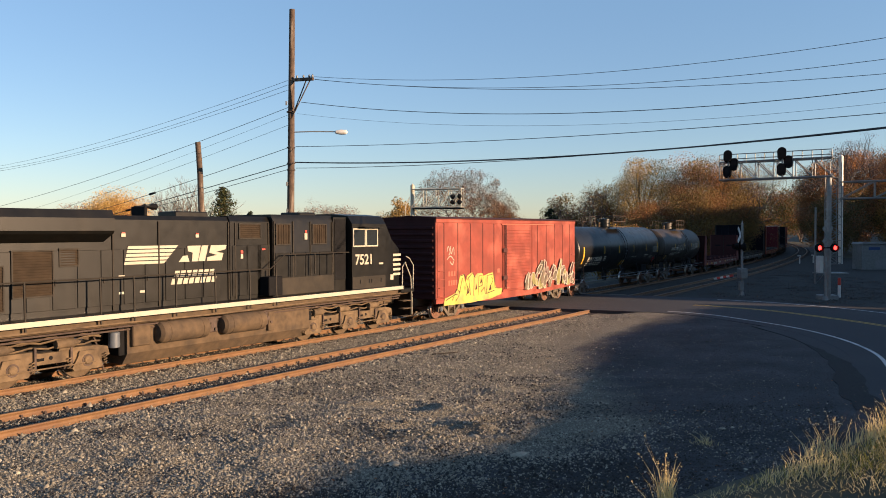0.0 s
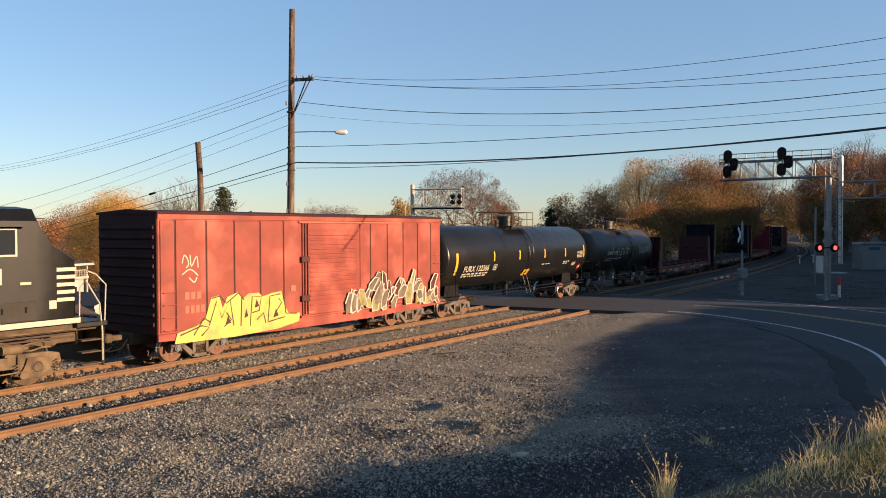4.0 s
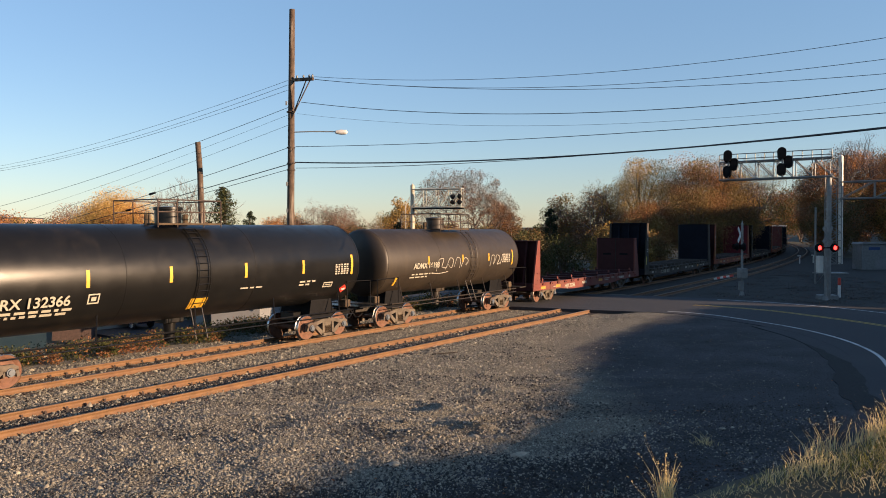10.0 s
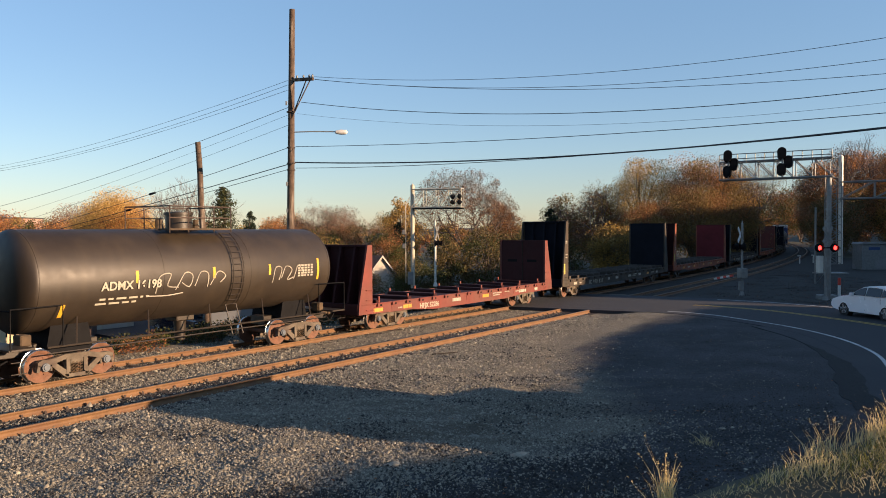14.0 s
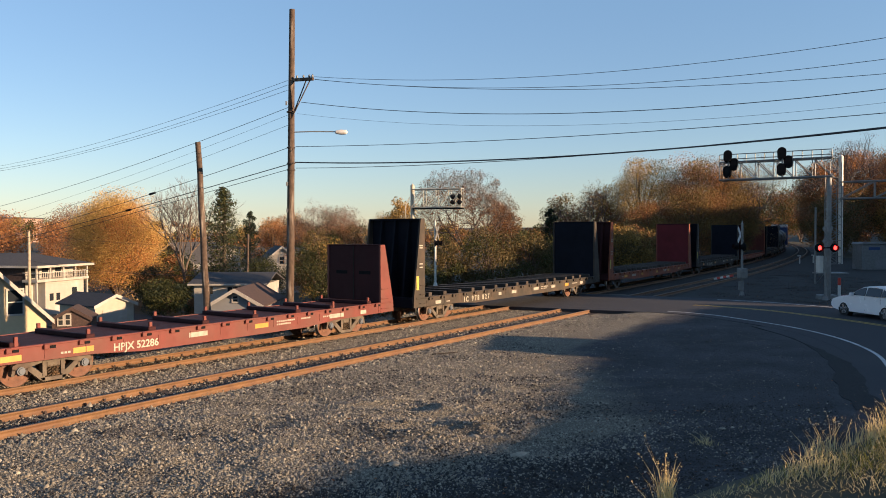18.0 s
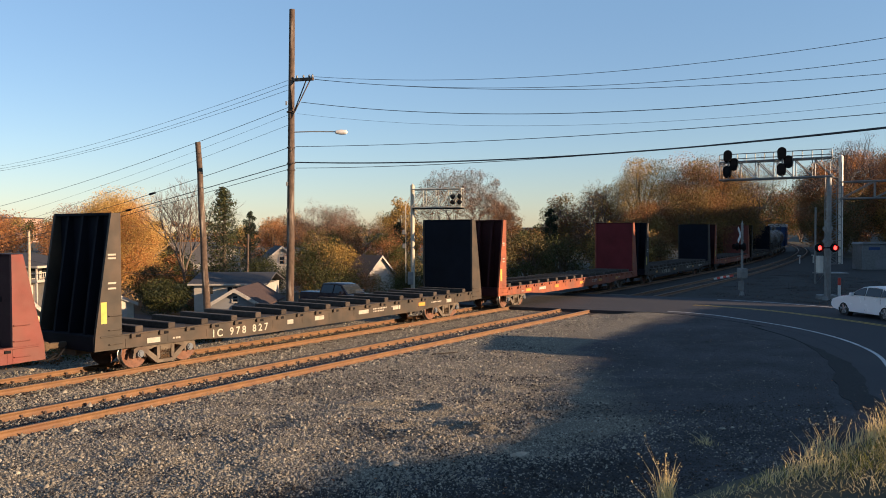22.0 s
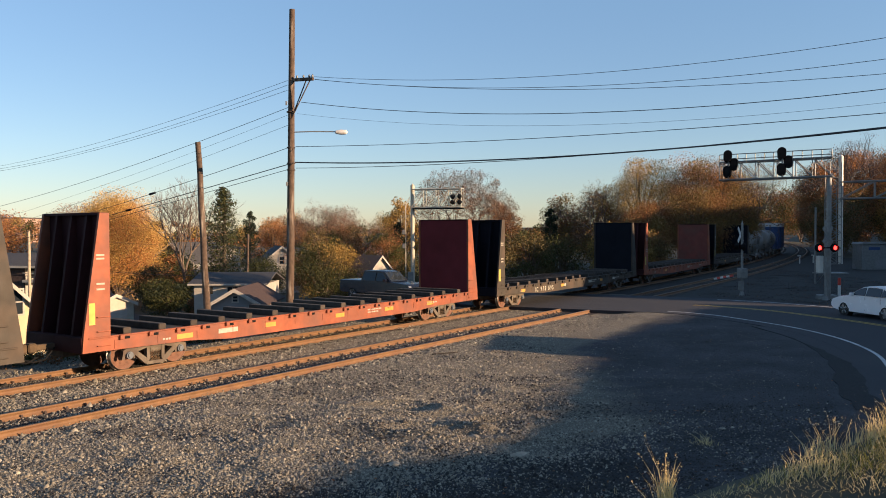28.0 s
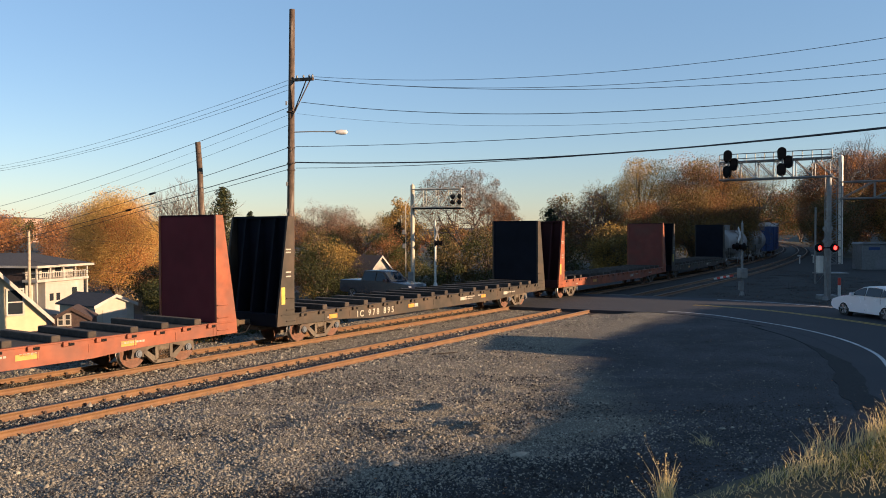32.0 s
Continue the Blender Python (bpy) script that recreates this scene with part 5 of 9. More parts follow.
        w, h, lean = rng.uniform(0.2, 0.5), rng.uniform(0.35, 0.95), rng.uniform(-0.3, 0.3)
        h = min(h, high - z0)
        q = [(x0, z0), (x0 + w * rng.uniform(0.5, 1.0), z0 + rng.uniform(-0.05, 0.12)), (x0 + w + lean, z0 + h * rng.uniform(0.75, 1.0)), (x0 + w * 0.4 + lean, z0 + h), (x0 + lean * 0.4 - 0.05, z0 + h * 0.5)]
        y = -W - 0.093 - 0.0011 * k
        field(q, y, (M_GRAFFITIBROWN, M_SEAM, M_GRAFFITIBROWN, M_GRAFFITIOLIVE)[k % 4], "brown and grey sprayed graffiti")
        part("graffiti_line", stroke(q + [q[0]] if k % 3 else q[1:5], rng.uniform(0.03, 0.065), y - 0.010, True), M_GRAFFITIWHITE, e)
    for pts in ([(-6.6, 3.1), (-6.5, 3.35), (-6.35, 3.1), (-6.45, 2.95)], [(-6.3, 3.35), (-6.25, 3.0), (-6.05, 3.3), (-6.0, 2.95)], [(-6.6, 2.75), (-6.3, 2.9), (-6.0, 2.7)], [(-6.35, 2.65), (-6.15, 2.5), (-6.05, 2.65)]):
        part("graffiti_line", stroke(pts, 0.04, yy + 0.004), M_CREAM, e)
    plates(e, [(-6.5 + 0.22 * k, -6.34 + 0.22 * k, 1.98, 2.2, 0) for k in range(3)], -W - 0.034, M_REDPALE, "stencil_mark")
    plates(e, [(-6.5 + 0.2 * k, -6.36 + 0.2 * k, 1.55, 1.78, 0) for k in range(4)], -W - 0.034, M_REDPALE, "stencil_mark")
    plates(e, [(-1.3, -0.8, 1.1, 1.16, 0)], -W - 0.062, M_REDPALE, "stencil_mark")
    plates(e, [(-2.0, -1.75, 1.95, 2.15, 0)], -W - 0.034, M_REDPALE, "stencil_mark")
    return e


build_boxcar()


# ---- tank cars
def build_tank(name, s, length, radius, zc, half, mat, label, spec):
    e = rail_car(name, s, half, label, "tank car", "tank cars")
    h = length / 2
    hs, dish = h + 0.40, 0.40
    prof = [(-hs - dish, 0.02)] + [(-hs - dish * math.sin(a), radius * math.cos(a) ** 0.85) for a in np.linspace(1.45, 0.0, 11)] + [(hs + dish * math.sin(a), radius * math.cos(a) ** 0.85) for a in np.linspace(0.0, 1.45, 11)] + [(hs + dish, 0.02)]
    part("tank_shell", Geo().lathe(prof, (0, 0, zc), "x", 56), mat, e)
    for x in (-hs, -h / 3, h / 3, hs):
        part("shell_weld", Geo().lathe([(x - 0.02, radius - 0.01), (x - 0.015, radius + 0.006), (x + 0.015, radius + 0.006), (x + 0.02, radius - 0.01)], (0, 0, zc), "x", 56), mat, e)
    zb = zc - radius
    # walkway, saddles, sills
    for x in (-half, half):
        g = Geo().prism([(x - 0.7, 0.72), (x + 0.7, 0.72), (x + 0.5, zb + 0.5), (x - 0.5, zb + 0.5)], -0.75, 0.75)
        part("saddle", g, M_SIGNALBLACK if mat in (M_TANKBLACK, M_TANKGREY) else mat, e)
    for sgn in (-1, 1):
        x0, x1 = sorted((sgn * (half - 1.1), sgn * (h + 1.25)))
        part("stub_sill", Geo().cbox(x0, x1, -0.34, 0.34, 0.70, 1.02, 0.02), mat, e)
        part("end_platform", Geo().cbox(min(sgn * (h + 0.55), sgn * (h + 1.25)), max(sgn * (h + 0.55), sgn * (h + 1.25)), -1.45, 1.45, 1.02, 1.08, 0.01), mat, e)
        coupler(e, sgn * (h + 1.1))
        hr = Geo()
        xo, xi = sgn * (h + 1.2), sgn * (h - 0.2)
        hr.tube([(xo, -1.45, 1.05), (xo, -1.45, 2.1), (xi, -1.45, 2.12), (xi, -1.45, 1.05)], 0.022, 6)
        hr.tube([(xo, 1.45, 1.05), (xo, 1.45, 2.1), (xi, 1.45, 2.1), (xi, 1.45, 1.05)], 0.022, 6)
        hr.tube([(xo, -1.45, 2.05), (xo, 1.45, 2.05)], 0.022, 6)
        part("end_railing", hr, M_SIGNALBLACK, e)
        ladder(e, min(xo, xo - sgn * 0.4), max(xo, xo - sgn * 0.4), -1.47, (0.45, 0.75), mat, "sill_step")
        part("brake_valve", Geo().cbox(sgn * h - 0.15 + sgn * 0.5, sgn * h + 0.15 + sgn * 0.5, -0.9, -0.5, 1.05, 1.35, 0.03), M_DUSTY, e)
        part("brake_stand", Geo().cyl((sgn * (h + 0.9), 0.5, 1.1), (sgn * (h + 0.9), 0.5, 2.0), 0.025, n=6), M_DUSTY, e)
        part("brake_wheel", Geo().lathe([(-0.02, 0.2), (0.0, 0.24), (0.02, 0.24), (0.03, 0.2)], (sgn * (h + 0.95), 0.5, 1.95), "x", 16), M_DUSTY, e)
    run_g = Geo().tube([(-h - 0.2, -1.4, 1.02), (h + 0.2, -1.4, 1.02)], 0.028, 6).tube([(-h - 0.2, -1.4, 0.86), (h + 0.2, -1.4, 0.86)], 0.02, 5)
    part("side_rail", run_g, mat, e)
    for x in np.linspace(-h + 0.6, h - 0.6, 5):
        part("rail_bracket", Geo().tube([(x, -1.4, 1.0), (x + 0.25, -radius * 0.72, zc - radius * 0.70)], 0.022, 5), mat, e)
    # dome, valves, platform, ladder
    zt = zc + radius
    px = spec["dome"]
    part("manway", Geo().lathe([(zt - 0.05, 0.42), (zt + 0.45, 0.42), (zt + 0.47, 0.46), (zt + 0.55, 0.46), (zt + 0.58, 0.1)], (px, 0, 0), "z", 22), mat, e)
    plat = Geo()
    for y in (-0.85, 0.85):
        plat.cbox(px - 1.2, px + 1.2, y - 0.3, y + 0.3, zt - 0.03, zt + 0.03, 0.01)
    part("platform", plat, M_DUSTY, e)
    pr = Geo()
    z2 = zt + spec["rail"]
    for y in (-1.12, 1.12):
        for z in (z2, zt + spec["rail"] * 0.5):
            pr.tube([(px - 1.2, y, z), (px + 1.2, y, z)], 0.02, 5)
        for x in (px - 1.2, px - 0.5, px + 0.5, px + 1.2):
            pr.tube([(x, y, zt - 0.1), (x, y, z2)], 0.02, 5)
    for x in (px - 1.2, px + 1.2):
        pr.tube([(x, -1.12, z2), (x, 1.12, z2)], 0.02, 5)
    part("platform_railing", pr, M_IRON, e)
    valve = Geo()
    for dx in (-0.7, 0.75):
        valve.cyl((px + dx, 0.1, zt - 0.02), (px + dx, 0.1, zt + 0.32), 0.1, n=10)
    part("valve", valve, M_DUSTY, e)
    # ladder that follows the shell down to the rail
    lx = px + spec["ladder"]
    angs = np.linspace(0.55, 2.35, 14)
    lg = Geo()
    for dx in (-0.22, 0.22):
        lg.tube([(lx + dx, -(radius + 0.09) * math.sin(a), zc + (radius + 0.09) * math.cos(a)) for a in angs] + [(lx + dx, -1.42, 0.7)], 0.02, 5)
    for a in angs:
        lg.tube([(lx - 0.22, -(radius + 0.09) * math.sin(a), zc + (radius + 0.09) * math.cos(a)), (lx + 0.22, -(radius + 0.09) * math.sin(a), zc + (radius + 0.09) * math.cos(a))], 0.014, 5)
    part("ladder", lg, mat, e)
    part("bottom_outlet", Geo().cyl((px, 0, zb + 0.1), (px, 0, 0.55), 0.22, 0.16, n=12).cbox(px - 0.35, px + 0.35, -0.3, 0.3, zb - 0.12, zb + 0.1, 0.03), mat, e)

    def on_shell(x0, x1, a0, a1, m, nm):
        """A painted patch that lies on the shell; angles from the side, up."""
        n = max(2, int(abs(a1 - a0) / 0.1) + 1)
        g = Geo()
        an = np.linspace(a0, a1, n)
        v = [(x, -(radius + 0.008) * math.cos(a), zc + (radius + 0.008) * math.sin(a)) for a in an for x in (x0, x1)]
        v += [(x, -(radius - 0.004) * math.cos(a), zc + (radius - 0.004) * math.sin(a)) for a in an for x in (x0, x1)]
        f = []
        for i in range(n - 1):
            f += [(2 * i, 2 * i + 1, 2 * i + 3, 2 * i + 2), (2 * n + 2 * i, 2 * n + 2 * i + 2, 2 * n + 2 * i + 3, 2 * n + 2 * i + 1)]
        f += [(0, 1, 2 * n + 1, 2 * n), (2 * n - 2, 4 * n - 2, 4 * n - 1, 2 * n - 1)]
        part(nm, g.add(v, f), m, e)

    rng = random.Random(int(s * 10))
    for x0, x1, a0, a1, m, nm in spec["patches"]:
        if nm == "stencil_mark":
            x = x0
            while x < x1 - 0.1:
                w = rng.uniform(0.08, 0.34)
                on_shell(x, min(x + w, x1), a0, a1, m, nm)
                x += w + 0.09
        elif nm == "data_panel":
            for r in range(5):
                aa = a0 + (a1 - a0) * r / 5
                for c in range(5):
                    xx = x0 + (x1 - x0) * c / 5
                    on_shell(xx + 0.015, xx + (x1 - x0) / 5 * rng.uniform(0.6, 0.95), aa + 0.008, aa + (a1 - a0) / 5 - 0.012, M_FADEDMARK, nm)
        elif nm == "stencil_box":
            on_shell(x0, x1, a0, a0 + 0.025, m, nm)
            on_shell(x0, x1, a1 - 0.025, a1, m, nm)
            on_shell(x0, x0 + 0.04, a0 + 0.025, a1 - 0.025, m, nm)
            on_shell(x1 - 0.04, x1, a0 + 0.025, a1 - 0.025, m, nm)
            on_shell(x0 + 0.1, x1 - 0.1, a0 + 0.06, a1 - 0.06, m, nm)
        else:
            on_shell(x0, x1, a0, a1, m, nm)
    for loop in spec.get("chalk", ()):
        pts = []
        for x, a in spline(loop, 5):
            pts.append((x, -(radius + 0.006) * math.cos(a), zc + (radius + 0.006) * math.sin(a)))
        part("chalk_scrawl", Geo().tube(pts, 0.02, 4), M_FADEDMARK, e)
    if "placard" in spec:
        xp, ap = spec["placard"]
        q = [(xp, ap - 0.14), (xp + 0.2, ap), (xp, ap + 0.14), (xp - 0.2, ap)]
        g = Geo().add([(x, -(radius + d) * math.cos(a), zc + (radius + d) * math.sin(a)) for d in (0.02, 0.0) for x, a in q], [(0, 1, 2, 3), (7, 6, 5, 4), (0, 4, 5, 1), (1, 5, 6, 2), (2, 6, 7, 3), (3, 7, 4, 0)])
        part("placard", g, M_REDSTRIPE, e, "red diamond placard")
        part("placard_band", Geo().add([(x, -(radius + 0.026) * math.cos(a), zc + (radius + 0.026) * math.sin(a)) for x, a in ((xp - 0.1, ap - 0.03), (xp + 0.1, ap - 0.03), (xp + 0.1, ap + 0.03), (xp - 0.1, ap + 0.03))], [(0, 1, 2, 3)]), M_WHITE, e)
    text, tx, tz, size = spec["text"]
    ang = math.degrees(math.asin((tz + size * 0.35 - zc) / radius))
    lettering(text, size, M_CREAM, e, pose(tx, -radius * math.cos(radians(ang)) - 0.012, tz, -ang, 0, 0), 0.008)
    for x in (-half, half):
        freight_truck(e, x)
    return e


Y, Wt = M_YELLOW, M_CREAM
build_tank("tank_car", 52.75, 14.7, 1.52, 2.78, 6.45, M_TANKBLACK, "glossy black tank car with yellow reflector strips", {
    "dome": 0.1, "rail": 0.75, "ladder": 0.15, "placard": (7.15, -0.66), "text": ("FURX 132366", -6.5, 2.10, 0.41),
    "patches": [(-7.2, -7.02, -0.55, 0.15, Y, "reflector")] + [(x, x + 0.11, -0.16, 0.16, Y, "reflector") for x in (-3.7, -1.0, 1.95, 4.65)] + [(7.3, 7.42, -0.25, 0.25, Y, "reflector"),
                (-6.4, -3.9, -0.58, -0.53, Wt, "stencil_mark"), (-6.4, -4.1, -0.67, -0.62, Wt, "stencil_mark"), (-3.6, -3.25, -0.48, -0.28, Wt, "stencil_box"),
                (-0.05, 0.6, -0.86, -0.56, Y, "yellow_placard"),
                (1.85, 2.9, -0.42, -0.39, Wt, "stencil_mark"), (4.6, 5.4, -0.38, -0.34, Wt, "stencil_mark"), (4.6, 5.2, -0.46, -0.42, Wt, "stencil_mark"), (6.4, 7.2, -0.24, 0.04, Wt, "data_panel"), (5.9, 6.4, -0.56, -0.42, Wt, "stencil_box")]})
build_tank("tank_car", 68.1, 10.3, 1.42, 2.72, 4.35, M_TANKGREY, "dull dark grey tank car streaked with dust", {
    "dome": -0.1, "rail": 0.72, "ladder": 1.2,
    "chalk": [[(-2.0, -0.35), (-1.9, 0.0), (-1.5, 0.05), (-1.6, -0.2), (-1.2, -0.25)], [(-1.3, -0.3), (-1.0, 0.05), (-0.7, 0.0), (-0.8, -0.25), (-1.1, -0.15)], [(-0.6, -0.25), (-0.4, 0.05), (-0.1, 0.02), (-0.1, -0.28)], [(0.0, -0.25), (0.3, 0.05), (0.6, -0.05), (0.4, -0.2)],
              [(2.7, -0.3), (2.8, 0.05), (3.1, 0.05), (3.0, -0.25)], [(3.1, -0.2), (3.3, 0.08), (3.6, 0.0), (3.4, -0.25), (3.7, -0.2)], [(3.7, -0.25), (3.9, 0.1), (4.2, -0.1)], [(-2.3, -0.4), (-1.6, -0.42), (-1.0, -0.38)]], "text": ("ADMX 16198", -3.8, 2.42, 0.345),
    "patches": [(-4.9, -4.78, -0.75, -0.45, Y, "reflector"), (-2.7, -2.6, -0.1, 0.15, Y, "reflector"), (0.1, 0.2, -0.1, 0.15, Y, "reflector"), (2.5, 2.6, -0.1, 0.15, Y, "reflector"), (4.9, 5.0, -0.3, 0.25, Y, "reflector"),
                (-3.8, -2.2, -0.42, -0.38, Wt, "stencil_mark"), (-3.9, -2.6, -0.52, -0.48, Wt, "stencil_mark"), (3.9, 4.7, -0.2, 0.12, Wt, "data_panel")]})


# ---- bulkhead flat cars
def stake_pockets(e, L, z, m):
    mesh = mesh_of("stake_pocket", Geo().cbox(-0.07, 0.07, -0.05, 0.05, -0.055, 0.075, 0.01), m)
    # black block on the sill, painting the shade of a pocket's hole
    hole = mesh_of("pocket_shadow_gap", Geo().cbox(-0.08, 0.08, -0.012, 0.012, -0.035, 0.04, 0.004), M_SIGNALBLACK)
    n = int(2 * (L - 1.2) / 0.95)
    for k in range(n + 1):
        x = -L + 1.2 + k * 2 * (L - 1.2) / n
        part("stake_pocket", mesh, None, e, at=pose(x, -1.48, z))
        part("pocket_hole", hole, None, e, at=pose(x + 0.2, -1.452, z - 0.02))


def build_flat(s, length, top, paint, outer, inner, label, text="", text_at=0.0, reflectors=(), timbers=True, outer_side=None, rear_top=None):
    e = rail_car("bulkhead_flat_car", s, length / 2 - 2.6, label, "flat car", "bulkhead flat cars")
    L = length / 2
    zd = 1.12
    part("deck", Geo().cbox(-L + 0.3, L - 0.3, -1.38, 1.38, zd - 0.1, zd, 0.01), M_TIMBER if top > 4 else M_MAROON, e)
    sill = [(-L + 0.2, zd + 0.02), (L - 0.2, zd + 0.02), (L - 0.2, 0.74), (L - 3.6, 0.70), (L - 5.2, 0.58), (-L + 5.2, 0.58), (-L + 3.6, 0.70), (-L + 0.2, 0.74)]
    part("side_sill", Geo().prism(sill, -1.44, -1.36), paint, e)
    part("side_sill", Geo().prism(sill, 1.36, 1.44), paint, e)
    part("sill_lip", Geo().cbox(-L + 0.2, L - 0.2, -1.47, -1.36, zd - 0.02, zd + 0.03, 0.01), paint, e)
    part("centre_sill", Geo().cbox(-L + 0.1, L - 0.1, -0.4, 0.4, 0.55, 1.0, 0.02), M_DUSTY, e)
    for x in np.linspace(-L + 4, L - 4, 6):
        part("cross_bearer", Geo().prism([(-1.36, 1.0), (1.36, 1.0), (0.5, 0.6), (-0.5, 0.6)], x - 0.06, x + 0.06, "yz"), M_DUSTY, e)
    stake_pockets(e, L, zd - 0.055, paint)
    for sgn in (-1, 1):
        zt = top if sgn < 0 or rear_top is None else rear_top
        xi, xo, xt = sgn * (L - 0.85), sgn * (L - 0.02), sgn * (L - 0.58)
        # where maroon, the outer plate and ribs have their shade in the colour
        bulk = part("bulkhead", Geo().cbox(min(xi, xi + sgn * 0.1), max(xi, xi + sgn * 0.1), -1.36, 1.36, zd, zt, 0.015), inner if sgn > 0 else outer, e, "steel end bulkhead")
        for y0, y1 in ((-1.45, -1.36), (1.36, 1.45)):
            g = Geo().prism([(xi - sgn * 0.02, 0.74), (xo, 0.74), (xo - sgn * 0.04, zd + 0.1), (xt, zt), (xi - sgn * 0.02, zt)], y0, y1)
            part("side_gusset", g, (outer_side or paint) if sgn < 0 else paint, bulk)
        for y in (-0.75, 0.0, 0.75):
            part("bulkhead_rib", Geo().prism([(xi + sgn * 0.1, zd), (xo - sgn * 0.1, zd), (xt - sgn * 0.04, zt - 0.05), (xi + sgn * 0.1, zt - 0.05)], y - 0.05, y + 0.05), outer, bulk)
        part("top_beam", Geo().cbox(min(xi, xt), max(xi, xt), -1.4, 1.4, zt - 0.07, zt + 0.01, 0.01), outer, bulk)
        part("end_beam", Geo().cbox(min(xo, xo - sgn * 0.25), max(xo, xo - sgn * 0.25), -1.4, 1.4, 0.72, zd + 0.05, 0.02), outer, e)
        ladder(e, min(xi, xi + sgn * 0.4), max(xi, xi + sgn * 0.4), -1.5, (0.9, 1.3, 1.7), paint, "grab_iron")
        coupler(e, sgn * (L - 0.1))
        freight_truck(e, sgn * (L - 2.6))
    if timbers:
        n = int((length - 3.0) / (1.12 if top > 4 else 2.0))
        rng = random.Random(int(s))
        mesh = mesh_of("riser_timber", Geo().cbox(-0.13, 0.13, -1.30, 1.30, 0.0, 0.19 if top > 4 else 0.13, 0.02), M_TIMBER if top > 4 else M_MAROON)
        for k in range(n + 1):
            x = -L + 1.5 + k * (length - 3.0) / n + rng.uniform(-0.06, 0.06)
            part("riser_timber", mesh, None, e, at=pose(x, rng.uniform(-0.08, 0.05), zd + 0.002, 0, 0, rng.uniform(-1.5, 1.5)))
            if top < 4:
                for y in (-1.30, 1.22):
                    part("stake", Geo().cbox(x - 0.05, x + 0.05, y, y + 0.08, zd, zd + 0.27, 0.01), M_BROWNRED, e)
    if text:
        lettering(text, 0.34 if text.startswith("IC") else 0.30, M_CREAM, e, pose(text_at, -1.446, 0.70), 0.006, 1.55 if text.startswith("IC") else 1.0)
    for x, w, m in reflectors:
        plates(e, [(x, x + w, 0.79, 0.94, 0)], -1.442, m, "reflector")
    for x, z, w in ((1.9, 0.90, 0.9), (1.9, 0.80, 0.75), (3.1, 0.90, 0.5), (L - 4.3, 0.86, 0.8), (-L + 2.6, 0.82, 0.35)):
        plates(e, [(x + 0.1 * k, x + 0.1 * k + 0.07, z, z + 0.055, 0) for k in range(int(w / 0.1))], -1.442, M_FADEDMARK, "stencil_mark")
    for k in range(14):
        x = -L + 1.0 + k * (length - 2.0) / 13
        part("weld_rib", Geo().cbox(x - 0.012, x + 0.012, -1.452, -1.43, 0.76, zd - 0.12, 0.004), paint, e)
    if top > 4:
        plates(e, [(-L + 0.22, -L + 0.40, 1.5, 2.1, 0)], -1.456, M_LIME, "yellow_reflector")
        plates(e, [(-L + 0.45, -L + 0.7, zt_, zt_ + 0.05, 0) for zt_ in (2.45, 2.6, 3.3, 3.4)], -1.456, M_FADEDMARK, "stencil_mark")
    else:
        for y in (-0.9, 0.35):
            part("bulkhead_slot", Geo().box(L - 0.862, L - 0.845, y, y + 0.6, 2.28, 2.42), M_SIGNALBLACK, e)
        part("bulkhead_seam", Geo().box(L - 0.875, L - 0.845, -0.02, 0.02, zd, 3.45), M_PALEBLACK, e)
    return e


build_flat(83.85, 17.1, 3.50, M_BROWNRED, M_MAROON, M_MAROON, "oxide red bulkhead flat car with low end walls and timber risers", "HPJX 52286", -4.4,
           [(-7.6, 0.6, M_ORANGEPATCH), (-5.6, 0.6, M_ORANGEPATCH), (-1.8, 0.7, M_FADEDMARK), (0.9, 0.6, M_ORANGEPATCH), (4.6, 0.8, M_FADEDMARK), (6.4, 0.35, M_FADEDMARK)])
build_flat(104.05, 20.6, 4.60, M_BLACKFLAT, M_NAVY, M_NAVY, "weathered black bulkhead flat car, empty but for timber risers", "IC 978 827", -6.2,
           [(-8.6, 0.45, M_FADEDMARK), (-2.9, 0.3, M_FADEDMARK), (-1.5, 0.5, M_FADEDMARK), (1.0, 0.6, M_FADEDMARK), (3.2, 0.5, M_FADEDMARK), (5.0, 0.5, M_ORANGEPATCH), (7.2, 0.4, M_FADEDMARK)])
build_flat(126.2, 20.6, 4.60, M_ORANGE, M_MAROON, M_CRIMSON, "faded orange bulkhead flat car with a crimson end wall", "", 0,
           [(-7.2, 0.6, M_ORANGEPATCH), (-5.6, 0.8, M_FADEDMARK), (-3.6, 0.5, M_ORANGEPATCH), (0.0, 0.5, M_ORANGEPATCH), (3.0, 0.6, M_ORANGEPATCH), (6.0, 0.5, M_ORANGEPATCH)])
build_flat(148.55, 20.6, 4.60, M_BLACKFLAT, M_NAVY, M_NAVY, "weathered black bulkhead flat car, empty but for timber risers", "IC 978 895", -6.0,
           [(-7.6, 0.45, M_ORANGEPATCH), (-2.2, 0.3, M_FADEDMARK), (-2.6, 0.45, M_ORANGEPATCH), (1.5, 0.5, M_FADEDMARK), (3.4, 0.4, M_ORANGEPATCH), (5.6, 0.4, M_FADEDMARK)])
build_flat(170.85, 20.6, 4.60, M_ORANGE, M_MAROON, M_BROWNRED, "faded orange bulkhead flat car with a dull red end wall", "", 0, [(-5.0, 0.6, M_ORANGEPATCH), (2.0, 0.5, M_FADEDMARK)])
build_flat(193.1, 20.6, 4.60, M_BLACKFLAT, M_NAVY, M_NAVY, "weathered black bulkhead flat car with dark end walls", "", 0, [(-5.0, 0.6, M_ORANGEPATCH), (2.0, 0.5, M_FADEDMARK)])
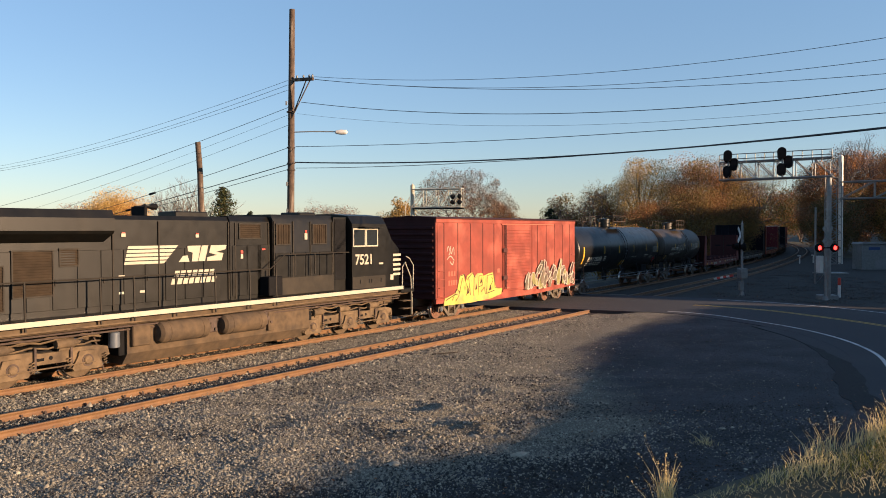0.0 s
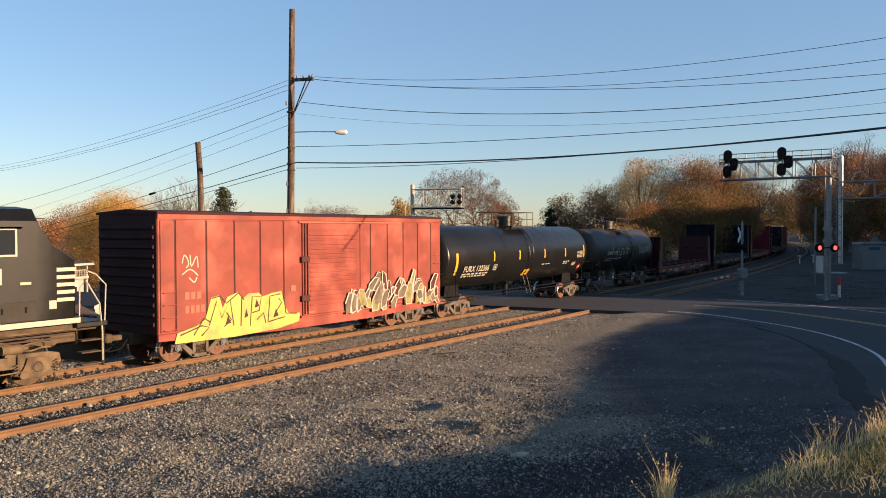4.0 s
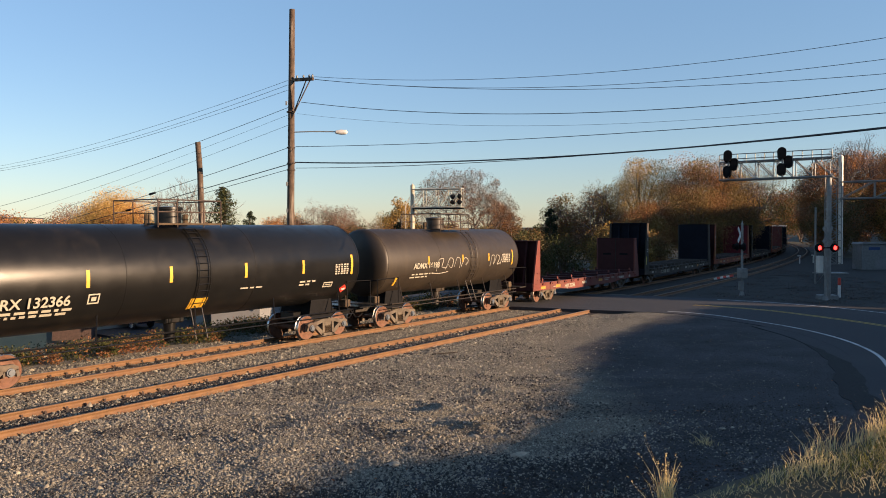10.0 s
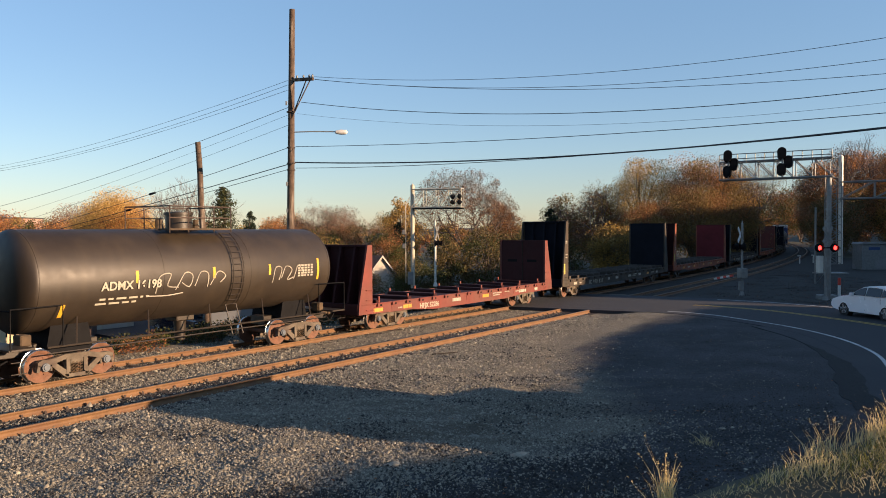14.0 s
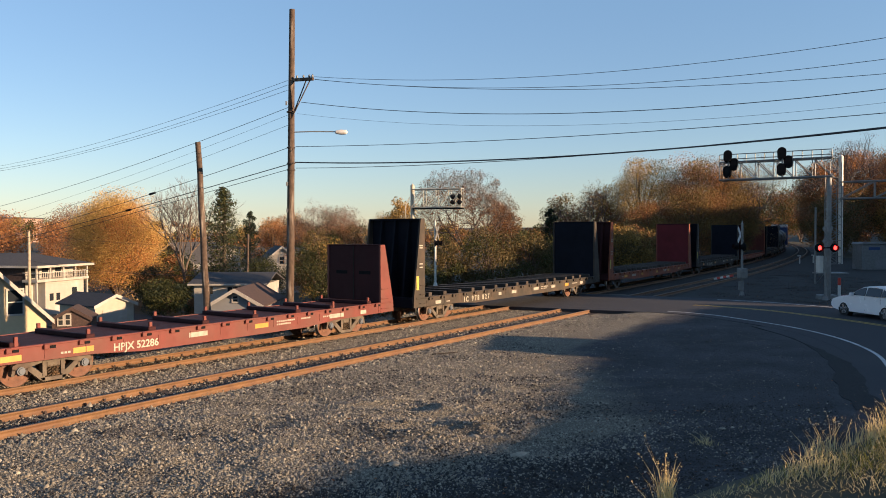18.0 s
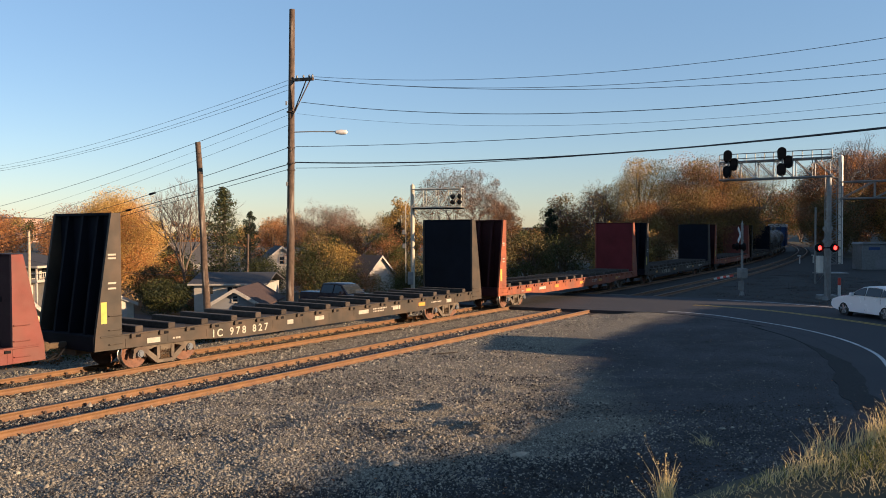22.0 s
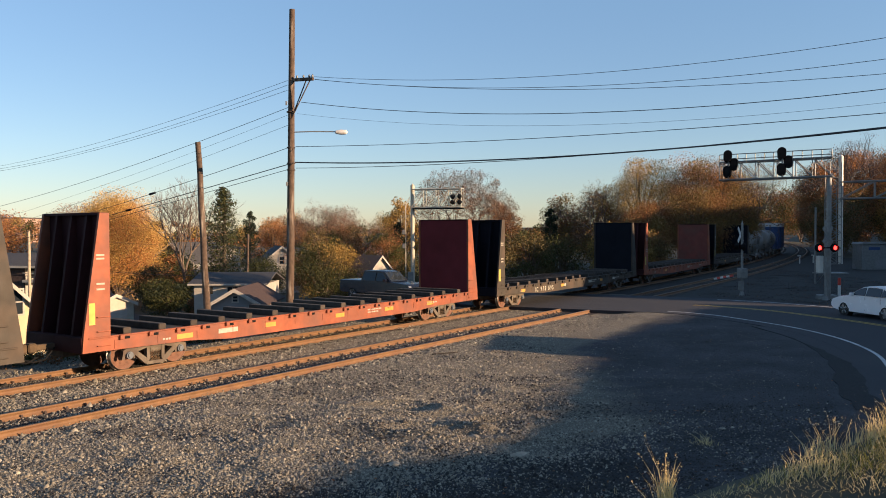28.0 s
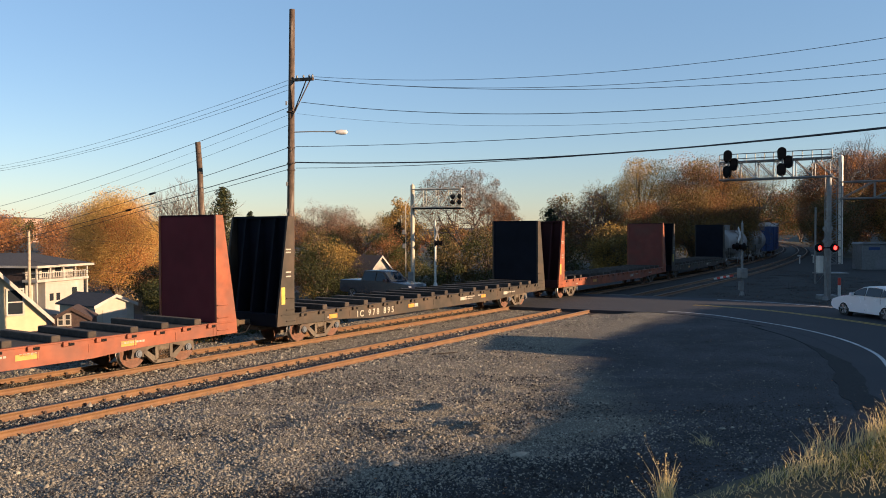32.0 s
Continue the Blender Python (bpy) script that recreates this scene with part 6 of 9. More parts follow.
M_TANKPALE = material("pale_grey_tank", (0.20, 0.19, 0.175), 0.55, spread=0.12, scale=1.6, stain=(0.2, 0.17, 0.14), amount=0.5, stain_scale=0.5, streak=True)
build_tank("tank_car", 211.5, 10.6, 1.42, 2.62, 4.6, M_TANKPALE, "pale grey tank car near the train's end", {
    "dome": 0.2, "rail": 0.7, "ladder": 0.6, "text": ("-", -4, 2.4, 0.3), "patches": [(-1.0, 1.0, -0.3, 0.5, M_TANKGREY, "spill_stain")]})
build_tank("tank_car", 229.0, 10.6, 1.42, 2.62, 4.6, M_TANKPALE, "pale grey tank car near the train's end", {
    "dome": 0.2, "rail": 0.7, "ladder": 0.6, "text": ("-", -4, 2.4, 0.3), "patches": [(-2.0, 0.5, -0.3, 0.5, M_TANKGREY, "spill_stain")]})


def build_blue_car():
    e = rail_car("boxcar", 246.5, 5.6, "blue high boxcar with a white top band", "boxcar")
    part("body", Geo().cbox(-7.6, 7.6, -1.5, 1.5, 1.0, 4.55, 0.03), M_BLUE, e)
    part("top_band", Geo().cbox(-7.62, 7.62, -1.52, 1.52, 4.55, 5.1, 0.02), M_WHITE, e)
    part("roof", Geo().prism([(-1.5, 5.1), (1.5, 5.1), (0, 5.22)], -7.6, 7.6, "yz"), M_GALV, e)
    part("door", Geo().cbox(-1.6, 1.6, -1.56, -1.5, 1.1, 4.5, 0.02), M_BLUE, e)
    for x in np.arange(-7.2, 7.4, 1.2):
        part("side_post", Geo().cbox(x, x + 0.08, -1.54, -1.5, 1.1, 4.5, 0.01), M_BLUE, e)
    part("centre_sill", Geo().cbox(-7.7, 7.7, -0.35, 0.35, 0.62, 1.0, 0.02), M_DUSTY, e)
    for x in (-5.6, 5.6):
        freight_truck(e, x)
    coupler(e, -7.6)


build_blue_car()


# ---------------------------------------------------------------- poles, wires, signals
def wooden_pole(base, top, r0, r1, label, arms=()):
    p = thing("utility_pole", pose(*base), label, "utility pole", "utility poles")
    d = Vector(top) - Vector(base)
    n = 8
    rng = random.Random(int(base[0] * 10))
    pts = [d * (k / n) + Vector((rng.uniform(-0.02, 0.02), rng.uniform(-0.02, 0.02), 0)) for k in range(n + 1)]
    part("shaft", Geo().tube(pts, [r0 + (r1 - r0) * k / n for k in range(n + 1)], 14), M_POLEPALE if "pale" in label else M_POLE, p)
    return p


def build_main_pole():
    p = wooden_pole((-6.98, 36.0, -3.2), (-6.72, 36.0, 14.0), 0.20, 0.125, "tall weathered wooden utility pole with one crossarm")
    arm = part("crossarm", Geo().cbox(-0.05, 1.35, -0.06, 0.06, -0.07, 0.07, 0.015), M_POLE, p, at=pose(0.2, 0, 14.05, 0, 4, -35))
    for x in (0.35, 0.75, 1.1, 1.3):
        part("insulator", Geo().lathe([(0.07, 0.02), (0.1, 0.05), (0.16, 0.045), (0.2, 0.02)], (x, 0, 0), "z", 10), M_GALV, arm)
    part("brace", Geo().tube([(0.2, -0.1, 12.3), (0.95, -0.5, 13.95)], 0.03, 6).tube([(0.2, -0.1, 12.3), (1.15, -0.62, 13.95)], 0.03, 6), M_POLE, p)
    lamp = Geo().tube([(0.22, 0, 11.72), (1.2, -0.05, 11.74), (2.3, -0.1, 11.72)], 0.025, 6)
    part("lamp_arm", lamp, M_GALV, p)
    part("lamp_head", Geo().lathe([(2.15, 0.03), (2.2, 0.08), (2.45, 0.12), (2.65, 0.1), (2.72, 0.03)], (0, -0.1, 11.7), "x", 14), M_WHITE, p, "white street lamp head")
    for z in (10.0, 10.3, 11.0, 12.6):
        part("wire_clamp", Geo().lathe([(z, 0.19), (z + 0.05, 0.19)], (0.16, 0, 0), "z", 12), M_IRON, p)
    for z, a in ((9.3, 0.5), (8.1, 0.3), (12.9, -0.5)):
        part("pole_tag", Geo().cbox(-0.04, 0.04, -0.19, -0.16, z, z + 0.18, 0.005), M_GALV, p)


build_main_pole()
wooden_pole((-11.4, 39.0, -3.6), (-11.92, 39.0, 8.42), 0.19, 0.13, "leaning weathered wooden utility pole")
wooden_pole((-36.3, 70.0, -4.1), (-36.3, 70.0, 4.2), 0.15, 0.11, "pale wooden utility pole beside the houses")
wooden_pole((-18.5, 75.0, -4.1), (-18.3, 75.0, 3.8), 0.14, 0.10, "slim wooden utility pole among the houses")
wooden_pole((-33.5, 120.0, -4.1), (-33.5, 120.0, 5.0), 0.16, 0.12, "distant wooden utility pole")

# each wire: start, sag in the middle, end, thickness
EAST = (15.9, 22.0)
WIRES = [((-5.9, 35.4, 10.9), 0.76, (*EAST, 9.94), 0.009),
         ((-5.7, 35.3, 10.76), 0.79, (*EAST, 9.26), 0.009),
         ((-5.6, 35.2, 10.72), 0.60, (*EAST, 8.67), 0.009),
         ((-6.3, 35.8, 9.83), 0.82, (*EAST, 8.40), 0.013),
         ((-6.5, 35.8, 9.32), 0.80, (*EAST, 8.00), 0.005),
         ((-6.6, 35.9, 7.86), 0.26, (*EAST, 7.59), 0.012),
         ((-6.6, 35.8, 7.15), 0.46, (*EAST, 7.28), 0.027),
         ((-6.6, 35.9, 6.9), 0.37, (*EAST, 7.31), 0.012)]
WEST = (-49.0, 75.0)
WIRES += [((-6.95, 36.0, 10.83), 0.90, (*WEST, 9.41), 0.009),
         ((-6.95, 36.0, 10.63), 1.10, (*WEST, 9.50), 0.009),
         ((-6.95, 36.0, 10.4), 0.92, (*WEST, 9.09), 0.009),
         ((-6.95, 36.0, 9.62), 0.68, (*WEST, 4.99), 0.012),
         ((-6.95, 36.0, 9.29), 0.53, (*WEST, 3.43), 0.006),
         ((-6.95, 36.0, 8.83), 0.40, (*WEST, 2.40), 0.008),
         ((-6.95, 36.0, 7.82), 0.42, (*WEST, 1.75), 0.014),
         ((-6.95, 36.0, 7.08), 0.18, (*WEST, 1.13), 0.020),
         ((-6.95, 36.0, 6.85), 0.07, (*WEST, 0.51), 0.013),
          ((-36.3, 70.0, 3.9), 0.3, (-18.3, 75.0, 2.6), 0.012), ((-36.3, 70.0, 1.6), 0.3, (-11.4, 39.0, 1.9), 0.010), ((-60.0, 80.0, 0.2), 0.6, (-8.0, 66.0, 1.5), 0.010)]


def build_wires():
    for a, sag, b, r in WIRES:
        a, b = Vector(a), Vector(b)
        pts = []
        for k in range(29):
            t = k / 28
            p = a.lerp(b, t)
            p.z -= sag * 4 * t * (1 - t)
            pts.append(p)
        ob = new("overhead_wire", mesh_of("overhead_wire", Geo().tube(pts, r, 5), M_WIRE))
        tagged(ob, "dark overhead wire strung from the utility pole", "wire", "overhead wires")
    for t, w in ((0.11, 15), (0.135, 16)):
        a, sag, b, r = WIRES[w - 1]
        a, b = Vector(a), Vector(b)
        p = a.lerp(b, t * 2)
        p.z -= sag * 8 * t * (1 - 2 * t)
        ob = new("splice_case", mesh_of("splice_case", Geo().cyl(p - (b - a).normalized() * 0.3, p + (b - a).normalized() * 0.3, 0.06, n=10), M_SIGNALBLACK))
        tagged(ob, "black splice case hung on an overhead wire", "splice case")


build_wires()


def truss(parent, a, b, height, width, mat, bays, r=0.045, name="arm"):
    """A boxed truss arm from a to b, its lower chords on the line a-b."""
    a, b = Vector(a), Vector(b)
    d = (b - a)
    side = Vector((-d.y, d.x, 0)).normalized() * width / 2
    up = Vector((0, 0, height))
    for sg in (-1, 1):
        for u in (Vector(), up):
            part("chord", Geo().cyl(a + side * sg + u, b + side * sg + u, r, n=6), mat, parent)
        for k in range(bays):
            p, q = a + d * (k / bays), a + d * ((k + 1) / bays)
            part("brace", Geo().cyl(p + side * sg, q + side * sg + up if k % 2 == 0 else q + side * sg + up, r * 0.6, n=5), mat, parent)
            part("upright", Geo().cyl(q + side * sg, q + side * sg + up, r * 0.6, n=5), mat, parent)
    for k in range(bays + 1):
        p = a + d * (k / bays)
        part("cross_tie", Geo().cyl(p + side, p - side, r * 0.5, n=5).cyl(p + side + up, p - side + up, r * 0.5, n=5), mat, parent)


def signal_head(parent, x, y, z, face):
    """Three round black lamp heads with their targets, on a bracket."""
    head = part("signal_head", Geo().cyl((x, y, z - 0.9), (x, y, z + 0.6), 0.06, n=8), M_GALV, parent, "black three-lamp signal head")
    f = Vector(face)
    for dx, dz in ((-0.04, 0.52), (0.36, 0.02), (-0.06, -0.45)):
        c = Vector((x + dx, y, z + dz))
        g = Geo()
        n = 20
        ring = [(0.25 * math.cos(a), 0.25 * math.sin(a) + (0.16 if math.sin(a) > -1e-6 else -0.10)) for a in np.linspace(0, math.tau, n, endpoint=False)]
        g.prism(ring, -0.06, 0.02)
        hood = [(0.20 * math.cos(a), 0.20 * math.sin(a) + (0.14 if math.sin(a) > -1e-6 else -0.08)) for a in np.linspace(0, math.tau, n, endpoint=False)]
        g.prism(hood, 0.02, 0.30)
        ob = part("lamp_target", g, M_SIGNALBLACK, head)
        ob.matrix_basis = Matrix.Translation(c) @ f.to_track_quat("Y", "Z").to_matrix().to_4x4() @ Matrix.Diagonal((1.05, 1, 1.05, 1))


def build_gantry():
    bx, by = 23.0, 47.7
    g = thing("signal_bridge", pose(bx, by, -0.2), "galvanised cantilever signal structure with black lamp heads", "railway signal")
    dx, dy = -math.cos(HEAD), math.sin(HEAD)          # towards the tracks
    for px, py in ((0.05, -0.1), (0.75, -0.1), (0.05, 0.5), (0.75, 0.5)):
        part("tower_leg", Geo().cyl((px, py, 2.2), (px, py, 8.3), 0.03, n=8), M_GALV, g)
    for k in range(13):
        z = 2.2 + k * 0.47
        for py in (-0.1, 0.5):
            x0, x1 = (0.05, 0.75) if k % 2 else (0.75, 0.05)
            part("lattice", Geo().cyl((x0, py, z), (x1, py, z + 0.47), 0.02, n=5), M_GALV, g)
        part("lattice_ring", Geo().cyl((0.05, -0.1, z), (0.75, -0.1, z), 0.018, n=5).cyl((0.05, 0.5, z), (0.75, 0.5, z), 0.018, n=5), M_GALV, g)
    part("foot_platform", Geo().cbox(-0.65, 1.0, -0.5, 0.6, 1.62, 1.70, 0.01), M_GALV, g)
    part("base_plinth", Geo().cbox(-0.45, 0.6, -0.2, 0.6, 0.0, 0.35, 0.05), M_GALV, g)
    part("tall_mast", Geo().cyl((0.95, 0.4, 2.2), (0.95, 0.4, 8.65), 0.13, n=14), M_SILVER, g, "bright silver-white mast")
    part("mast_cap", Geo().lathe([(8.65, 0.12), (8.7, 0.09), (8.75, 0.02)], (0.95, 0.4, 0), "z", 14), M_SILVER, g)
    part("front_column", Geo().cyl((-0.12, -0.35, 0.0), (-0.12, -0.35, 7.3), 0.14, n=14), M_GALV, g)
    L = 6.55
    truss(g, (0.4, 0.2, 7.45), (0.4 + dx * L, 0.2 + dy * L, 7.45), 1.12, 0.9, M_GALV, 6, 0.055)
    # walkway railing on the arm
    for k in range(13):
        p = Vector((0.2 + dx * L * k / 12, dy * L * k / 12, 8.45))
        part("rail_post", Geo().cyl(p, p + Vector((0, 0, 0.62)), 0.03, n=5), M_GALV, g)
    for h in (0.32, 0.62):
        part("railing", Geo().cyl((0.2, 0, 8.45 + h), (0.2 + dx * L, dy * L, 8.45 + h), 0.03, n=5), M_GALV, g)
    for k in (0.48, 0.97):
        signal_head(g, dx * L * k + 0.35, dy * L * k - 0.6, 8.36, (-0.35, -0.9, 0))
    truss(g, (0.9, 0.3, 6.1), (0.9 - dx * 9, 0.3 - dy * 9, 6.1), 1.0, 0.7, M_GALV, 5, 0.055)
    part("service_ladder", Geo().tube([(-0.25, -0.2, 1.7), (-0.62, 0.2, 1.0), (-0.62, 0.2, 5.6)], 0.03, 5).tube([(-0.55, 0.5, 1.0), (-0.55, 0.5, 5.6)], 0.03, 5), M_GALV, g)
    part("relay_box", Geo().cbox(-0.62, -0.38, -0.3, 0.2, 1.7, 2.7, 0.03), M_SILVER, g)
    return g


build_gantry()


def crossbuck(parent, x, y, z, turn, m, label):
    for a in (45, -45):
        part("crossbuck_blade", Geo().cbox(-0.62, 0.62, -0.012, 0.012, -0.11, 0.11, 0.005), m, parent, label, pose(x, y, z, 0, 0, turn) @ Matrix.Rotation(radians(a), 4, "Y"))


def crossing_signal(m, label, gate, lit, arm_dir=(-1, 0, 0), buck_turn=0.0, pole_mat=M_GALV):
    c = thing("crossing_signal", m, label, "crossing signal", "crossing signals")
    part("mast", Geo().cyl((0, 0, 0), (0, 0, 4.55), 0.075, n=12).lathe([(0, 0.16), (0.2, 0.13), (0.28, 0.09)], (0, 0, 0), "z", 12), pole_mat, c)
    part("mast_top", Geo().lathe([(4.55, 0.08), (4.6, 0.05), (4.75, 0.015)], (0, 0, 0), "z", 10), pole_mat, c)
    crossbuck(c, 0.05, -0.13, 3.85, buck_turn, M_WHITE if gate else M_GALV, "white crossbuck blade" if gate else "grey back of a crossbuck blade")
    part("lamp_bar", Geo().cyl((-0.42, -0.05, 3.1), (0.42, -0.05, 3.1), 0.04, n=8), M_SIGNALBLACK, c)
    for dx in (-0.45, 0.45):
        lamp = part("flasher", Geo().lathe([(-0.02, 0.02), (-0.02, 0.25), (-0.06, 0.26), (-0.08, 0.16), (-0.3, 0.17), (-0.3, 0.165), (-0.09, 0.15), (-0.09, 0.02)], (dx, -0.06, 3.1), "y", 18), M_SIGNALBLACK, c)
        if lit:
            part("red_lens", Geo().lathe([(-0.11, 0.13), (-0.125, 0.1), (-0.13, 0.01)], (dx, -0.06, 3.1), "y", 16), M_REDDIM if lit == "dim" else M_REDLAMP, lamp, "glowing red lens")
    if gate:
        part("gate_motor", Geo().cbox(-0.22, 0.28, -0.25, 0.25, 1.1, 1.75, 0.04), M_GALV, c)
        part("counterweight", Geo().cbox(0.2, 0.5, -0.3, -0.22, 1.2, 1.7, 0.02), M_GALV, c)
        d = Vector(arm_dir).normalized()
        for k in range(6):
            p0, p1 = Vector((-0.1, -0.3, 1.32)) + d * (0.25 + k * 0.22), Vector((-0.1, -0.3, 1.32)) + d * (0.25 + (k + 1) * 0.22)
            part("gate_board", Geo().cyl(p0, p1, 0.085, n=4), M_WHITE if k % 2 else M_REDSTRIPE, c)
        part("control_box", Geo().cbox(-0.12, 0.12, -0.2, 0.1, 0.35, 0.9, 0.02), M_GALV, c)
    return c


crossing_signal(pose(18.85, 50.3, -0.1, 0, 0, -84), "galvanised crossing signal with crossbuck and lowered striped gate", True, "dim", (-0.865, -0.611, -0.22), 134)
crossing_signal(pose(22.35, 46.6, -0.1), "galvanised crossing signal with glowing red lamps", False, True, buck_turn=30)
crossing_signal(pose(-0.55, 57.0, 0.1, 0, 0, 75), "white crossing signal mast beyond the tracks", False, False, buck_turn=0, pole_mat=M_SILVER)


def build_far_signal():
    x, y = -2.2, 58.0
    g = thing("signal_bridge", pose(x, y, -0.1), "cream painted cantilever signal mast with truss arm", "railway signal")
    part("mast", Geo().cyl((0, 0, 0), (0, 0, 7.45), 0.15, n=14), M_SIGNALCREAM, g)
    part("mast_cap", Geo().lathe([(7.45, 0.16), (7.5, 0.1), (7.6, 0.02)], (0, 0, 0), "z", 14), M_SIGNALCREAM, g)
    e = (3.6, -1.2)
    truss(g, (0, 0, 5.85), (*e, 5.85), 1.3, 0.6, M_SIGNALCREAM, 4, 0.05)
    part("walkway", Geo().prism([(0, -0.3), (3.7, -1.5), (3.6, -0.9), (0, 0.3)], 5.72, 5.8, "xy"), M_SIGNALBLACK, g)
    for k, (px, py) in enumerate(((2.9, -1.2), (3.4, -1.4))):
        for z in (6.6, 6.2):
            part("signal_lamp", Geo().lathe([(-0.25, 0.08), (-0.1, 0.14), (0.0, 0.18), (0.05, 0.05)], (px, py, z), "y", 14), M_SIGNALBLACK, g)
    lg = Geo()
    for dy in (-0.2, 0.2):
        lg.tube([(-0.5, dy, 0.4), (-0.5, dy, 6.0), (-0.2, dy, 6.6)], 0.025, 5)
    for k in range(20):
        lg.tube([(-0.5, -0.2, 0.6 + k * 0.28), (-0.5, 0.2, 0.6 + k * 0.28)], 0.018, 4)
    part("ladder", lg, M_SIGNALCREAM, g)
    part("relay_box", Geo().cbox(-0.35, 0.05, -0.5, -0.15, 0.3, 1.2, 0.02), M_GALV, g)
    for z in (3.9, 2.9):
        part("side_signal", Geo().cbox(-0.75, -0.5, -0.2, 0.1, z, z + 0.35, 0.03), M_GALV, g)


build_far_signal()


def build_cabinets():
    c = thing("relay_cabinet", pose(45.5, 85.0, 0.0), "pale grey railway equipment cabinet on the bank", "equipment cabinet")
    part("body", Geo().cbox(-1.4, 1.4, -1.0, 1.0, -0.5, 2.5, 0.04), M_GALV, c)
    part("roof", Geo().prism([(-1.5, 2.5), (1.5, 2.5), (1.3, 2.72), (-1.3, 2.72)], -1.1, 1.1), M_GALV, c)
    part("panel_bars", Geo().box(-0.7, 0.5, -1.02, -1.0, 1.9, 2.2), M_BLUE, c)
    for p in ((43.8, 98.0), (46.4, 100.0)):
        m = thing("marker_post", pose(p[0], p[1], -0.1), "short pale marker post beside the track", "marker post", "marker posts")
        part("post", Geo().cyl((0, 0, 0), (0, 0, 0.7), 0.08, n=8), M_SILVER, m)
        part("hood", Geo().tube([(0, 0, 0.7), (0.1, 0, 0.95), (-0.25, 0, 0.95)], 0.09, 8), M_SILVER, m)
    w = thing("gate_post_cover", pose(24.3, 48.9, -0.1), "red and white striped post by the signal tower", "marker post")
    part("post", Geo().cyl((0, 0, 0), (0, 0, 0.75), 0.09, n=10), M_WHITE, w)
    part("red_band", Geo().cyl((0, 0, 0.75), (0, 0, 1.2), 0.092, n=10), M_REDSTRIPE, w)


build_cabinets()


# ---------------------------------------------------------------- vehicles
def vehicle_wheel(parent, x, y, r, w):
    s = 1 if y > 0 else -1
    hub = part("wheel", Geo().lathe([(y - w / 2, r * 0.7), (y - w / 2, r - 0.03), (y - w / 2 + 0.03, r), (y + w / 2 - 0.03, r), (y + w / 2, r - 0.03), (y + w / 2, r * 0.7)], (0, 0, 0), "y", 24), M_TYRE, parent, "black tyre", pose(x, 0, r))
    rim = Geo().lathe([(y + s * w * 0.40, 0.03), (y + s * w * 0.42, r * 0.25), (y + s * w * 0.28, r * 0.4), (y + s * w * 0.3, r * 0.66), (y + s * w * 0.5, r * 0.72)], (0, 0, 0), "y", 20)
    for k in range(5):
        a = k * math.tau / 5
        rim.cyl((0.05 * math.cos(a), y + s * w * 0.42, 0.05 * math.sin(a)), (r * 0.68 * math.cos(a), y + s * w * 0.42, r * 0.68 * math.sin(a)), 0.035, 0.045, 5)
    part("rim", rim, M_RIM, hub, "silver alloy rim")
    return hub


def car_body(profile, width, tuck, zbelt):
    """A body from a side outline, drawn in towards the roof."""
    g = Geo()
    n = len(profile)
    v = []
    for frac in (-1.0, -0.94, 0.94, 1.0):
        for x, z in profile:
            pull = tuck * max(0.0, (z - zbelt)) if z > zbelt else 0.06 * max(0.0, 0.45 - z)
            edge = 0.05 if abs(frac) == 1.0 else 0.0
            v.append((x * (1 - 0.006 * edge), frac * (width / 2 - pull), z - (edge * 0.5 if z > 0.5 else -edge * 0.3)))
    f = []
    for i in range(3):
        for k in range(n):
            f.append((i * n + k, i * n + (k + 1) % n, (i + 1) * n + (k + 1) % n, (i + 1) * n + k))
    f += [tuple(range(n)), tuple(range(3 * n, 4 * n))[::-1]]
    return g.add(v, f)


def glass_band(parent, outline, y, name="side_window", lean=0.0, z0=0.95):
    for s in (-1, 1):
        n = len(outline)
        v = [(x, s * (y - lean * (z - z0)), z) for x, z in outline] + [(x, s * (y - 0.02 - lean * (z - z0)), z) for x, z in outline]
        f = [tuple(range(n)), tuple(range(n, 2 * n))[::-1]] + [(k, (k + 1) % n, n + (k + 1) % n, n + k) for k in range(n)]
        part(name, Geo().add(v, f), M_GLASS, parent)


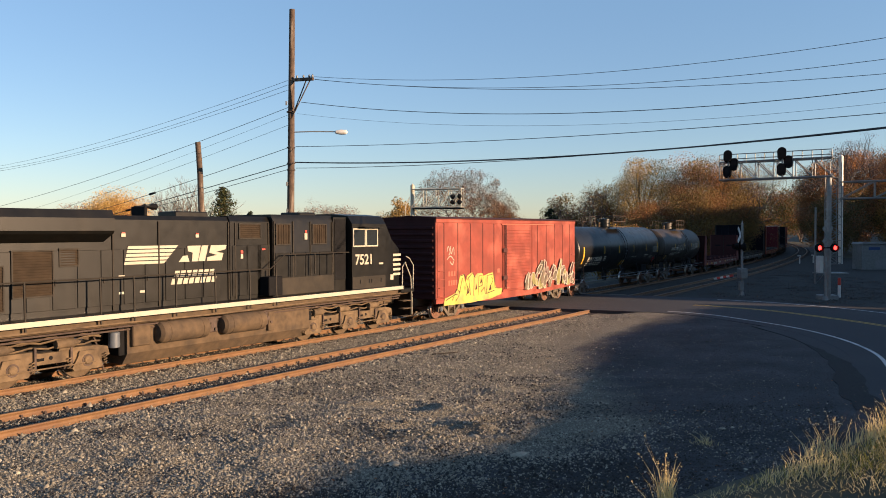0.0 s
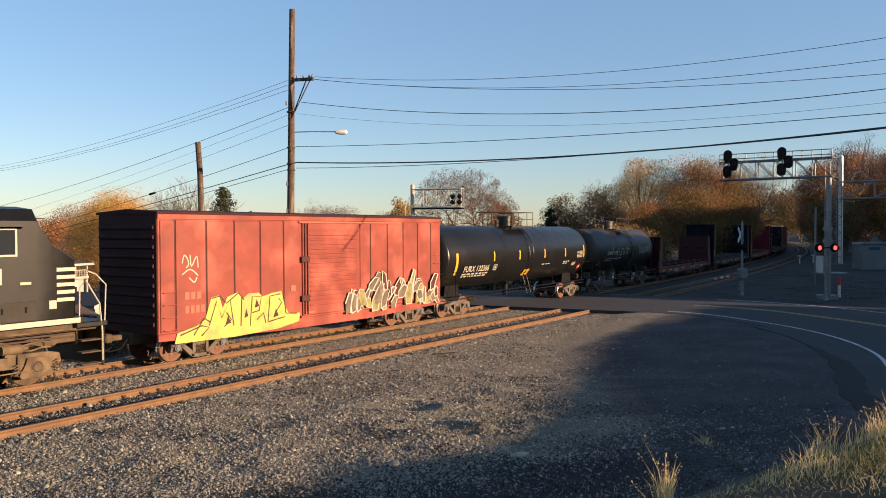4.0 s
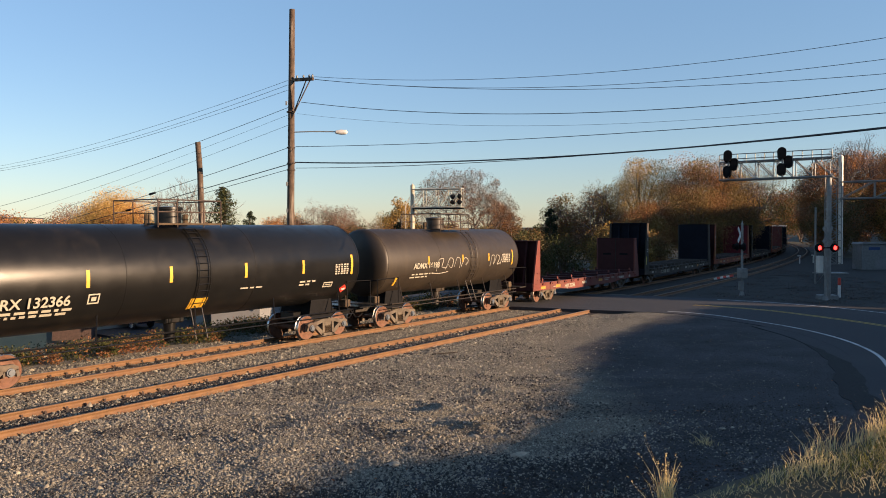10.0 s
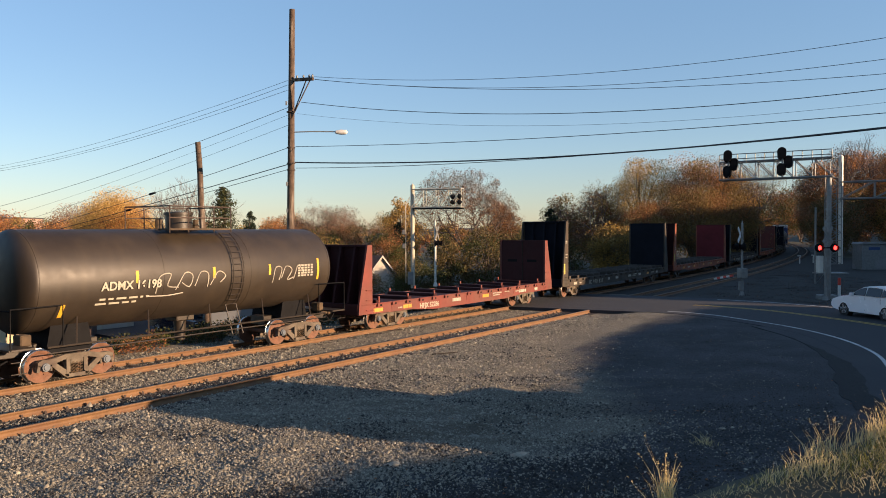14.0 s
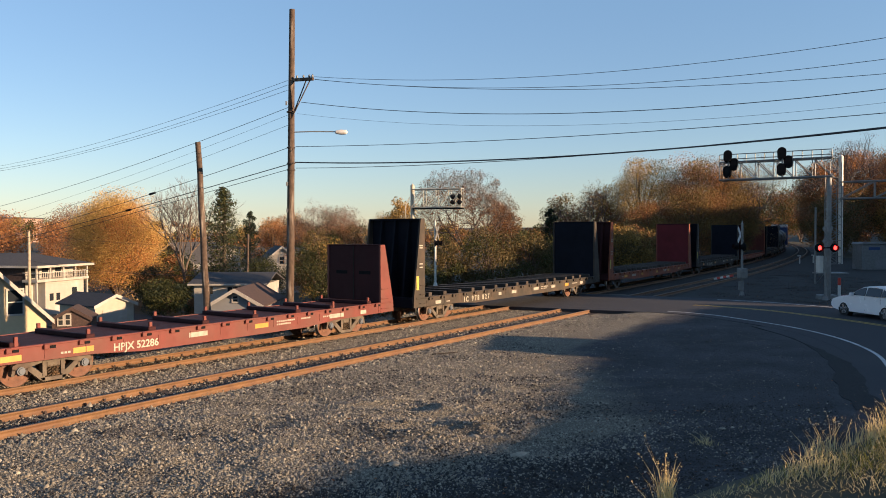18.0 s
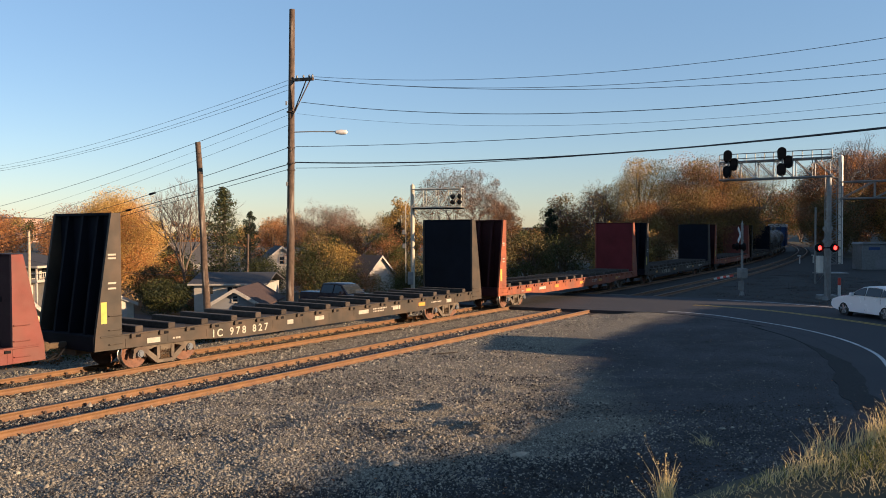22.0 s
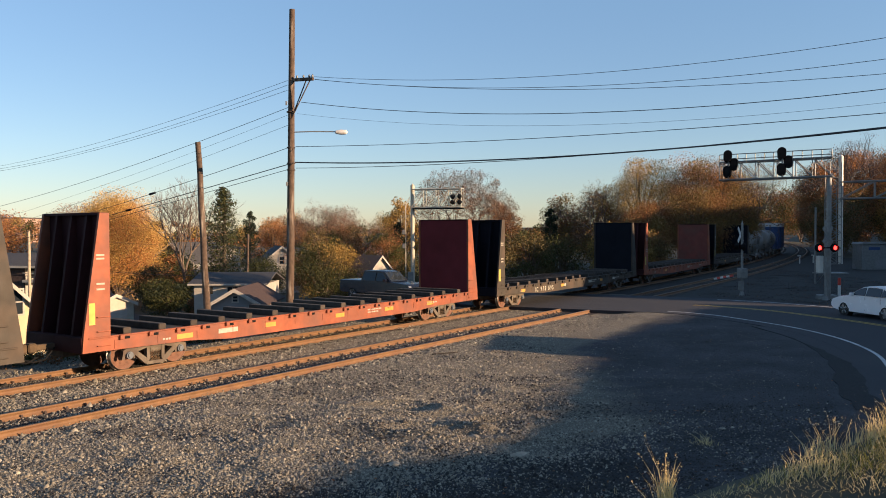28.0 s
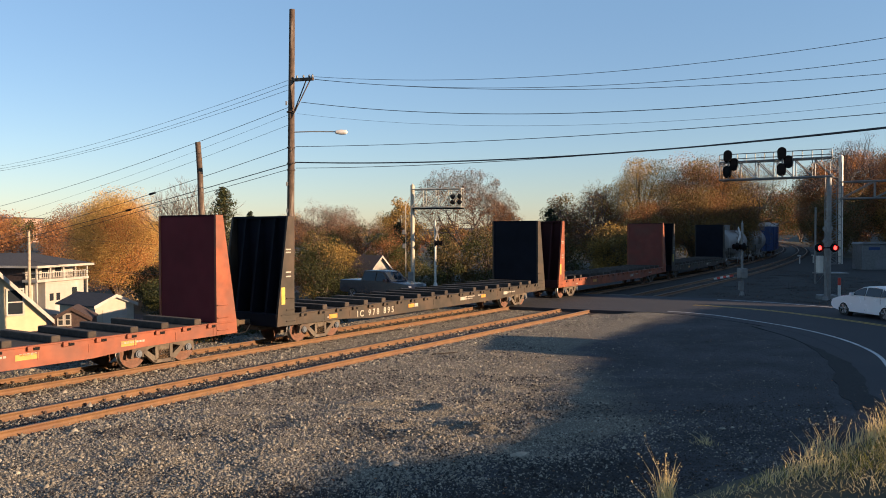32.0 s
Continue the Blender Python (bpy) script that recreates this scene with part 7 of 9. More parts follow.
def build_sedan():
    c = thing("sedan", Matrix(), "white sedan waiting at the crossing", "car")
    prof = [(2.12, 0.28), (2.24, 0.40), (2.26, 0.58), (2.16, 0.74), (1.80, 0.87), (1.08, 0.99), (0.62, 1.24), (0.28, 1.40), (-0.05, 1.465), (-0.65, 1.475), (-1.15, 1.41), (-1.72, 1.13), (-2.18, 1.07), (-2.28, 0.92), (-2.30, 0.5), (-2.2, 0.3), (-1.75, 0.22), (1.75, 0.21)]
    part("body", car_body(prof, 1.80, 0.42, 0.98), M_CARWHITE, c)
    glass_band(c, [(0.98, 1.02), (0.60, 1.21), (0.30, 1.35), (0.02, 1.405), (0.0, 1.02)], 0.897, lean=0.40, z0=0.98)
    glass_band(c, [(-0.07, 1.02), (-0.05, 1.41), (-0.6, 1.42), (-0.95, 1.385), (-0.98, 1.03)], 0.897, lean=0.40, z0=0.98)
    glass_band(c, [(-1.05, 1.03), (-1.03, 1.37), (-1.18, 1.33), (-1.52, 1.10)], 0.897, lean=0.40, z0=0.98)
    part("windscreen", Geo().add([(1.06, -0.80, 1.015), (1.06, 0.80, 1.015), (0.32, 0.64, 1.395), (0.32, -0.64, 1.395), (1.02, -0.80, 0.99), (1.02, 0.80, 0.99), (0.28, 0.64, 1.37), (0.28, -0.64, 1.37)], [(0, 1, 2, 3), (7, 6, 5, 4), (0, 4, 5, 1), (2, 6, 7, 3), (1, 5, 6, 2), (0, 3, 7, 4)]), M_GLASS, c)
    for s in (-1, 1):
        part("headlight", Geo().cbox(1.95, 2.2, min(s * 0.55, s * 0.86), max(s * 0.55, s * 0.86), 0.60, 0.73, 0.03), M_RIM, c)
        part("tail_light", Geo().cbox(-2.25, -2.1, min(s * 0.5, s * 0.85), max(s * 0.5, s * 0.85), 0.75, 0.92, 0.03), M_REDSTRIPE, c)
        part("mirror", Geo().cbox(0.66, 0.84, min(s * 0.9, s * 1.06), max(s * 0.9, s * 1.06), 0.99, 1.12, 0.03), M_CARWHITE, c)
        for x in (-0.45, 0.5):
            part("door_handle", Geo().cbox(x - 0.5, x - 0.3, min(s * 0.89, s * 0.91), max(s * 0.89, s * 0.91), 0.82, 0.86, 0.01), M_CARWHITE, c)
        for x in (-0.03, -1.0):
            part("door_seam", Geo().box(x, x + 0.012, min(s * 0.886, s * 0.894), max(s * 0.886, s * 0.894), 0.35, 0.95), M_TYRE, c)
        for x in (1.38, -1.30):
            part("wheel_arch", Geo().lathe([(s * 0.60, 0.36), (s * 0.893, 0.36)], (x, 0, 0.32), "y", 24), M_TYRE, c)
    wheels = [vehicle_wheel(c, x, y, 0.32, 0.2) for x in (1.38, -1.30) for y in (-0.80, 0.80)]
    return c, wheels


def build_pickup():
    c = thing("pickup_truck", Matrix(), "dark blue pickup truck waiting beyond the tracks", "pickup truck")
    prof = [(2.75, 0.5), (2.8, 0.85), (2.7, 1.08), (1.35, 1.2), (0.75, 1.78), (0.3, 1.88), (-0.9, 1.86), (-1.05, 1.25), (-2.8, 1.25), (-2.85, 0.6), (-2.6, 0.45), (2.5, 0.45)]
    part("body", car_body(prof, 1.95, 0.30, 1.15), M_CARBLUE, c)
    glass_band(c, [(1.15, 1.25), (0.7, 1.72), (0.25, 1.78), (0.2, 1.25)], 0.985, lean=0.29, z0=1.2)
    glass_band(c, [(0.1, 1.25), (0.14, 1.78), (-0.8, 1.77), (-0.9, 1.25)], 0.985, lean=0.29, z0=1.2)
    part("windscreen", Geo().add([(1.36, -0.85, 1.23), (1.36, 0.85, 1.23), (0.78, 0.75, 1.79), (0.78, -0.75, 1.79), (1.3, -0.85, 1.22), (1.3, 0.85, 1.22), (0.74, 0.75, 1.77), (0.74, -0.75, 1.77)], [(0, 1, 2, 3), (7, 6, 5, 4), (0, 4, 5, 1), (2, 6, 7, 3), (1, 5, 6, 2), (0, 3, 7, 4)]), M_GLASS, c)
    for s in (-1, 1):
        part("headlight", Geo().cbox(2.6, 2.78, min(s * 0.65, s * 0.95), max(s * 0.65, s * 0.95), 0.8, 1.0, 0.03), M_RIM, c)
        part("mirror", Geo().cbox(0.9, 1.1, min(s * 0.98, s * 1.2), max(s * 0.98, s * 1.2), 1.2, 1.4, 0.03), M_CARBLUE, c)
    wheels = [vehicle_wheel(c, x, y, 0.39, 0.24) for x in (1.85, -1.75) for y in (-0.86, 0.86)]
    return c, wheels


def build_box_truck():
    c = thing("box_truck", Matrix(), "plain grey box truck following the sedan", "truck")
    part("cargo_box", Geo().cbox(-2.9, 1.1, -1.1, 1.1, 0.95, 3.5, 0.04), M_GALV, c)
    part("cab", car_body([(3.0, 0.5), (3.05, 1.2), (2.8, 1.5), (2.3, 2.35), (1.15, 2.4), (1.15, 0.5)], 2.1, 0.1, 1.5), M_SIDINGGREY, c)
    glass_band(c, [(2.55, 1.5), (2.22, 2.2), (1.4, 2.22), (1.4, 1.5)], 1.055, lean=0.1, z0=1.5)
    part("chassis", Geo().cbox(-2.8, 2.8, -0.5, 0.5, 0.5, 0.9, 0.03), M_TYRE, c)
    wheels = [vehicle_wheel(c, x, y, 0.42, 0.28) for x in (2.0, -1.8) for y in (-0.95, 0.95)]
    return c, wheels


SEDAN, PICKUP, BOX_TRUCK = build_sedan(), build_pickup(), build_box_truck()


# ---------------------------------------------------------------- houses beyond the tracks
def gable_house(x, y, turn, w, d, z0, eave, ridge, wall, roof, label, windows=(), doors=(), category="house", overhang=0.35, trim=None):
    """Gable end towards -y, width w along x, depth d along y."""
    h = thing("house" if category == "house" else category.replace(" ", "_"), pose(x, y, z0, 0, 0, turn), label, category, "houses beyond the tracks")
    e, r = eave - z0, ridge - z0
    part("wall", Geo().prism([(-w / 2, -0.6), (w / 2, -0.6), (w / 2, e), (0, r - 0.05), (-w / 2, e)], 0, d), wall, h)
    sl = (r - e) / (w / 2)
    for s in (-1, 1):
        ov = overhang
        pts = [(0, r + 0.12), (s * (w / 2 + ov), e - sl * ov + 0.12), (s * (w / 2 + ov), e - sl * ov), (0, r)]
        part("roof", Geo().prism(pts, -ov, d + ov), roof, h)
        pf = [(0, r + 0.14), (s * (w / 2 + ov), e - sl * ov + 0.14), (s * (w / 2 + ov), e - sl * ov - 0.12), (0, r - 0.14)]
        part("fascia", Geo().prism(pf, -ov - 0.05, -ov), trim or M_SIDINGWHITE, h)
    for wx, wz, ww, wh in windows:
        win = part("window", Geo().box(wx - ww / 2, wx + ww / 2, -0.03, 0.02, wz - z0, wz - z0 + wh), M_GLASS, h)
        fr = Geo()
        fr.box(wx - ww / 2 - 0.09, wx + ww / 2 + 0.09, -0.06, 0.0, wz - z0 + wh, wz - z0 + wh + 0.1).box(wx - ww / 2 - 0.09, wx + ww / 2 + 0.09, -0.08, 0.0, wz - z0 - 0.1, wz - z0)
        fr.box(wx - ww / 2 - 0.09, wx - ww / 2, -0.06, 0.0, wz - z0, wz - z0 + wh).box(wx + ww / 2, wx + ww / 2 + 0.09, -0.06, 0.0, wz - z0, wz - z0 + wh).box(wx - ww / 2, wx + ww / 2, -0.05, 0.0, wz - z0 + wh / 2 - 0.03, wz - z0 + wh / 2 + 0.03)
        part("window_frame", fr, M_SIDINGWHITE, win)
    for dx, dw, dh in doors:
        part("door", Geo().cbox(dx - dw / 2, dx + dw / 2, -0.04, 0.02, -0.3, dh, 0.01), M_SIDINGWHITE, h)
    return h


gable_house(-25.3, 44.0, 40, 6.2, 9.0, -4.05, -0.75, 2.45, M_SIDINGBEIGE, M_SHINGLE, "beige gabled house with white trim", [(1.5, -0.55, 0.75, 1.35), (-1.8, -0.55, 0.8, 1.3)])
gable_house(-27.2, 66.0, 55, 3.5, 5.3, -4.05, -1.95, -1.2, M_SIDINGTAN, M_SHINGLE, "pale tan garage with a dark shingle roof", [], [(0.0, 2.2, 1.7)], "garage", 0.25)
gable_house(-28.0, 60.0, 15, 2.7, 2.8, -4.05, -2.5, -1.7, M_SHINGLEBROWN, M_SHINGLEBROWN, "dark brown garden shed with white-framed windows", [(-0.75, -2.9, 0.3, 0.75), (-0.25, -2.9, 0.3, 0.75)], [], "shed", 0.1, M_SHINGLEBROWN)
gable_house(-30.5, 86.0, 30, 2.6, 3.0, -4.05, -2.4, -1.3, M_SHINGLEBROWN, M_SHINGLEBROWN, "small dark red-brown shed under trees", [(0.5, -3.2, 0.4, 0.6)], [], "shed", 0.15)
gable_house(-14.6, 56.0, 0, 3.4, 7.0, -4.05, -1.05, -0.05, M_SIDINGGREY, M_SHINGLEBROWN, "blue-grey gabled house with a brown roof", [(0.0, -0.85, 0.32, 0.36)])
gable_house(-21.2, 105.0, 20, 5.0, 6.0, -4.05, 0.0, 2.0, M_SIDINGWHITE, M_SHINGLE, "small white gabled house among trees", [(0.0, -0.2, 0.6, 0.9)])
gable_house(-34.0, 100.0, -15, 6.0, 7.0, -4.05, 0.3, 2.6, M_SIDINGGREY, M_SHINGLE, "grey gabled house behind a bare tree", [(0.8, 0.0, 0.8, 1.0)])
gable_house(-7.0, 90.0, 35, 3.6, 4.6, -4.05, -0.9, 1.2, M_SIDINGWHITE, M_SHINGLEORANGE, "small white house with an orange-brown roof", [])
gable_house(-9.0, 118.0, 10, 6.0, 7.0, -4.05, 0.5, 3.6, M_SIDINGWHITE, M_SHINGLE, "white house half hidden by trees", [(0.5, 0.6, 0.7, 1.0)])
gable_house(-36.0, 118.0, 0, 9.0, 6.0, -4.05, 1.5, 2.4, M_SIDINGWHITE, M_SHINGLE, "low white house far behind trees", [(1.0, 0.2, 0.9, 0.9)])


def flat_house(x, y, turn, w, d, z0, eave, ridge, wall, label, windows):
    """Long side towards -y, ridge along x."""
    h = thing("house", pose(x, y, z0, 0, 0, turn), label, "house", "houses beyond the tracks")
    e, r = eave - z0, ridge - z0
    part("wall", Geo().cbox(-w / 2, w / 2, 0, d, -0.5, e, 0.02), wall, h)
    part("roof", Geo().prism([(-0.4, e), (d / 2, r), (d + 0.4, e), (d + 0.4, e + 0.1), (d / 2, r + 0.12), (-0.4, e + 0.1)], -w / 2 - 0.4, w / 2 + 0.4, "yz"), M_SHINGLE, h)
    part("gutter", Geo().cbox(-w / 2 - 0.4, w / 2 + 0.4, -0.48, -0.4, e - 0.04, e + 0.1, 0.01), M_SIDINGWHITE, h)
    for wx, wz, ww, wh in windows:
        win = part("window", Geo().box(wx - ww / 2, wx + ww / 2, -0.03, 0.02, wz - z0, wz - z0 + wh), M_GLASS, h)
        fr = Geo().box(wx - ww / 2 - 0.08, wx + ww / 2 + 0.08, -0.05, 0.0, wz - z0 + wh, wz - z0 + wh + 0.08).box(wx - ww / 2 - 0.08, wx + ww / 2 + 0.08, -0.06, 0.0, wz - z0 - 0.08, wz - z0)
        fr.box(wx - 0.03, wx + 0.03, -0.05, 0.0, wz - z0, wz - z0 + wh)
        part("window_frame", fr, M_SIDINGWHITE, win)
    return h


flat_house(-17.2, 64.0, 0, 5.6, 6.0, -4.05, -0.20, 0.55, M_SIDINGWHITE, "long pale house with a dark roof", [(-1.7, -0.95, 0.8, 0.55), (0.3, -0.95, 0.8, 0.55), (1.9, -0.95, 0.9, 0.55)])
flat_house(-22.5, 115.0, 0, 5.0, 6.0, -4.05, 1.0, 1.6, M_SIDINGWHITE, "distant white bungalow among trees", [(-1.0, 0.0, 0.7, 0.7), (1.0, 0.0, 0.7, 0.7)])


def build_porch_house():
    h = thing("house", pose(-38.2, 75.0, -4.05, 0, 0, 76), "white two-storey house with an upper porch, brown end wall", "house", "houses beyond the tracks")
    part("wall", Geo().cbox(0.2, 6.8, 1.5, 11.5, -0.5, 4.8, 0.02).cbox(1.2, 6.6, 0.1, 1.55, -0.5, 3.35, 0.02), M_SIDINGWHITE, h)
    part("end_wall", Geo().cbox(0.1, 0.2, 1.5, 11.6, -0.5, 4.75, 0.01), M_SHINGLEBROWN, h, "dark brown shingled end wall")
    roof = Geo()
    b = [(-0.5, -0.5, 4.82), (7.4, -0.5, 4.82), (7.4, 12.1, 4.82), (-0.5, 12.1, 4.82)]
    roof.add(b + [(p[0], p[1], 4.95) for p in b] + [(3.4, 3.6, 6.05), (3.4, 8.2, 6.05)],
             [(3, 2, 1, 0), (0, 1, 5, 4), (1, 2, 6, 5), (2, 3, 7, 6), (3, 0, 4, 7), (4, 5, 8), (5, 6, 9, 8), (6, 7, 9), (7, 4, 8, 9)])
    part("roof", roof, M_SHINGLE, h)
    part("eave_trim", Geo().cbox(-0.53, 7.43, -0.56, -0.5, 4.74, 4.96, 0.01), M_SIDINGWHITE, h)
    part("eave_trim", Geo().cbox(-0.56, -0.5, -0.5, 12.1, 4.74, 4.96, 0.01), M_SIDINGWHITE, h)
    part("porch_floor", Geo().cbox(-0.2, 7.0, -0.2, 1.5, 3.36, 3.62, 0.02), M_SIDINGWHITE, h)
    for x in (-0.1, 1.7, 3.5, 5.2, 6.9):
        part("porch_post", Geo().cbox(x - 0.07, x + 0.07, -0.12, 0.02, 3.62, 4.82, 0.01), M_SIDINGWHITE, h)
    for x in (-0.1, 6.9):
        part("lower_post", Geo().cbox(x - 0.08, x + 0.08, -0.12, 0.05, -0.4, 3.36, 0.01), M_SIDINGWHITE, h)
    part("porch_rail", Geo().cbox(-0.1, 6.9, -0.08, -0.02, 4.22, 4.30, 0.01), M_SIDINGWHITE, h)
    part("porch_rail", Geo().cbox(-0.12, -0.06, -0.08, 1.5, 4.22, 4.30, 0.01), M_SIDINGWHITE, h)
    for k in range(28):
        x = 0.0 + k * 0.25
        part("baluster", Geo().box(x, x + 0.06, -0.07, -0.03, 3.62, 4.22), M_SIDINGWHITE, h)
    for x, z, ww, wh, y in ((2.0, 1.5, 0.5, 0.7, 0.1), (2.9, 1.5, 0.5, 0.7, 0.1), (5.2, 1.0, 0.7, 1.6, 0.1), (1.2, 3.7, 0.7, 0.95, 1.5), (2.8, 3.7, 0.8, 0.95, 1.5), (4.6, 3.7, 0.8, 0.95, 1.5)):
        part("window", Geo().box(x - ww / 2, x + ww / 2, y - 0.03, y + 0.02, z, z + wh), M_GLASS, h)
    for y in (4.4, 8.0):
        win = part("window", Geo().box(0.05, 0.12, y, y + 0.8, 2.9, 4.1), M_GLASS, h)
        part("window_frame", Geo().box(0.02, 0.1, y - 0.1, y, 2.8, 4.2).box(0.02, 0.1, y + 0.8, y + 0.9, 2.8, 4.2).box(0.02, 0.1, y, y + 0.8, 4.1, 4.2), M_SIDINGWHITE, win)
    part("chimney", Geo().cbox(2.6, 3.3, 9.0, 9.7, 5.4, 6.6, 0.03), M_SIDINGWHITE, h)


build_porch_house()


def build_far_block():
    h = thing("office_building", pose(-219.0, 400.0, -3.5), "distant flat-roofed brick building", "building")
    part("wall", Geo().cbox(-14, 9, 0, 20, -2.0, 14.5, 0.1), M_BRICK, h)
    part("roof", Geo().cbox(-14.3, 9.3, -0.3, 20.3, 14.5, 15.0, 0.1), M_SHINGLE, h)
    part("roof_house", Geo().cbox(-10, -2, 5, 12, 15.0, 16.6, 0.1), M_SIDINGGREY, h)
    for z in (3.0, 7.0, 11.0):
        for x in np.arange(-12, 8, 3.0):
            part("window", Geo().box(x, x + 1.8, -0.05, 0.0, z, z + 1.6), M_GLASS, h)


build_far_block()


# ---------------------------------------------------------------- trees
def leaf_cloud(centres, radii, per, size, rng, flat=0.8):
    """Small leaf quads about many centres."""
    n = len(centres) * per
    c = np.repeat(np.asarray(centres, float), per, 0)
    r = np.repeat(np.asarray(radii, float), per)
    d = rng.normal(0, 1, (n, 3))
    d /= np.linalg.norm(d, axis=1)[:, None] + 1e-9
    p = c + d * (r * rng.random(n) ** 0.45)[:, None] * np.array([1, 1, flat])
    u = rng.normal(0, 1, (n, 3))
    u /= np.linalg.norm(u, axis=1)[:, None]
    w = np.cross(u, rng.normal(0, 1, (n, 3)))
    w /= np.linalg.norm(w, axis=1)[:, None] + 1e-9
    s = (size * rng.uniform(0.5, 1.3, n))[:, None]
    v = np.stack([p - u * s, p + u * s * 0.6 + w * s * 0.7, p + u * s * 0.7 - w * s * 0.6], 1).reshape(-1, 3)
    f = np.arange(n * 3).reshape(-1, 3)
    return v, f


def tree(x, y, z, height, spread, mats, label, seed, low=0.25, clumps=26, per=120, leaf=0.2, bare=0.0, kind="broad", category="tree", name="tree", under=-0.55):
    rng = np.random.default_rng(seed)
    if low <= 0.05 and under > -0.8:
        under = -0.85
    t = thing(name, pose(x, y, z), label, category, "trees")
    wood = Geo()
    r0 = 0.02 * height + 0.06
    top = height * (0.62 if kind == "broad" else 0.97)
    lean = rng.normal(0, 0.02, 2) * height
    wood.tube([(0, 0, -0.4), (lean[0] * 0.3, lean[1] * 0.3, top * 0.35), (lean[0], lean[1], top)], [r0, r0 * 0.75, r0 * 0.25], 8)
    centres, radii = [], []
    if kind == "cone":
        for k in range(clumps):
            u = (k + 0.5) / clumps
            zz = height * (low + (1 - low) * u)
            rr = spread / 2 * (1 - u) ** 0.6 * rng.uniform(0.55, 1.1) + 0.1
            a = k * 2.4
            q = rng.uniform(0.3, 0.9)
            centres.append((rr * q * math.cos(a), rr * q * math.sin(a), zz - 0.25 * rr * q))
            radii.append(rr * 0.38 + 0.22)
            wood.tube([(0, 0, zz), (rr * math.cos(a), rr * math.sin(a), zz - 0.1 * rr)], [0.05, 0.015], 4)
    else:
        for k in range(clumps):
            u = rng.random()
            a = k * 2.399 + rng.normal(0, 0.4)
            el = math.asin(under + (1 - under) * ((k + 0.5) / clumps))
            rr = (0.62 + 0.38 * rng.random()) * (0.9 + 0.1 * math.cos(3 * a))
            cx, cy = spread / 2 * rr * math.cos(el) * math.cos(a), spread / 2 * rr * math.cos(el) * math.sin(a)
            mid = height * (low + (1 - low) * 0.5)
            cz = mid + height * (1 - low) * 0.5 * rr * math.sin(el)
            centres.append((cx * 0.86 + lean[0], cy * 0.86 + lean[1], mid + (cz - mid) * 0.88))
            radii.append(spread * rng.uniform(0.12, 0.20))
            b0 = (lean[0] * 0.5, lean[1] * 0.5, height * rng.uniform(low * 0.8, 0.45))
            wood.tube([b0, (cx * 0.45, cy * 0.45, b0[2] + (cz - b0[2]) * 0.6), centres[-1]], [r0 * 0.38, r0 * 0.22, 0.02], 5)
            for _ in range(int(bare * 10)):
                d = np.clip(rng.normal(0, 1, 3), -1.0, 1.0) * radii[-1] * 0.9
                c = centres[-1]
                m1 = (c[0] + d[0] * 0.5, c[1] + d[1] * 0.5, c[2] + abs(d[2]) * 0.4)
                wood.tube([c, m1, (c[0] + d[0], c[1] + d[1], c[2] + abs(d[2]))], [0.03, 0.018, 0.008], 3)
    part("trunk", wood, M_BARK, t)
    groups = len(mats)
    for g, m in enumerate(mats):
        sel = [i for i in range(len(centres)) if i % groups == g]
        if not sel or per == 0:
            continue
        v, f = leaf_cloud([centres[i] for i in sel], [radii[i] * 1.25 for i in sel], int(per * 2.3), leaf * 0.66, rng)
        ob = new("crown", sheet("crown", v, f, m))
        ob.parent = t
    return t


def bare_tree(x, y, z, height, label, seed, mats=(), per=0, reach=0.62, up=0.55, depth=6):
    """A tree of forking limbs down to fine twigs, with a thin veil of last leaves if mats are given."""
    rng = random.Random(seed)
    t = thing("tree", pose(x, y, z), label, "tree", "trees")
    wood, tips = Geo(), []

    def grow(p, d, length, r, n):
        q = p + d * length * 0.5 + Vector((rng.gauss(0, 0.04), rng.gauss(0, 0.04), 0.01)) * length
        e = q + (d + Vector((rng.gauss(0, 0.1), rng.gauss(0, 0.1), 0.06))).normalized() * length * 0.5
        wood.tube([p, q, e], [r, r * 0.85, r * 0.72], 7 if n > 5 else (5 if n > 3 else 3))
        if n == 0:
            tips.append(tuple(e))
            return
        a0 = rng.uniform(0, math.tau)
        kids = 4 if n == depth else (3 if n > 3 else 2)
        for k in range(kids):
            a = a0 + k * math.tau / kids + rng.gauss(0, 0.35)
            side = d.orthogonal().normalized()
            side = Matrix.Rotation(a, 3, d) @ side
            nd = (d * up + side * reach * rng.uniform(0.6, 1.15) + Vector((0, 0, 0.12))).normalized()
            grow(e, nd, length * rng.uniform(0.66, 0.86), max(r * (0.62 if k else 0.72), 0.010), n - 1)

    grow(Vector((0, 0, -0.3)), Vector((rng.gauss(0, 0.03), rng.gauss(0, 0.03), 1)).normalized(), height * 0.24, 0.0125 * height, depth)
    top = max(p[2] for p in tips)
    wood.v = [(a, b, c * height / top) for a, b, c in wood.v]
    part("trunk", wood, M_BARK, t)
    for m in mats:
        v, f = leaf_cloud([(a, b, c * height / top) for a, b, c in tips], [0.6] * len(tips), int(per * 2.4), 0.062, np.random.default_rng(seed))
        ob = new("crown", sheet("crown", v, f, m))
        ob.parent = t
    return t


def tree_at(px, top, depth, width, mats, label, seed, ground=None, **kw):
    """A tree whose middle stands at px metres to the side, its top at that height."""
    z = float(ground_height(px, depth)) if ground is None else ground
    return tree(px, depth, z, top - z, width, mats, label, seed, **kw)


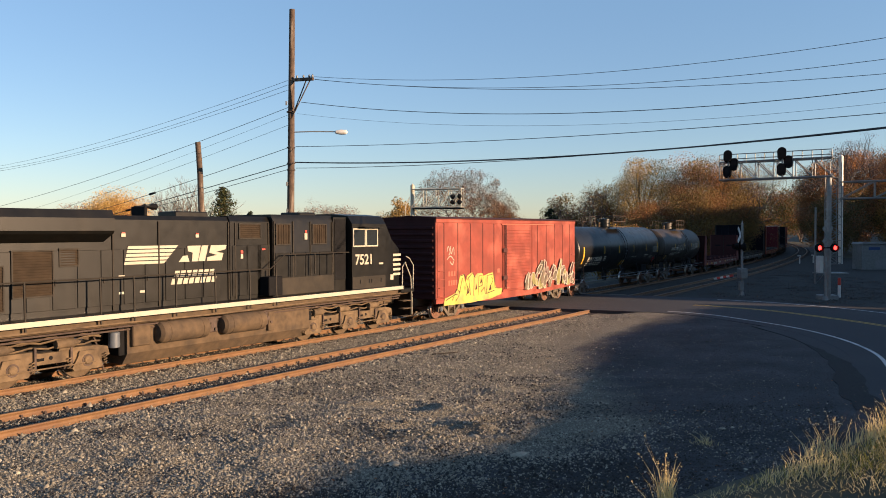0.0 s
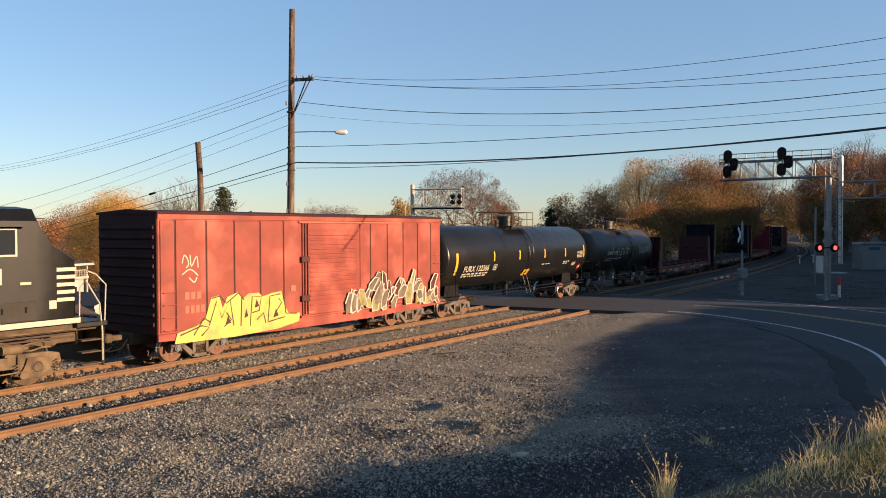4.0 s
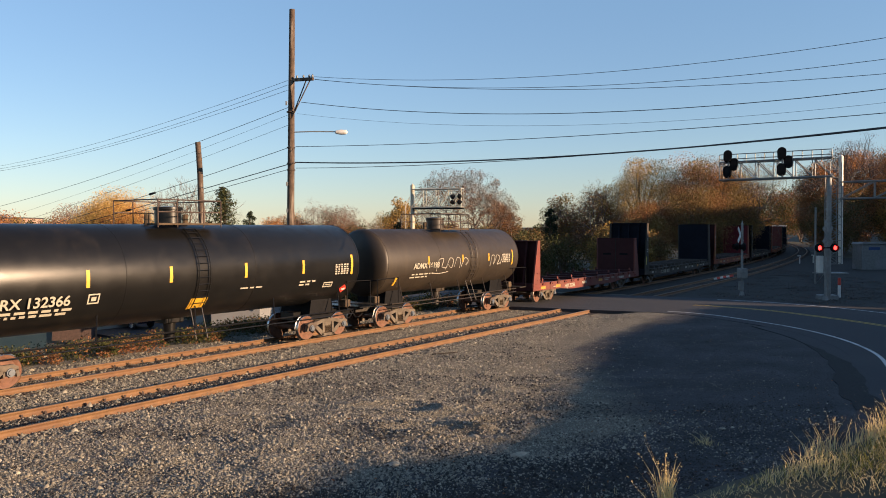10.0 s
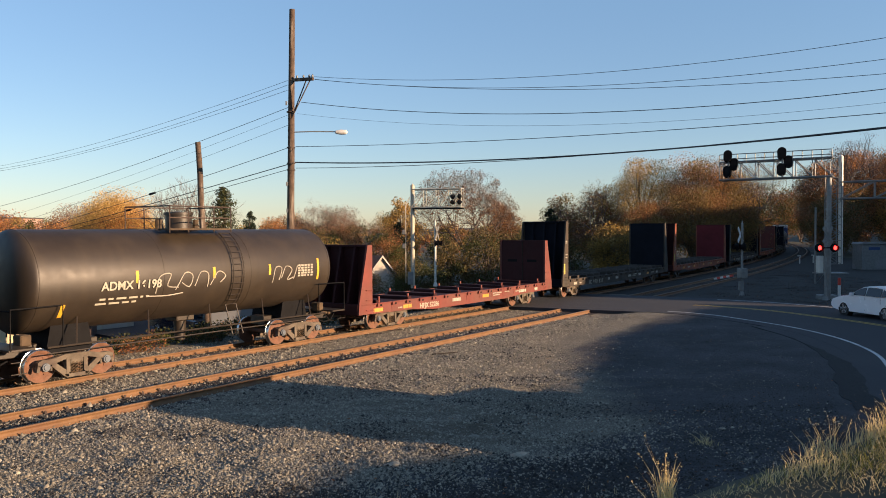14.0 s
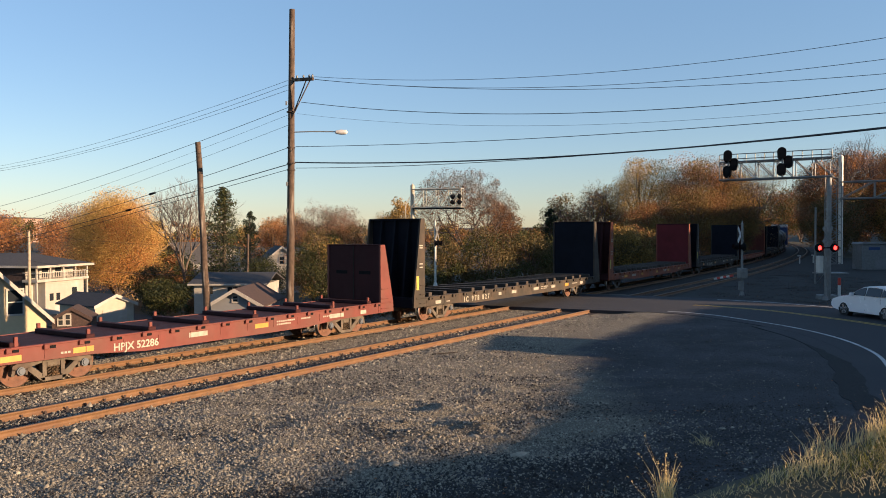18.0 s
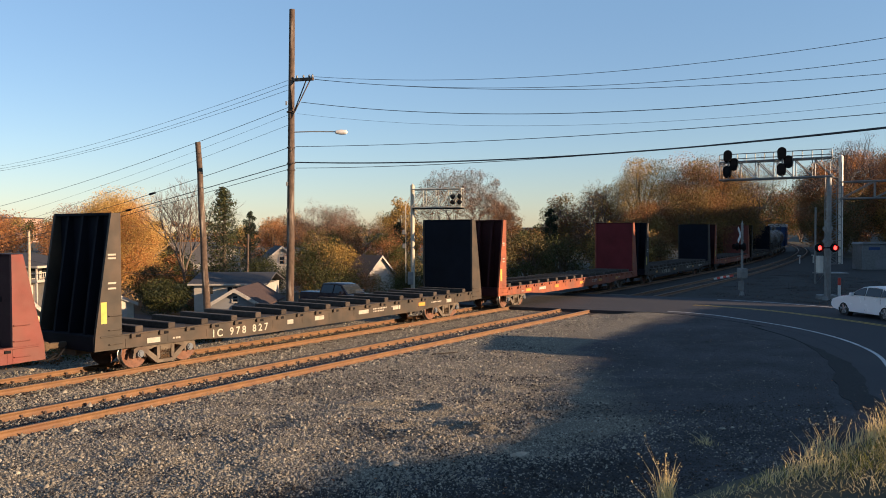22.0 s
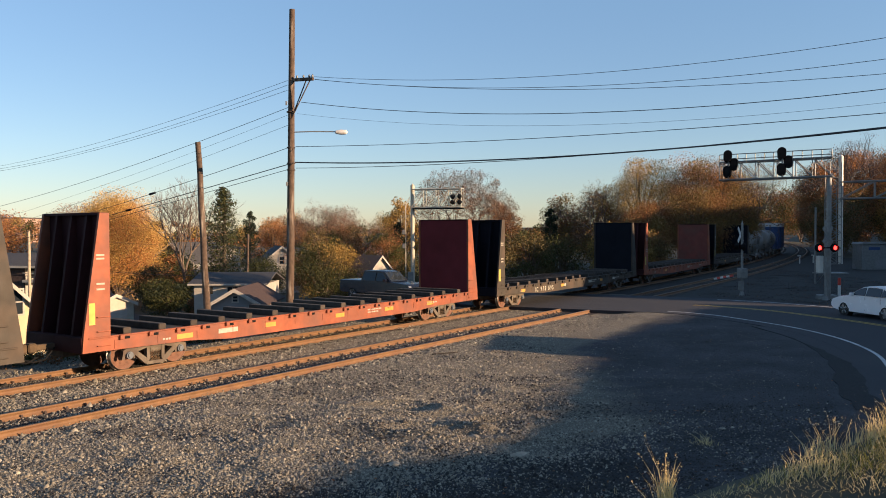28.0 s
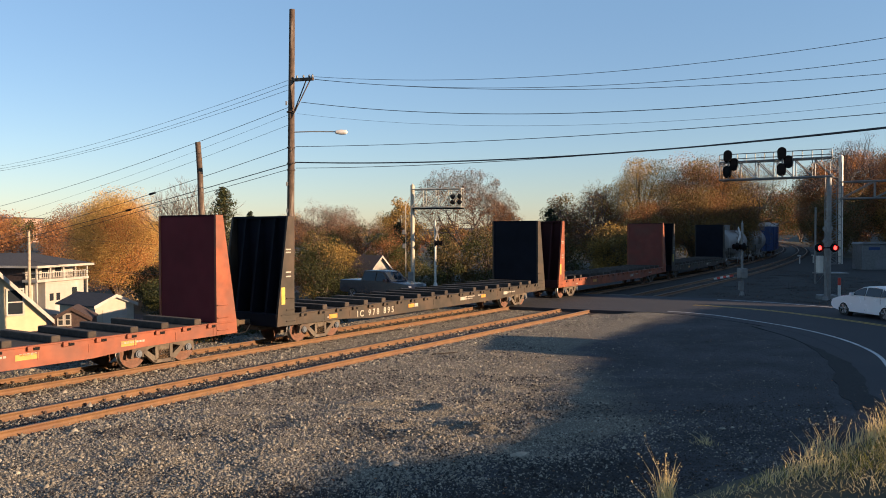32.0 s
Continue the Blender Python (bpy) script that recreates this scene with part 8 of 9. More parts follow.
OR, YE, RU, OL, GR, CO, TW = L_ORANGE, L_YELLOW, L_RUST, L_OLIVE, L_GREEN, L_CONIFER, L_TWIG
TREES = [
    (-38.6, 10.0, 95, 11.4, (L_GOLD, L_GOLD, L_GOLD, OR), "broad yellow-orange maple in full autumn leaf", dict(low=-0.02, clumps=150, per=420, leaf=0.11, under=-0.92)),
    (-67.0, 7.6, 120, 10.0, (OR, RU), "bright orange autumn tree behind a house", dict(low=0.15, clumps=34, per=130)),
    (-62.0, 9.8, 135, 13.0, (RU, TW), "reddish-brown thinning autumn tree", dict(low=0.15, clumps=34, per=230, leaf=0.14)),
    (-51.0, 7.0, 120, 9.0, (RU, OR), "rusty autumn tree behind houses", dict(low=0.1, clumps=26, per=230, leaf=0.14)),
    (-22.0, 8.4, 80, 6.8, (CO, GR), "tall dark green spruce tree", dict(low=0.04, clumps=110, per=48, leaf=0.15, kind="cone")),
    (-56.5, 7.2, 118, 8.0, (RU, OR, RU), "rusty tree beside the maple", dict(low=0.02, clumps=36, per=130, leaf=0.16)),
    (-30.5, 0.9, 84, 5.5, (GR, CO, RU), "dark bush between houses", dict(under=-0.95, low=0.0, clumps=34, per=140, leaf=0.14)),
    (-27.0, -0.6, 78, 5.5, (GR, GR, CO), "dark bush between houses", dict(under=-0.95, low=0.0, clumps=34, per=140, leaf=0.14)),
    (-33.5, 2.0, 98, 6.0, (GR, RU, CO), "dark undergrowth behind the maple", dict(under=-0.95, low=0.0, clumps=34, per=140, leaf=0.16)),
    (-24.2, 1.2, 84, 5.0, (GR, CO), "dark bush beside a spruce", dict(under=-0.95, low=0.0, clumps=30, per=140, leaf=0.14)),
    (-46.0, 0.5, 92, 6.0, (GR, RU), "dark bush behind the porch house", dict(under=-0.95, low=0.0, clumps=30, per=120, leaf=0.15)),
    (-22.0, -1.6, 72, 3.0, (GR, RU), "low dark shrub by a garage", dict(under=-0.95, low=0.0, clumps=20, per=120, leaf=0.12)),
    (-31.3, 7.3, 130, 5.0, (CO,), "dark conifer in the distance", dict(low=0.1, clumps=24, per=90, kind="cone")),
    (-29.5, 7.8, 140, 8.0, (RU, RU, OR), "russet tree in the distance", dict(low=0.1, clumps=26, per=230, leaf=0.14)),
    (-23.8, 8.0, 132, 6.5, (GR, OR), "green and orange tree in the distance", dict(low=0.1, clumps=26, per=230, leaf=0.14)),
    (-11.0, 4.6, 75, 7.0, (GR, OL, GR, GR, YE), "yellow-green tree by the road", dict(low=0.02, clumps=44, per=190, leaf=0.11)),
    (-19.8, 9.6, 150, 9.5, (RU, GR, TW), "brown thinning tree in the distance", dict(low=0.1, clumps=30, per=190, leaf=0.14)),
    (-10.6, 8.8, 150, 8.5, (RU, OL), "russet tree in the distance", dict(low=0.1, clumps=26, per=210, leaf=0.14)),
    (-5.6, 5.0, 100, 3.6, (CO,), "blue-green spruce behind houses", dict(low=0.08, clumps=24, per=100, kind="cone")),
    (-5.7, 9.9, 112, 5.6, (OL, YE), "olive-yellow tree behind houses", dict(low=0.15, clumps=26, per=120)),
    (8.4, 8.6, 110, 6.5, (RU, OR), "russet tree behind the line", dict(low=0.1, clumps=28, per=230, leaf=0.14)),
    (-14.5, 5.5, 120, 9.0, (RU, GR), "brown and green trees behind houses", dict(low=0.05, clumps=30, per=210, leaf=0.14)),
    (4.3, 5.6, 74, 6.5, (L_BRUSH, GR, L_BRUSH), "dark olive thicket beside the line", dict(low=0.0, clumps=34, per=150, leaf=0.14)),
    (8.6, 5.2, 78, 6.0, (GR, L_BRUSH, L_BRUSH), "dark green thicket beside the line", dict(low=0.0, clumps=34, per=150, leaf=0.14)),
    (0.6, 3.8, 72, 4.5, (GR, L_BRUSH, L_BRUSH), "brown-green thicket beside the line", dict(low=0.0, clumps=30, per=130, leaf=0.14)),
    (12.3, 4.5, 82, 6.0, (GR, L_BRUSH), "olive thicket beside the line", dict(low=0.0, clumps=32, per=130, leaf=0.14)),
    (14.8, 7.0, 110, 5.0, (CO,), "dark cedar behind the line", dict(low=0.05, clumps=24, per=90, kind="cone")),
    (18.0, 10.0, 118, 8.0, (OL, TW, RU), "grey-olive thinning tree behind the line", dict(low=0.1, clumps=40, per=130, bare=0.3)),
    (21.5, 11.2, 110, 8.5, (OL, RU, TW), "grey-olive thinning tree behind the line", dict(low=0.05, clumps=44, per=150, bare=0.2)),
    (26.8, 15.2, 108, 11.5, (YE, OL, OL), "tall yellow-green tree behind the line", dict(low=0.05, clumps=60, per=420, leaf=0.125)),
    (33.5, 15.3, 106, 11.5, (OL, RU, OR), "tall brown-orange tree behind the line", dict(low=0.05, clumps=60, per=420, leaf=0.125, bare=0.2)),
    (39.0, 13.6, 108, 9.0, (OL, TW, YE), "tall tan tree behind the line", dict(low=0.05, clumps=50, per=400, leaf=0.125, bare=0.3)),
    (30.0, 10.0, 96, 9.0, (OL, RU, L_BRUSH), "orange-brown tree beside the line", dict(low=0.0, clumps=44, per=380, leaf=0.12)),
    (24.0, 8.6, 94, 8.0, (RU, OL), "russet tree beside the line", dict(low=0.0, clumps=40, per=380, leaf=0.12)),
    (35.5, 9.0, 100, 8.5, (OL, RU, L_BRUSH), "brown tree beside the line", dict(low=0.0, clumps=40, per=380, leaf=0.12)),
    (17.2, 5.2, 80, 7.0, (OL, YE, L_BRUSH), "yellow bushes beside the line", dict(low=0.0, clumps=44, per=190, leaf=0.15)),
    (20.5, 4.6, 84, 6.0, (L_BRUSH, OL, RU), "brown-olive bushes beside the line", dict(low=0.0, clumps=36, per=160, leaf=0.15)),
    (41.0, 8.0, 118, 8.0, (RU, GR, GR), "dark russet undergrowth behind the line", dict(low=0.0, clumps=36, per=130)),
    (47.0, 9.5, 130, 9.0, (RU, GR, GR), "dark woodland tree behind the line", dict(low=0.0, clumps=36, per=130)),
    (53.0, 11.0, 146, 10.0, (GR, RU, GR), "dark woodland tree behind the line", dict(low=0.0, clumps=36, per=120)),
    (58.0, 13.0, 162, 11.0, (GR, RU), "dark woodland tree behind the line", dict(low=0.0, clumps=38, per=120)),
    (67.0, 14.0, 182, 12.0, (GR, RU), "dark woodland tree behind the line", dict(low=0.0, clumps=38, per=120)),
    (76.0, 15.0, 205, 13.0, (GR, RU), "dark woodland tree behind the line", dict(low=0.0, clumps=38, per=120, leaf=0.26)),
    (108.0, 19.0, 262, 20.0, (RU, GR, GR), "dark woodland tree beyond the curve", dict(low=0.0, clumps=44, per=150, leaf=0.36)),
    (120.0, 20.0, 268, 20.0, (GR, RU), "dark woodland tree beyond the curve", dict(low=0.0, clumps=44, per=150, leaf=0.36)),
    (98.0, 18.0, 258, 18.0, (GR, RU), "dark woodland tree beyond the curve", dict(low=0.0, clumps=44, per=150, leaf=0.36)),
    (88.0, 17.0, 250, 18.0, (GR, RU), "dark woodland tree beyond the curve", dict(low=0.0, clumps=44, per=150, leaf=0.36)),
    (64.8, 16.9, 135, 9.8, (RU, OR, TW), "orange-brown tree on the hillside", dict(low=0.05, clumps=57, leaf=0.17, per=330)),
    (71.2, 19.9, 138, 12.0, (RU, OR, TW), "orange-brown tree on the hillside", dict(low=0.05, clumps=57, leaf=0.17, per=330)),
    (79.5, 21.4, 141, 13.5, (L_BRUSH, RU, OR), "dark tree with russet top on the hillside", dict(low=0.05, clumps=57, leaf=0.17, per=330)),
    (85.5, 19.7, 129, 13.5, (L_BRUSH, L_BRUSH, RU), "dark green tree on the hillside", dict(low=0.05, clumps=52, leaf=0.17, per=330)),
    (72.8, 10.9, 126, 9.8, (OR, YE, L_BRUSH), "yellow-orange tree on the hillside", dict(low=0.05, clumps=46, leaf=0.17, per=330)),
    (80.2, 12.2, 132, 11.2, (L_BRUSH, L_BRUSH, RU), "dark thicket on the hillside", dict(low=0.0, clumps=46, leaf=0.17, per=330)),
    (90.0, 22.0, 162, 16.5, (RU, L_BRUSH), "russet tree on the hillside", dict(low=0.05, clumps=52, leaf=0.17, per=330)),
    (56.0, 10.0, 116, 9.0, (L_BRUSH, RU, L_BRUSH), "dark undergrowth on the hillside", dict(low=0.0, clumps=36, per=130)),
    (64.0, 13.0, 128, 10.0, (RU, L_BRUSH, L_BRUSH), "dark russet tree on the hillside", dict(low=0.0, clumps=38, per=120)),
    (74.0, 14.5, 148, 12.0, (L_BRUSH, RU, L_BRUSH), "dark russet tree on the hillside", dict(low=0.0, clumps=38, per=120)),
    (86.0, 16.0, 170, 13.0, (RU, L_BRUSH), "dark russet tree on the hillside", dict(low=0.0, clumps=38, per=120)),
    (98.0, 18.0, 195, 15.0, (RU, L_BRUSH), "dark russet tree on the hillside", dict(low=0.0, clumps=38, per=120, leaf=0.26)),
    (110.0, 19.0, 220, 16.0, (RU, L_BRUSH), "dark russet tree on the hillside", dict(low=0.0, clumps=38, per=120, leaf=0.28)),
    (-6.8, 5.4, 96, 6.5, (GR, RU, GR), "dark brown-green tree behind houses", dict(low=0.0, clumps=40, per=260, leaf=0.11)),
    (-8.6, 0.2, 80, 6.0, (GR, GR, RU), "dark bush before a small white house", dict(under=-0.95, low=0.0, clumps=30, per=200, leaf=0.10)),
    (-15.0, 3.4, 92, 7.5, (GR, RU, GR), "dark brown-green tree behind houses", dict(low=0.0, clumps=40, per=240, leaf=0.12)),
    (-19.0, 2.0, 84, 5.0, (GR, CO), "dark bush behind a long house", dict(under=-0.95, low=0.0, clumps=30, per=200, leaf=0.11)),
    (-2.6, 2.6, 66, 4.6, (GR, L_BRUSH, GR), "dark olive thicket by the signal mast", dict(under=-0.95, low=0.0, clumps=34, per=240, leaf=0.09)),
]


def build_trees():
    for k, (x, top, y, w, mats, label, kw) in enumerate(TREES):
        tree_at(x, top, y, w, mats, label, 100 + k, **kw)
    bare_tree(-27.7, 85, -4.05, 14.2, "bare grey tree without leaves", 4, (), 0, 0.45, 0.85, 7)
    bare_tree(2.4, 100, -2.0, 13.9, "round purplish-brown tree, half bare", 8, (TW, RU), 13, 0.8, 0.6, 7)
    bare_tree(5.2, 97, -2.0, 11.5, "round purplish-brown tree, half bare", 9, (TW, RU), 13, 0.8, 0.6, 6)
    bare_tree(-18.5, 128, -4.05, 13.4, "grey tree nearly bare of leaves", 12, (TW,), 6, 0.7, 0.65, 7)
    bare_tree(38.5, 104, -1.0, 14.6, "tan tree nearly bare of leaves", 15, (TW, OL), 7, 0.7, 0.65, 7)
    bare_tree(20.5, 104, -1.0, 11.6, "grey-brown tree nearly bare of leaves", 16, (TW, OL), 6, 0.65, 0.7, 6)
    bare_tree(66.0, 128, 4.0, 15.0, "russet tree nearly bare of leaves", 19, (RU, TW), 8, 0.65, 0.7, 6)
    # woods that close the distance
    rng = np.random.default_rng(77)
    for band, (y0, y1, n) in enumerate(((190, 260, 46), (280, 420, 60))):
        cs, rs = [], []
        for k in range(n):
            x = -190 + 330 * (k + rng.random()) / n if band == 0 else -330 + 560 * (k + rng.random()) / n
            y = rng.uniform(y0, y1)
            s, o = track_coords(x, y)
            if abs(o + 2) < 14:
                continue
            zt = float(ground_height(x, y))
            for j in range(9):
                cs.append((x + rng.normal(0, 3.0), y + rng.normal(0, 3.0), zt + rng.uniform(1.0, 9.5)))
                rs.append(rng.uniform(1.6, 3.0))
        for g, m in enumerate((RU, OL, GR)):
            v, f = leaf_cloud(cs[g::3], rs[g::3], 170, 0.34, rng)
            ob = new("far_woods", sheet("far_woods", v, f, m))
            tagged(ob, "distant autumn woods along the skyline", "woods", kind="stuff")


build_trees()


# ---------------------------------------------------------------- grass and litter on the yard
def build_grass(cx, cy, rx, ry, n, h, seed, label, splay=0.35, m_leaf=L_STRAW):
    rng = np.random.default_rng(seed)
    a, r = rng.random(n) * math.tau, rng.random(n) ** 0.6
    x, y = cx + rx * r * np.cos(a), cy + ry * r * np.sin(a)
    hh = h * rng.uniform(0.35, 1.0, n) * (1.1 - 0.6 * r)
    lean = rng.normal(0, splay, (n, 2)) * hh[:, None]
    z = ground_height(x, y) + yard_relief(x, y) - 0.02
    wd = rng.normal(0, 1, (n, 2))
    wd /= np.linalg.norm(wd, axis=1)[:, None]
    w = rng.uniform(0.0011, 0.0028, n)[:, None] * wd * (1 + 0.12 * max(0.0, cy - 5))
    base, mid, top = np.stack([x, y, z], -1), np.stack([x + lean[:, 0] * 0.35, y + lean[:, 1] * 0.35, z + hh * 0.6], -1), np.stack([x + lean[:, 0], y + lean[:, 1], z + hh], -1)
    w3 = np.concatenate([w, np.zeros((n, 1))], 1)
    v = np.stack([base - w3, base + w3, mid + w3 * 0.8, mid - w3 * 0.8, top + w3 * 0.15, top - w3 * 0.15], 1).reshape(-1, 3)
    k = np.arange(n)[:, None] * 6
    f = np.concatenate([k + np.array([0, 1, 2, 3]), k + np.array([3, 2, 4, 5])], 0)
    heads = np.flatnonzero((hh > h * 0.55) & (rng.random(n) < 0.3)) if h > 0.15 and m_leaf is L_STRAW else np.array([], int)
    m = len(heads)
    if m:
        tip, dirn = top[heads], top[heads] - mid[heads]
        dirn = dirn / np.linalg.norm(dirn, axis=1)[:, None] + rng.normal(0, 0.35, (m, 3))
        dirn[:, 2] -= 0.15
        q = 9
        u = rng.random((m, q))
        c = tip[:, None] + dirn[:, None] * (u * 0.045)[..., None] + rng.normal(0, 0.0028, (m, q, 3))
        e = rng.normal(0, 0.0042, (m, q, 2, 3))
        hv = np.stack([c, c + e[:, :, 0], c + e[:, :, 1]], 2).reshape(-1, 3)
        hd = new("seed_heads", sheet("seed_heads", hv, np.arange(m * q * 3).reshape(-1, 3), L_STRAW))
        tagged(hd, "feathery straw-coloured seed heads of grass", "grass", kind="stuff")
    ob = new("grass_tuft", sheet("grass_tuft", v, f, m_leaf))
    tagged(ob, label, "grass", kind="stuff")


build_grass(2.8, 4.9, 0.50, 0.38, 420, 0.13, 1, "dry straw-yellow grass on the bank", 0.6)
build_grass(3.02, 5.4, 0.22, 0.24, 230, 0.27, 2, "taller dry straw-yellow grass on the bank", 0.34)
build_grass(2.58, 5.3, 0.16, 0.20, 90, 0.28, 8, "dry straw-yellow grass stand on the bank", 0.34)
build_grass(2.15, 4.75, 0.26, 0.20, 130, 0.19, 6, "short dry grass on the bank", 0.5)
build_grass(2.75, 4.35, 0.60, 0.28, 420, 0.12, 7, "short dry grass on the bank", 0.7)
build_grass(2.95, 4.9, 0.30, 0.4, 420, 0.14, 9, "green grass at the foot of the dry stalks", 0.6, L_GRASS)
build_grass(2.6, 4.5, 0.45, 0.3, 320, 0.10, 10, "green grass at the foot of the dry stalks", 0.7, L_GRASS)
build_grass(1.37, 4.9, 0.05, 0.05, 120, 0.42, 3, "dry grass tuft on the bank", 0.20)
build_grass(1.30, 4.75, 0.12, 0.08, 30, 0.32, 11, "thin dry grass on the bank", 0.3)
build_grass(2.3, 4.5, 0.9, 0.55, 1500, 0.06, 13, "short dry grass covering the bank", 0.9)
build_grass(2.5, 4.8, 0.7, 0.5, 700, 0.07, 14, "short green grass covering the bank", 0.9, L_GRASS)
build_grass(5.0, 15.2, 0.3, 0.2, 70, 0.26, 12, "small dry tuft on the yard", 0.7)
build_grass(2.2, 12.6, 2.6, 0.9, 90, 0.16, 4, "sparse dry weeds on the gravel")
build_grass(-0.9, 12.2, 1.8, 0.7, 30, 0.32, 5, "sparse dry weeds on the gravel")


def build_brush():
    """Dark dry weeds and brambles along the far edge of the ballast."""
    rng = np.random.default_rng(31)
    n = 560
    s = rng.uniform(-10, 40, n)
    o = 3.4 + 3.6 * rng.random(n) ** 1.3
    c, r = [], []
    for a, b in zip(s, o):
        x, y, _ = track_at(a, b)
        c.append((x, y, float(ground_height(x, y)) + 0.2))
        r.append(rng.uniform(0.25, 0.7))
    for k, m in enumerate((L_GREEN, L_RUST, L_GREEN)):
        v, f = leaf_cloud(c[k::3], r[k::3], 150, 0.045, rng, 0.7)
        tagged(new("brush", sheet("brush", v, f, m)), "dark weeds and brambles behind the tracks", "brush", kind="stuff")


build_brush()


def build_debris():
    """Dirt, cinders and fallen leaves round the signals beyond the road."""
    rng = np.random.default_rng(37)
    n = 1000
    x, y = rng.uniform(11, 36, n), rng.uniform(43, 92, n)
    s, o = track_coords(x, y)
    gap = np.full(n, 1e9)
    for p in ROAD_LINE[30:150:2]:
        gap = np.minimum(gap, np.hypot(x - p.x, y - p.y))
    ok = (o < -SPACING - 1.2) & (gap > 5.6)
    c = [(a, b, float(ground_height(a, b)) + 0.02) for a, b in zip(x[ok], y[ok])]
    for m, lab in ((M_CLOD, "dark dirt and cinders strewn by the signals"), (L_RUST, "brown fallen leaves strewn by the signals")):
        v, f = leaf_cloud(c, [1.0] * len(c), 40 if m == M_CLOD else 3, 0.032, rng, 0.02)
        tagged(new("debris", sheet("debris", v, f, m)), lab, "debris", kind="stuff")


build_debris()


def build_chips():
    """Fallen leaves and pale chips strewn over the packed yard."""
    rng = np.random.default_rng(21)
    n = 4000
    r = 11.5 + 22 * rng.random(n) ** 1.2
    az = np.radians(-12 + 42 * rng.random(n))
    x, y = r * np.sin(az), r * np.cos(az)
    s, o = track_coords(x, y)
    band = np.exp(-((y - 17.5 - 0.15 * x) / 1.1) ** 2) + 0.5 * np.exp(-((y - 13.0) / 1.3) ** 2)
    keep = (o < -SPACING - 2.5) & (x < 11) & (rng.random(n) < 0.10 + 0.9 * band)
    x, y = x[keep], y[keep]
    n = len(x)
    z = ground_height(x, y) + yard_relief(x, y) + 0.012
    size = rng.uniform(0.012, 0.045, n)
    a = rng.random(n) * math.tau
    u = np.stack([np.cos(a), np.sin(a), rng.normal(0, 0.25, n)], -1) * size[:, None]
    w = np.stack([-np.sin(a), np.cos(a), rng.normal(0, 0.25, n)], -1) * size[:, None] * 0.6
    p = np.stack([x, y, z], -1)
    v = np.stack([p - u, p + w, p + u, p - w], 1).reshape(-1, 3)
    half = n // 2
    for nm, m, lo, hi, lab in (("fallen_leaves", L_RUST, 0, half, "brown fallen leaves strewn on the yard"), ("pale_chips", M_STONE, half, n, "pale stone chips strewn on the yard")):
        f = np.arange((hi - lo) * 4).reshape(-1, 4)
        tagged(new(nm, sheet(nm, v[lo * 4:hi * 4], f, m)), lab, "litter", kind="stuff")


build_chips()


def build_litter():
    for x, y, s, m, nm, lab in ((1.43, 14.9, 0.22, M_STONE, "flat_rock", "flat pale rock on the yard"), (-0.9, 14.6, 0.14, M_STONE, "flat_rock", "flat pale rock on the yard"),
                                (0.62, 16.3, 0.18, M_STONE, "flat_rock", "flat pale rock on the yard"), (3.6, 18.2, 0.06, M_STONE, "small_rock", "small pale rock on the yard"), (5.7, 16.2, 0.09, M_STONE, "small_rock", "small pale rock on the yard")):
        g = Geo()
        rng = random.Random(int(x * 100))
        g.lathe([(0.0, s * 0.95), (s * 0.18, s), (s * 0.3, s * 0.7), (s * 0.34, 0.05)], (0, 0, 0), "z", 9)
        g.v = [(px * rng.uniform(0.8, 1.2), py * rng.uniform(0.55, 0.8), pz * rng.uniform(0.7, 1.2)) for px, py, pz in g.v]
        ob = new(nm, mesh_of(nm, g, m))
        ob.matrix_world = pose(x, y, float(ground_height(x, y) + yard_relief(x, y)) - 0.01, 0, 0, rng.uniform(0, 180))
        tagged(ob, lab, "rock", "rocks on the yard")
    st = new("broken_stick", mesh_of("broken_stick", Geo().cyl((0, 0, 0.02), (0.9, 0.25, 0.05), 0.02, 0.015, 6), M_TIMBER))
    st.matrix_world = pose(-0.4, 27.2, float(ground_height(-0.4, 27.2) + yard_relief(-0.4, 27.2)))
    tagged(st, "broken pale stick lying on the gravel", "stick")


build_litter()


# ---------------------------------------------------------------- all that moves
def road_point(d, off):
    """A place on the road, d metres before the sedan's stop, off metres to the left of its middle line."""
    left = ROAD_BACK
    i = 0
    while i < len(left) - 2 and d > (left[i + 1] - left[i]).length:
        d -= (left[i + 1] - left[i]).length
        i += 1
    seg = left[i + 1] - left[i]
    p = left[i] + seg.normalized() * d
    fwd = -seg.normalized()
    return p + Vector((-fwd.y, fwd.x)) * off


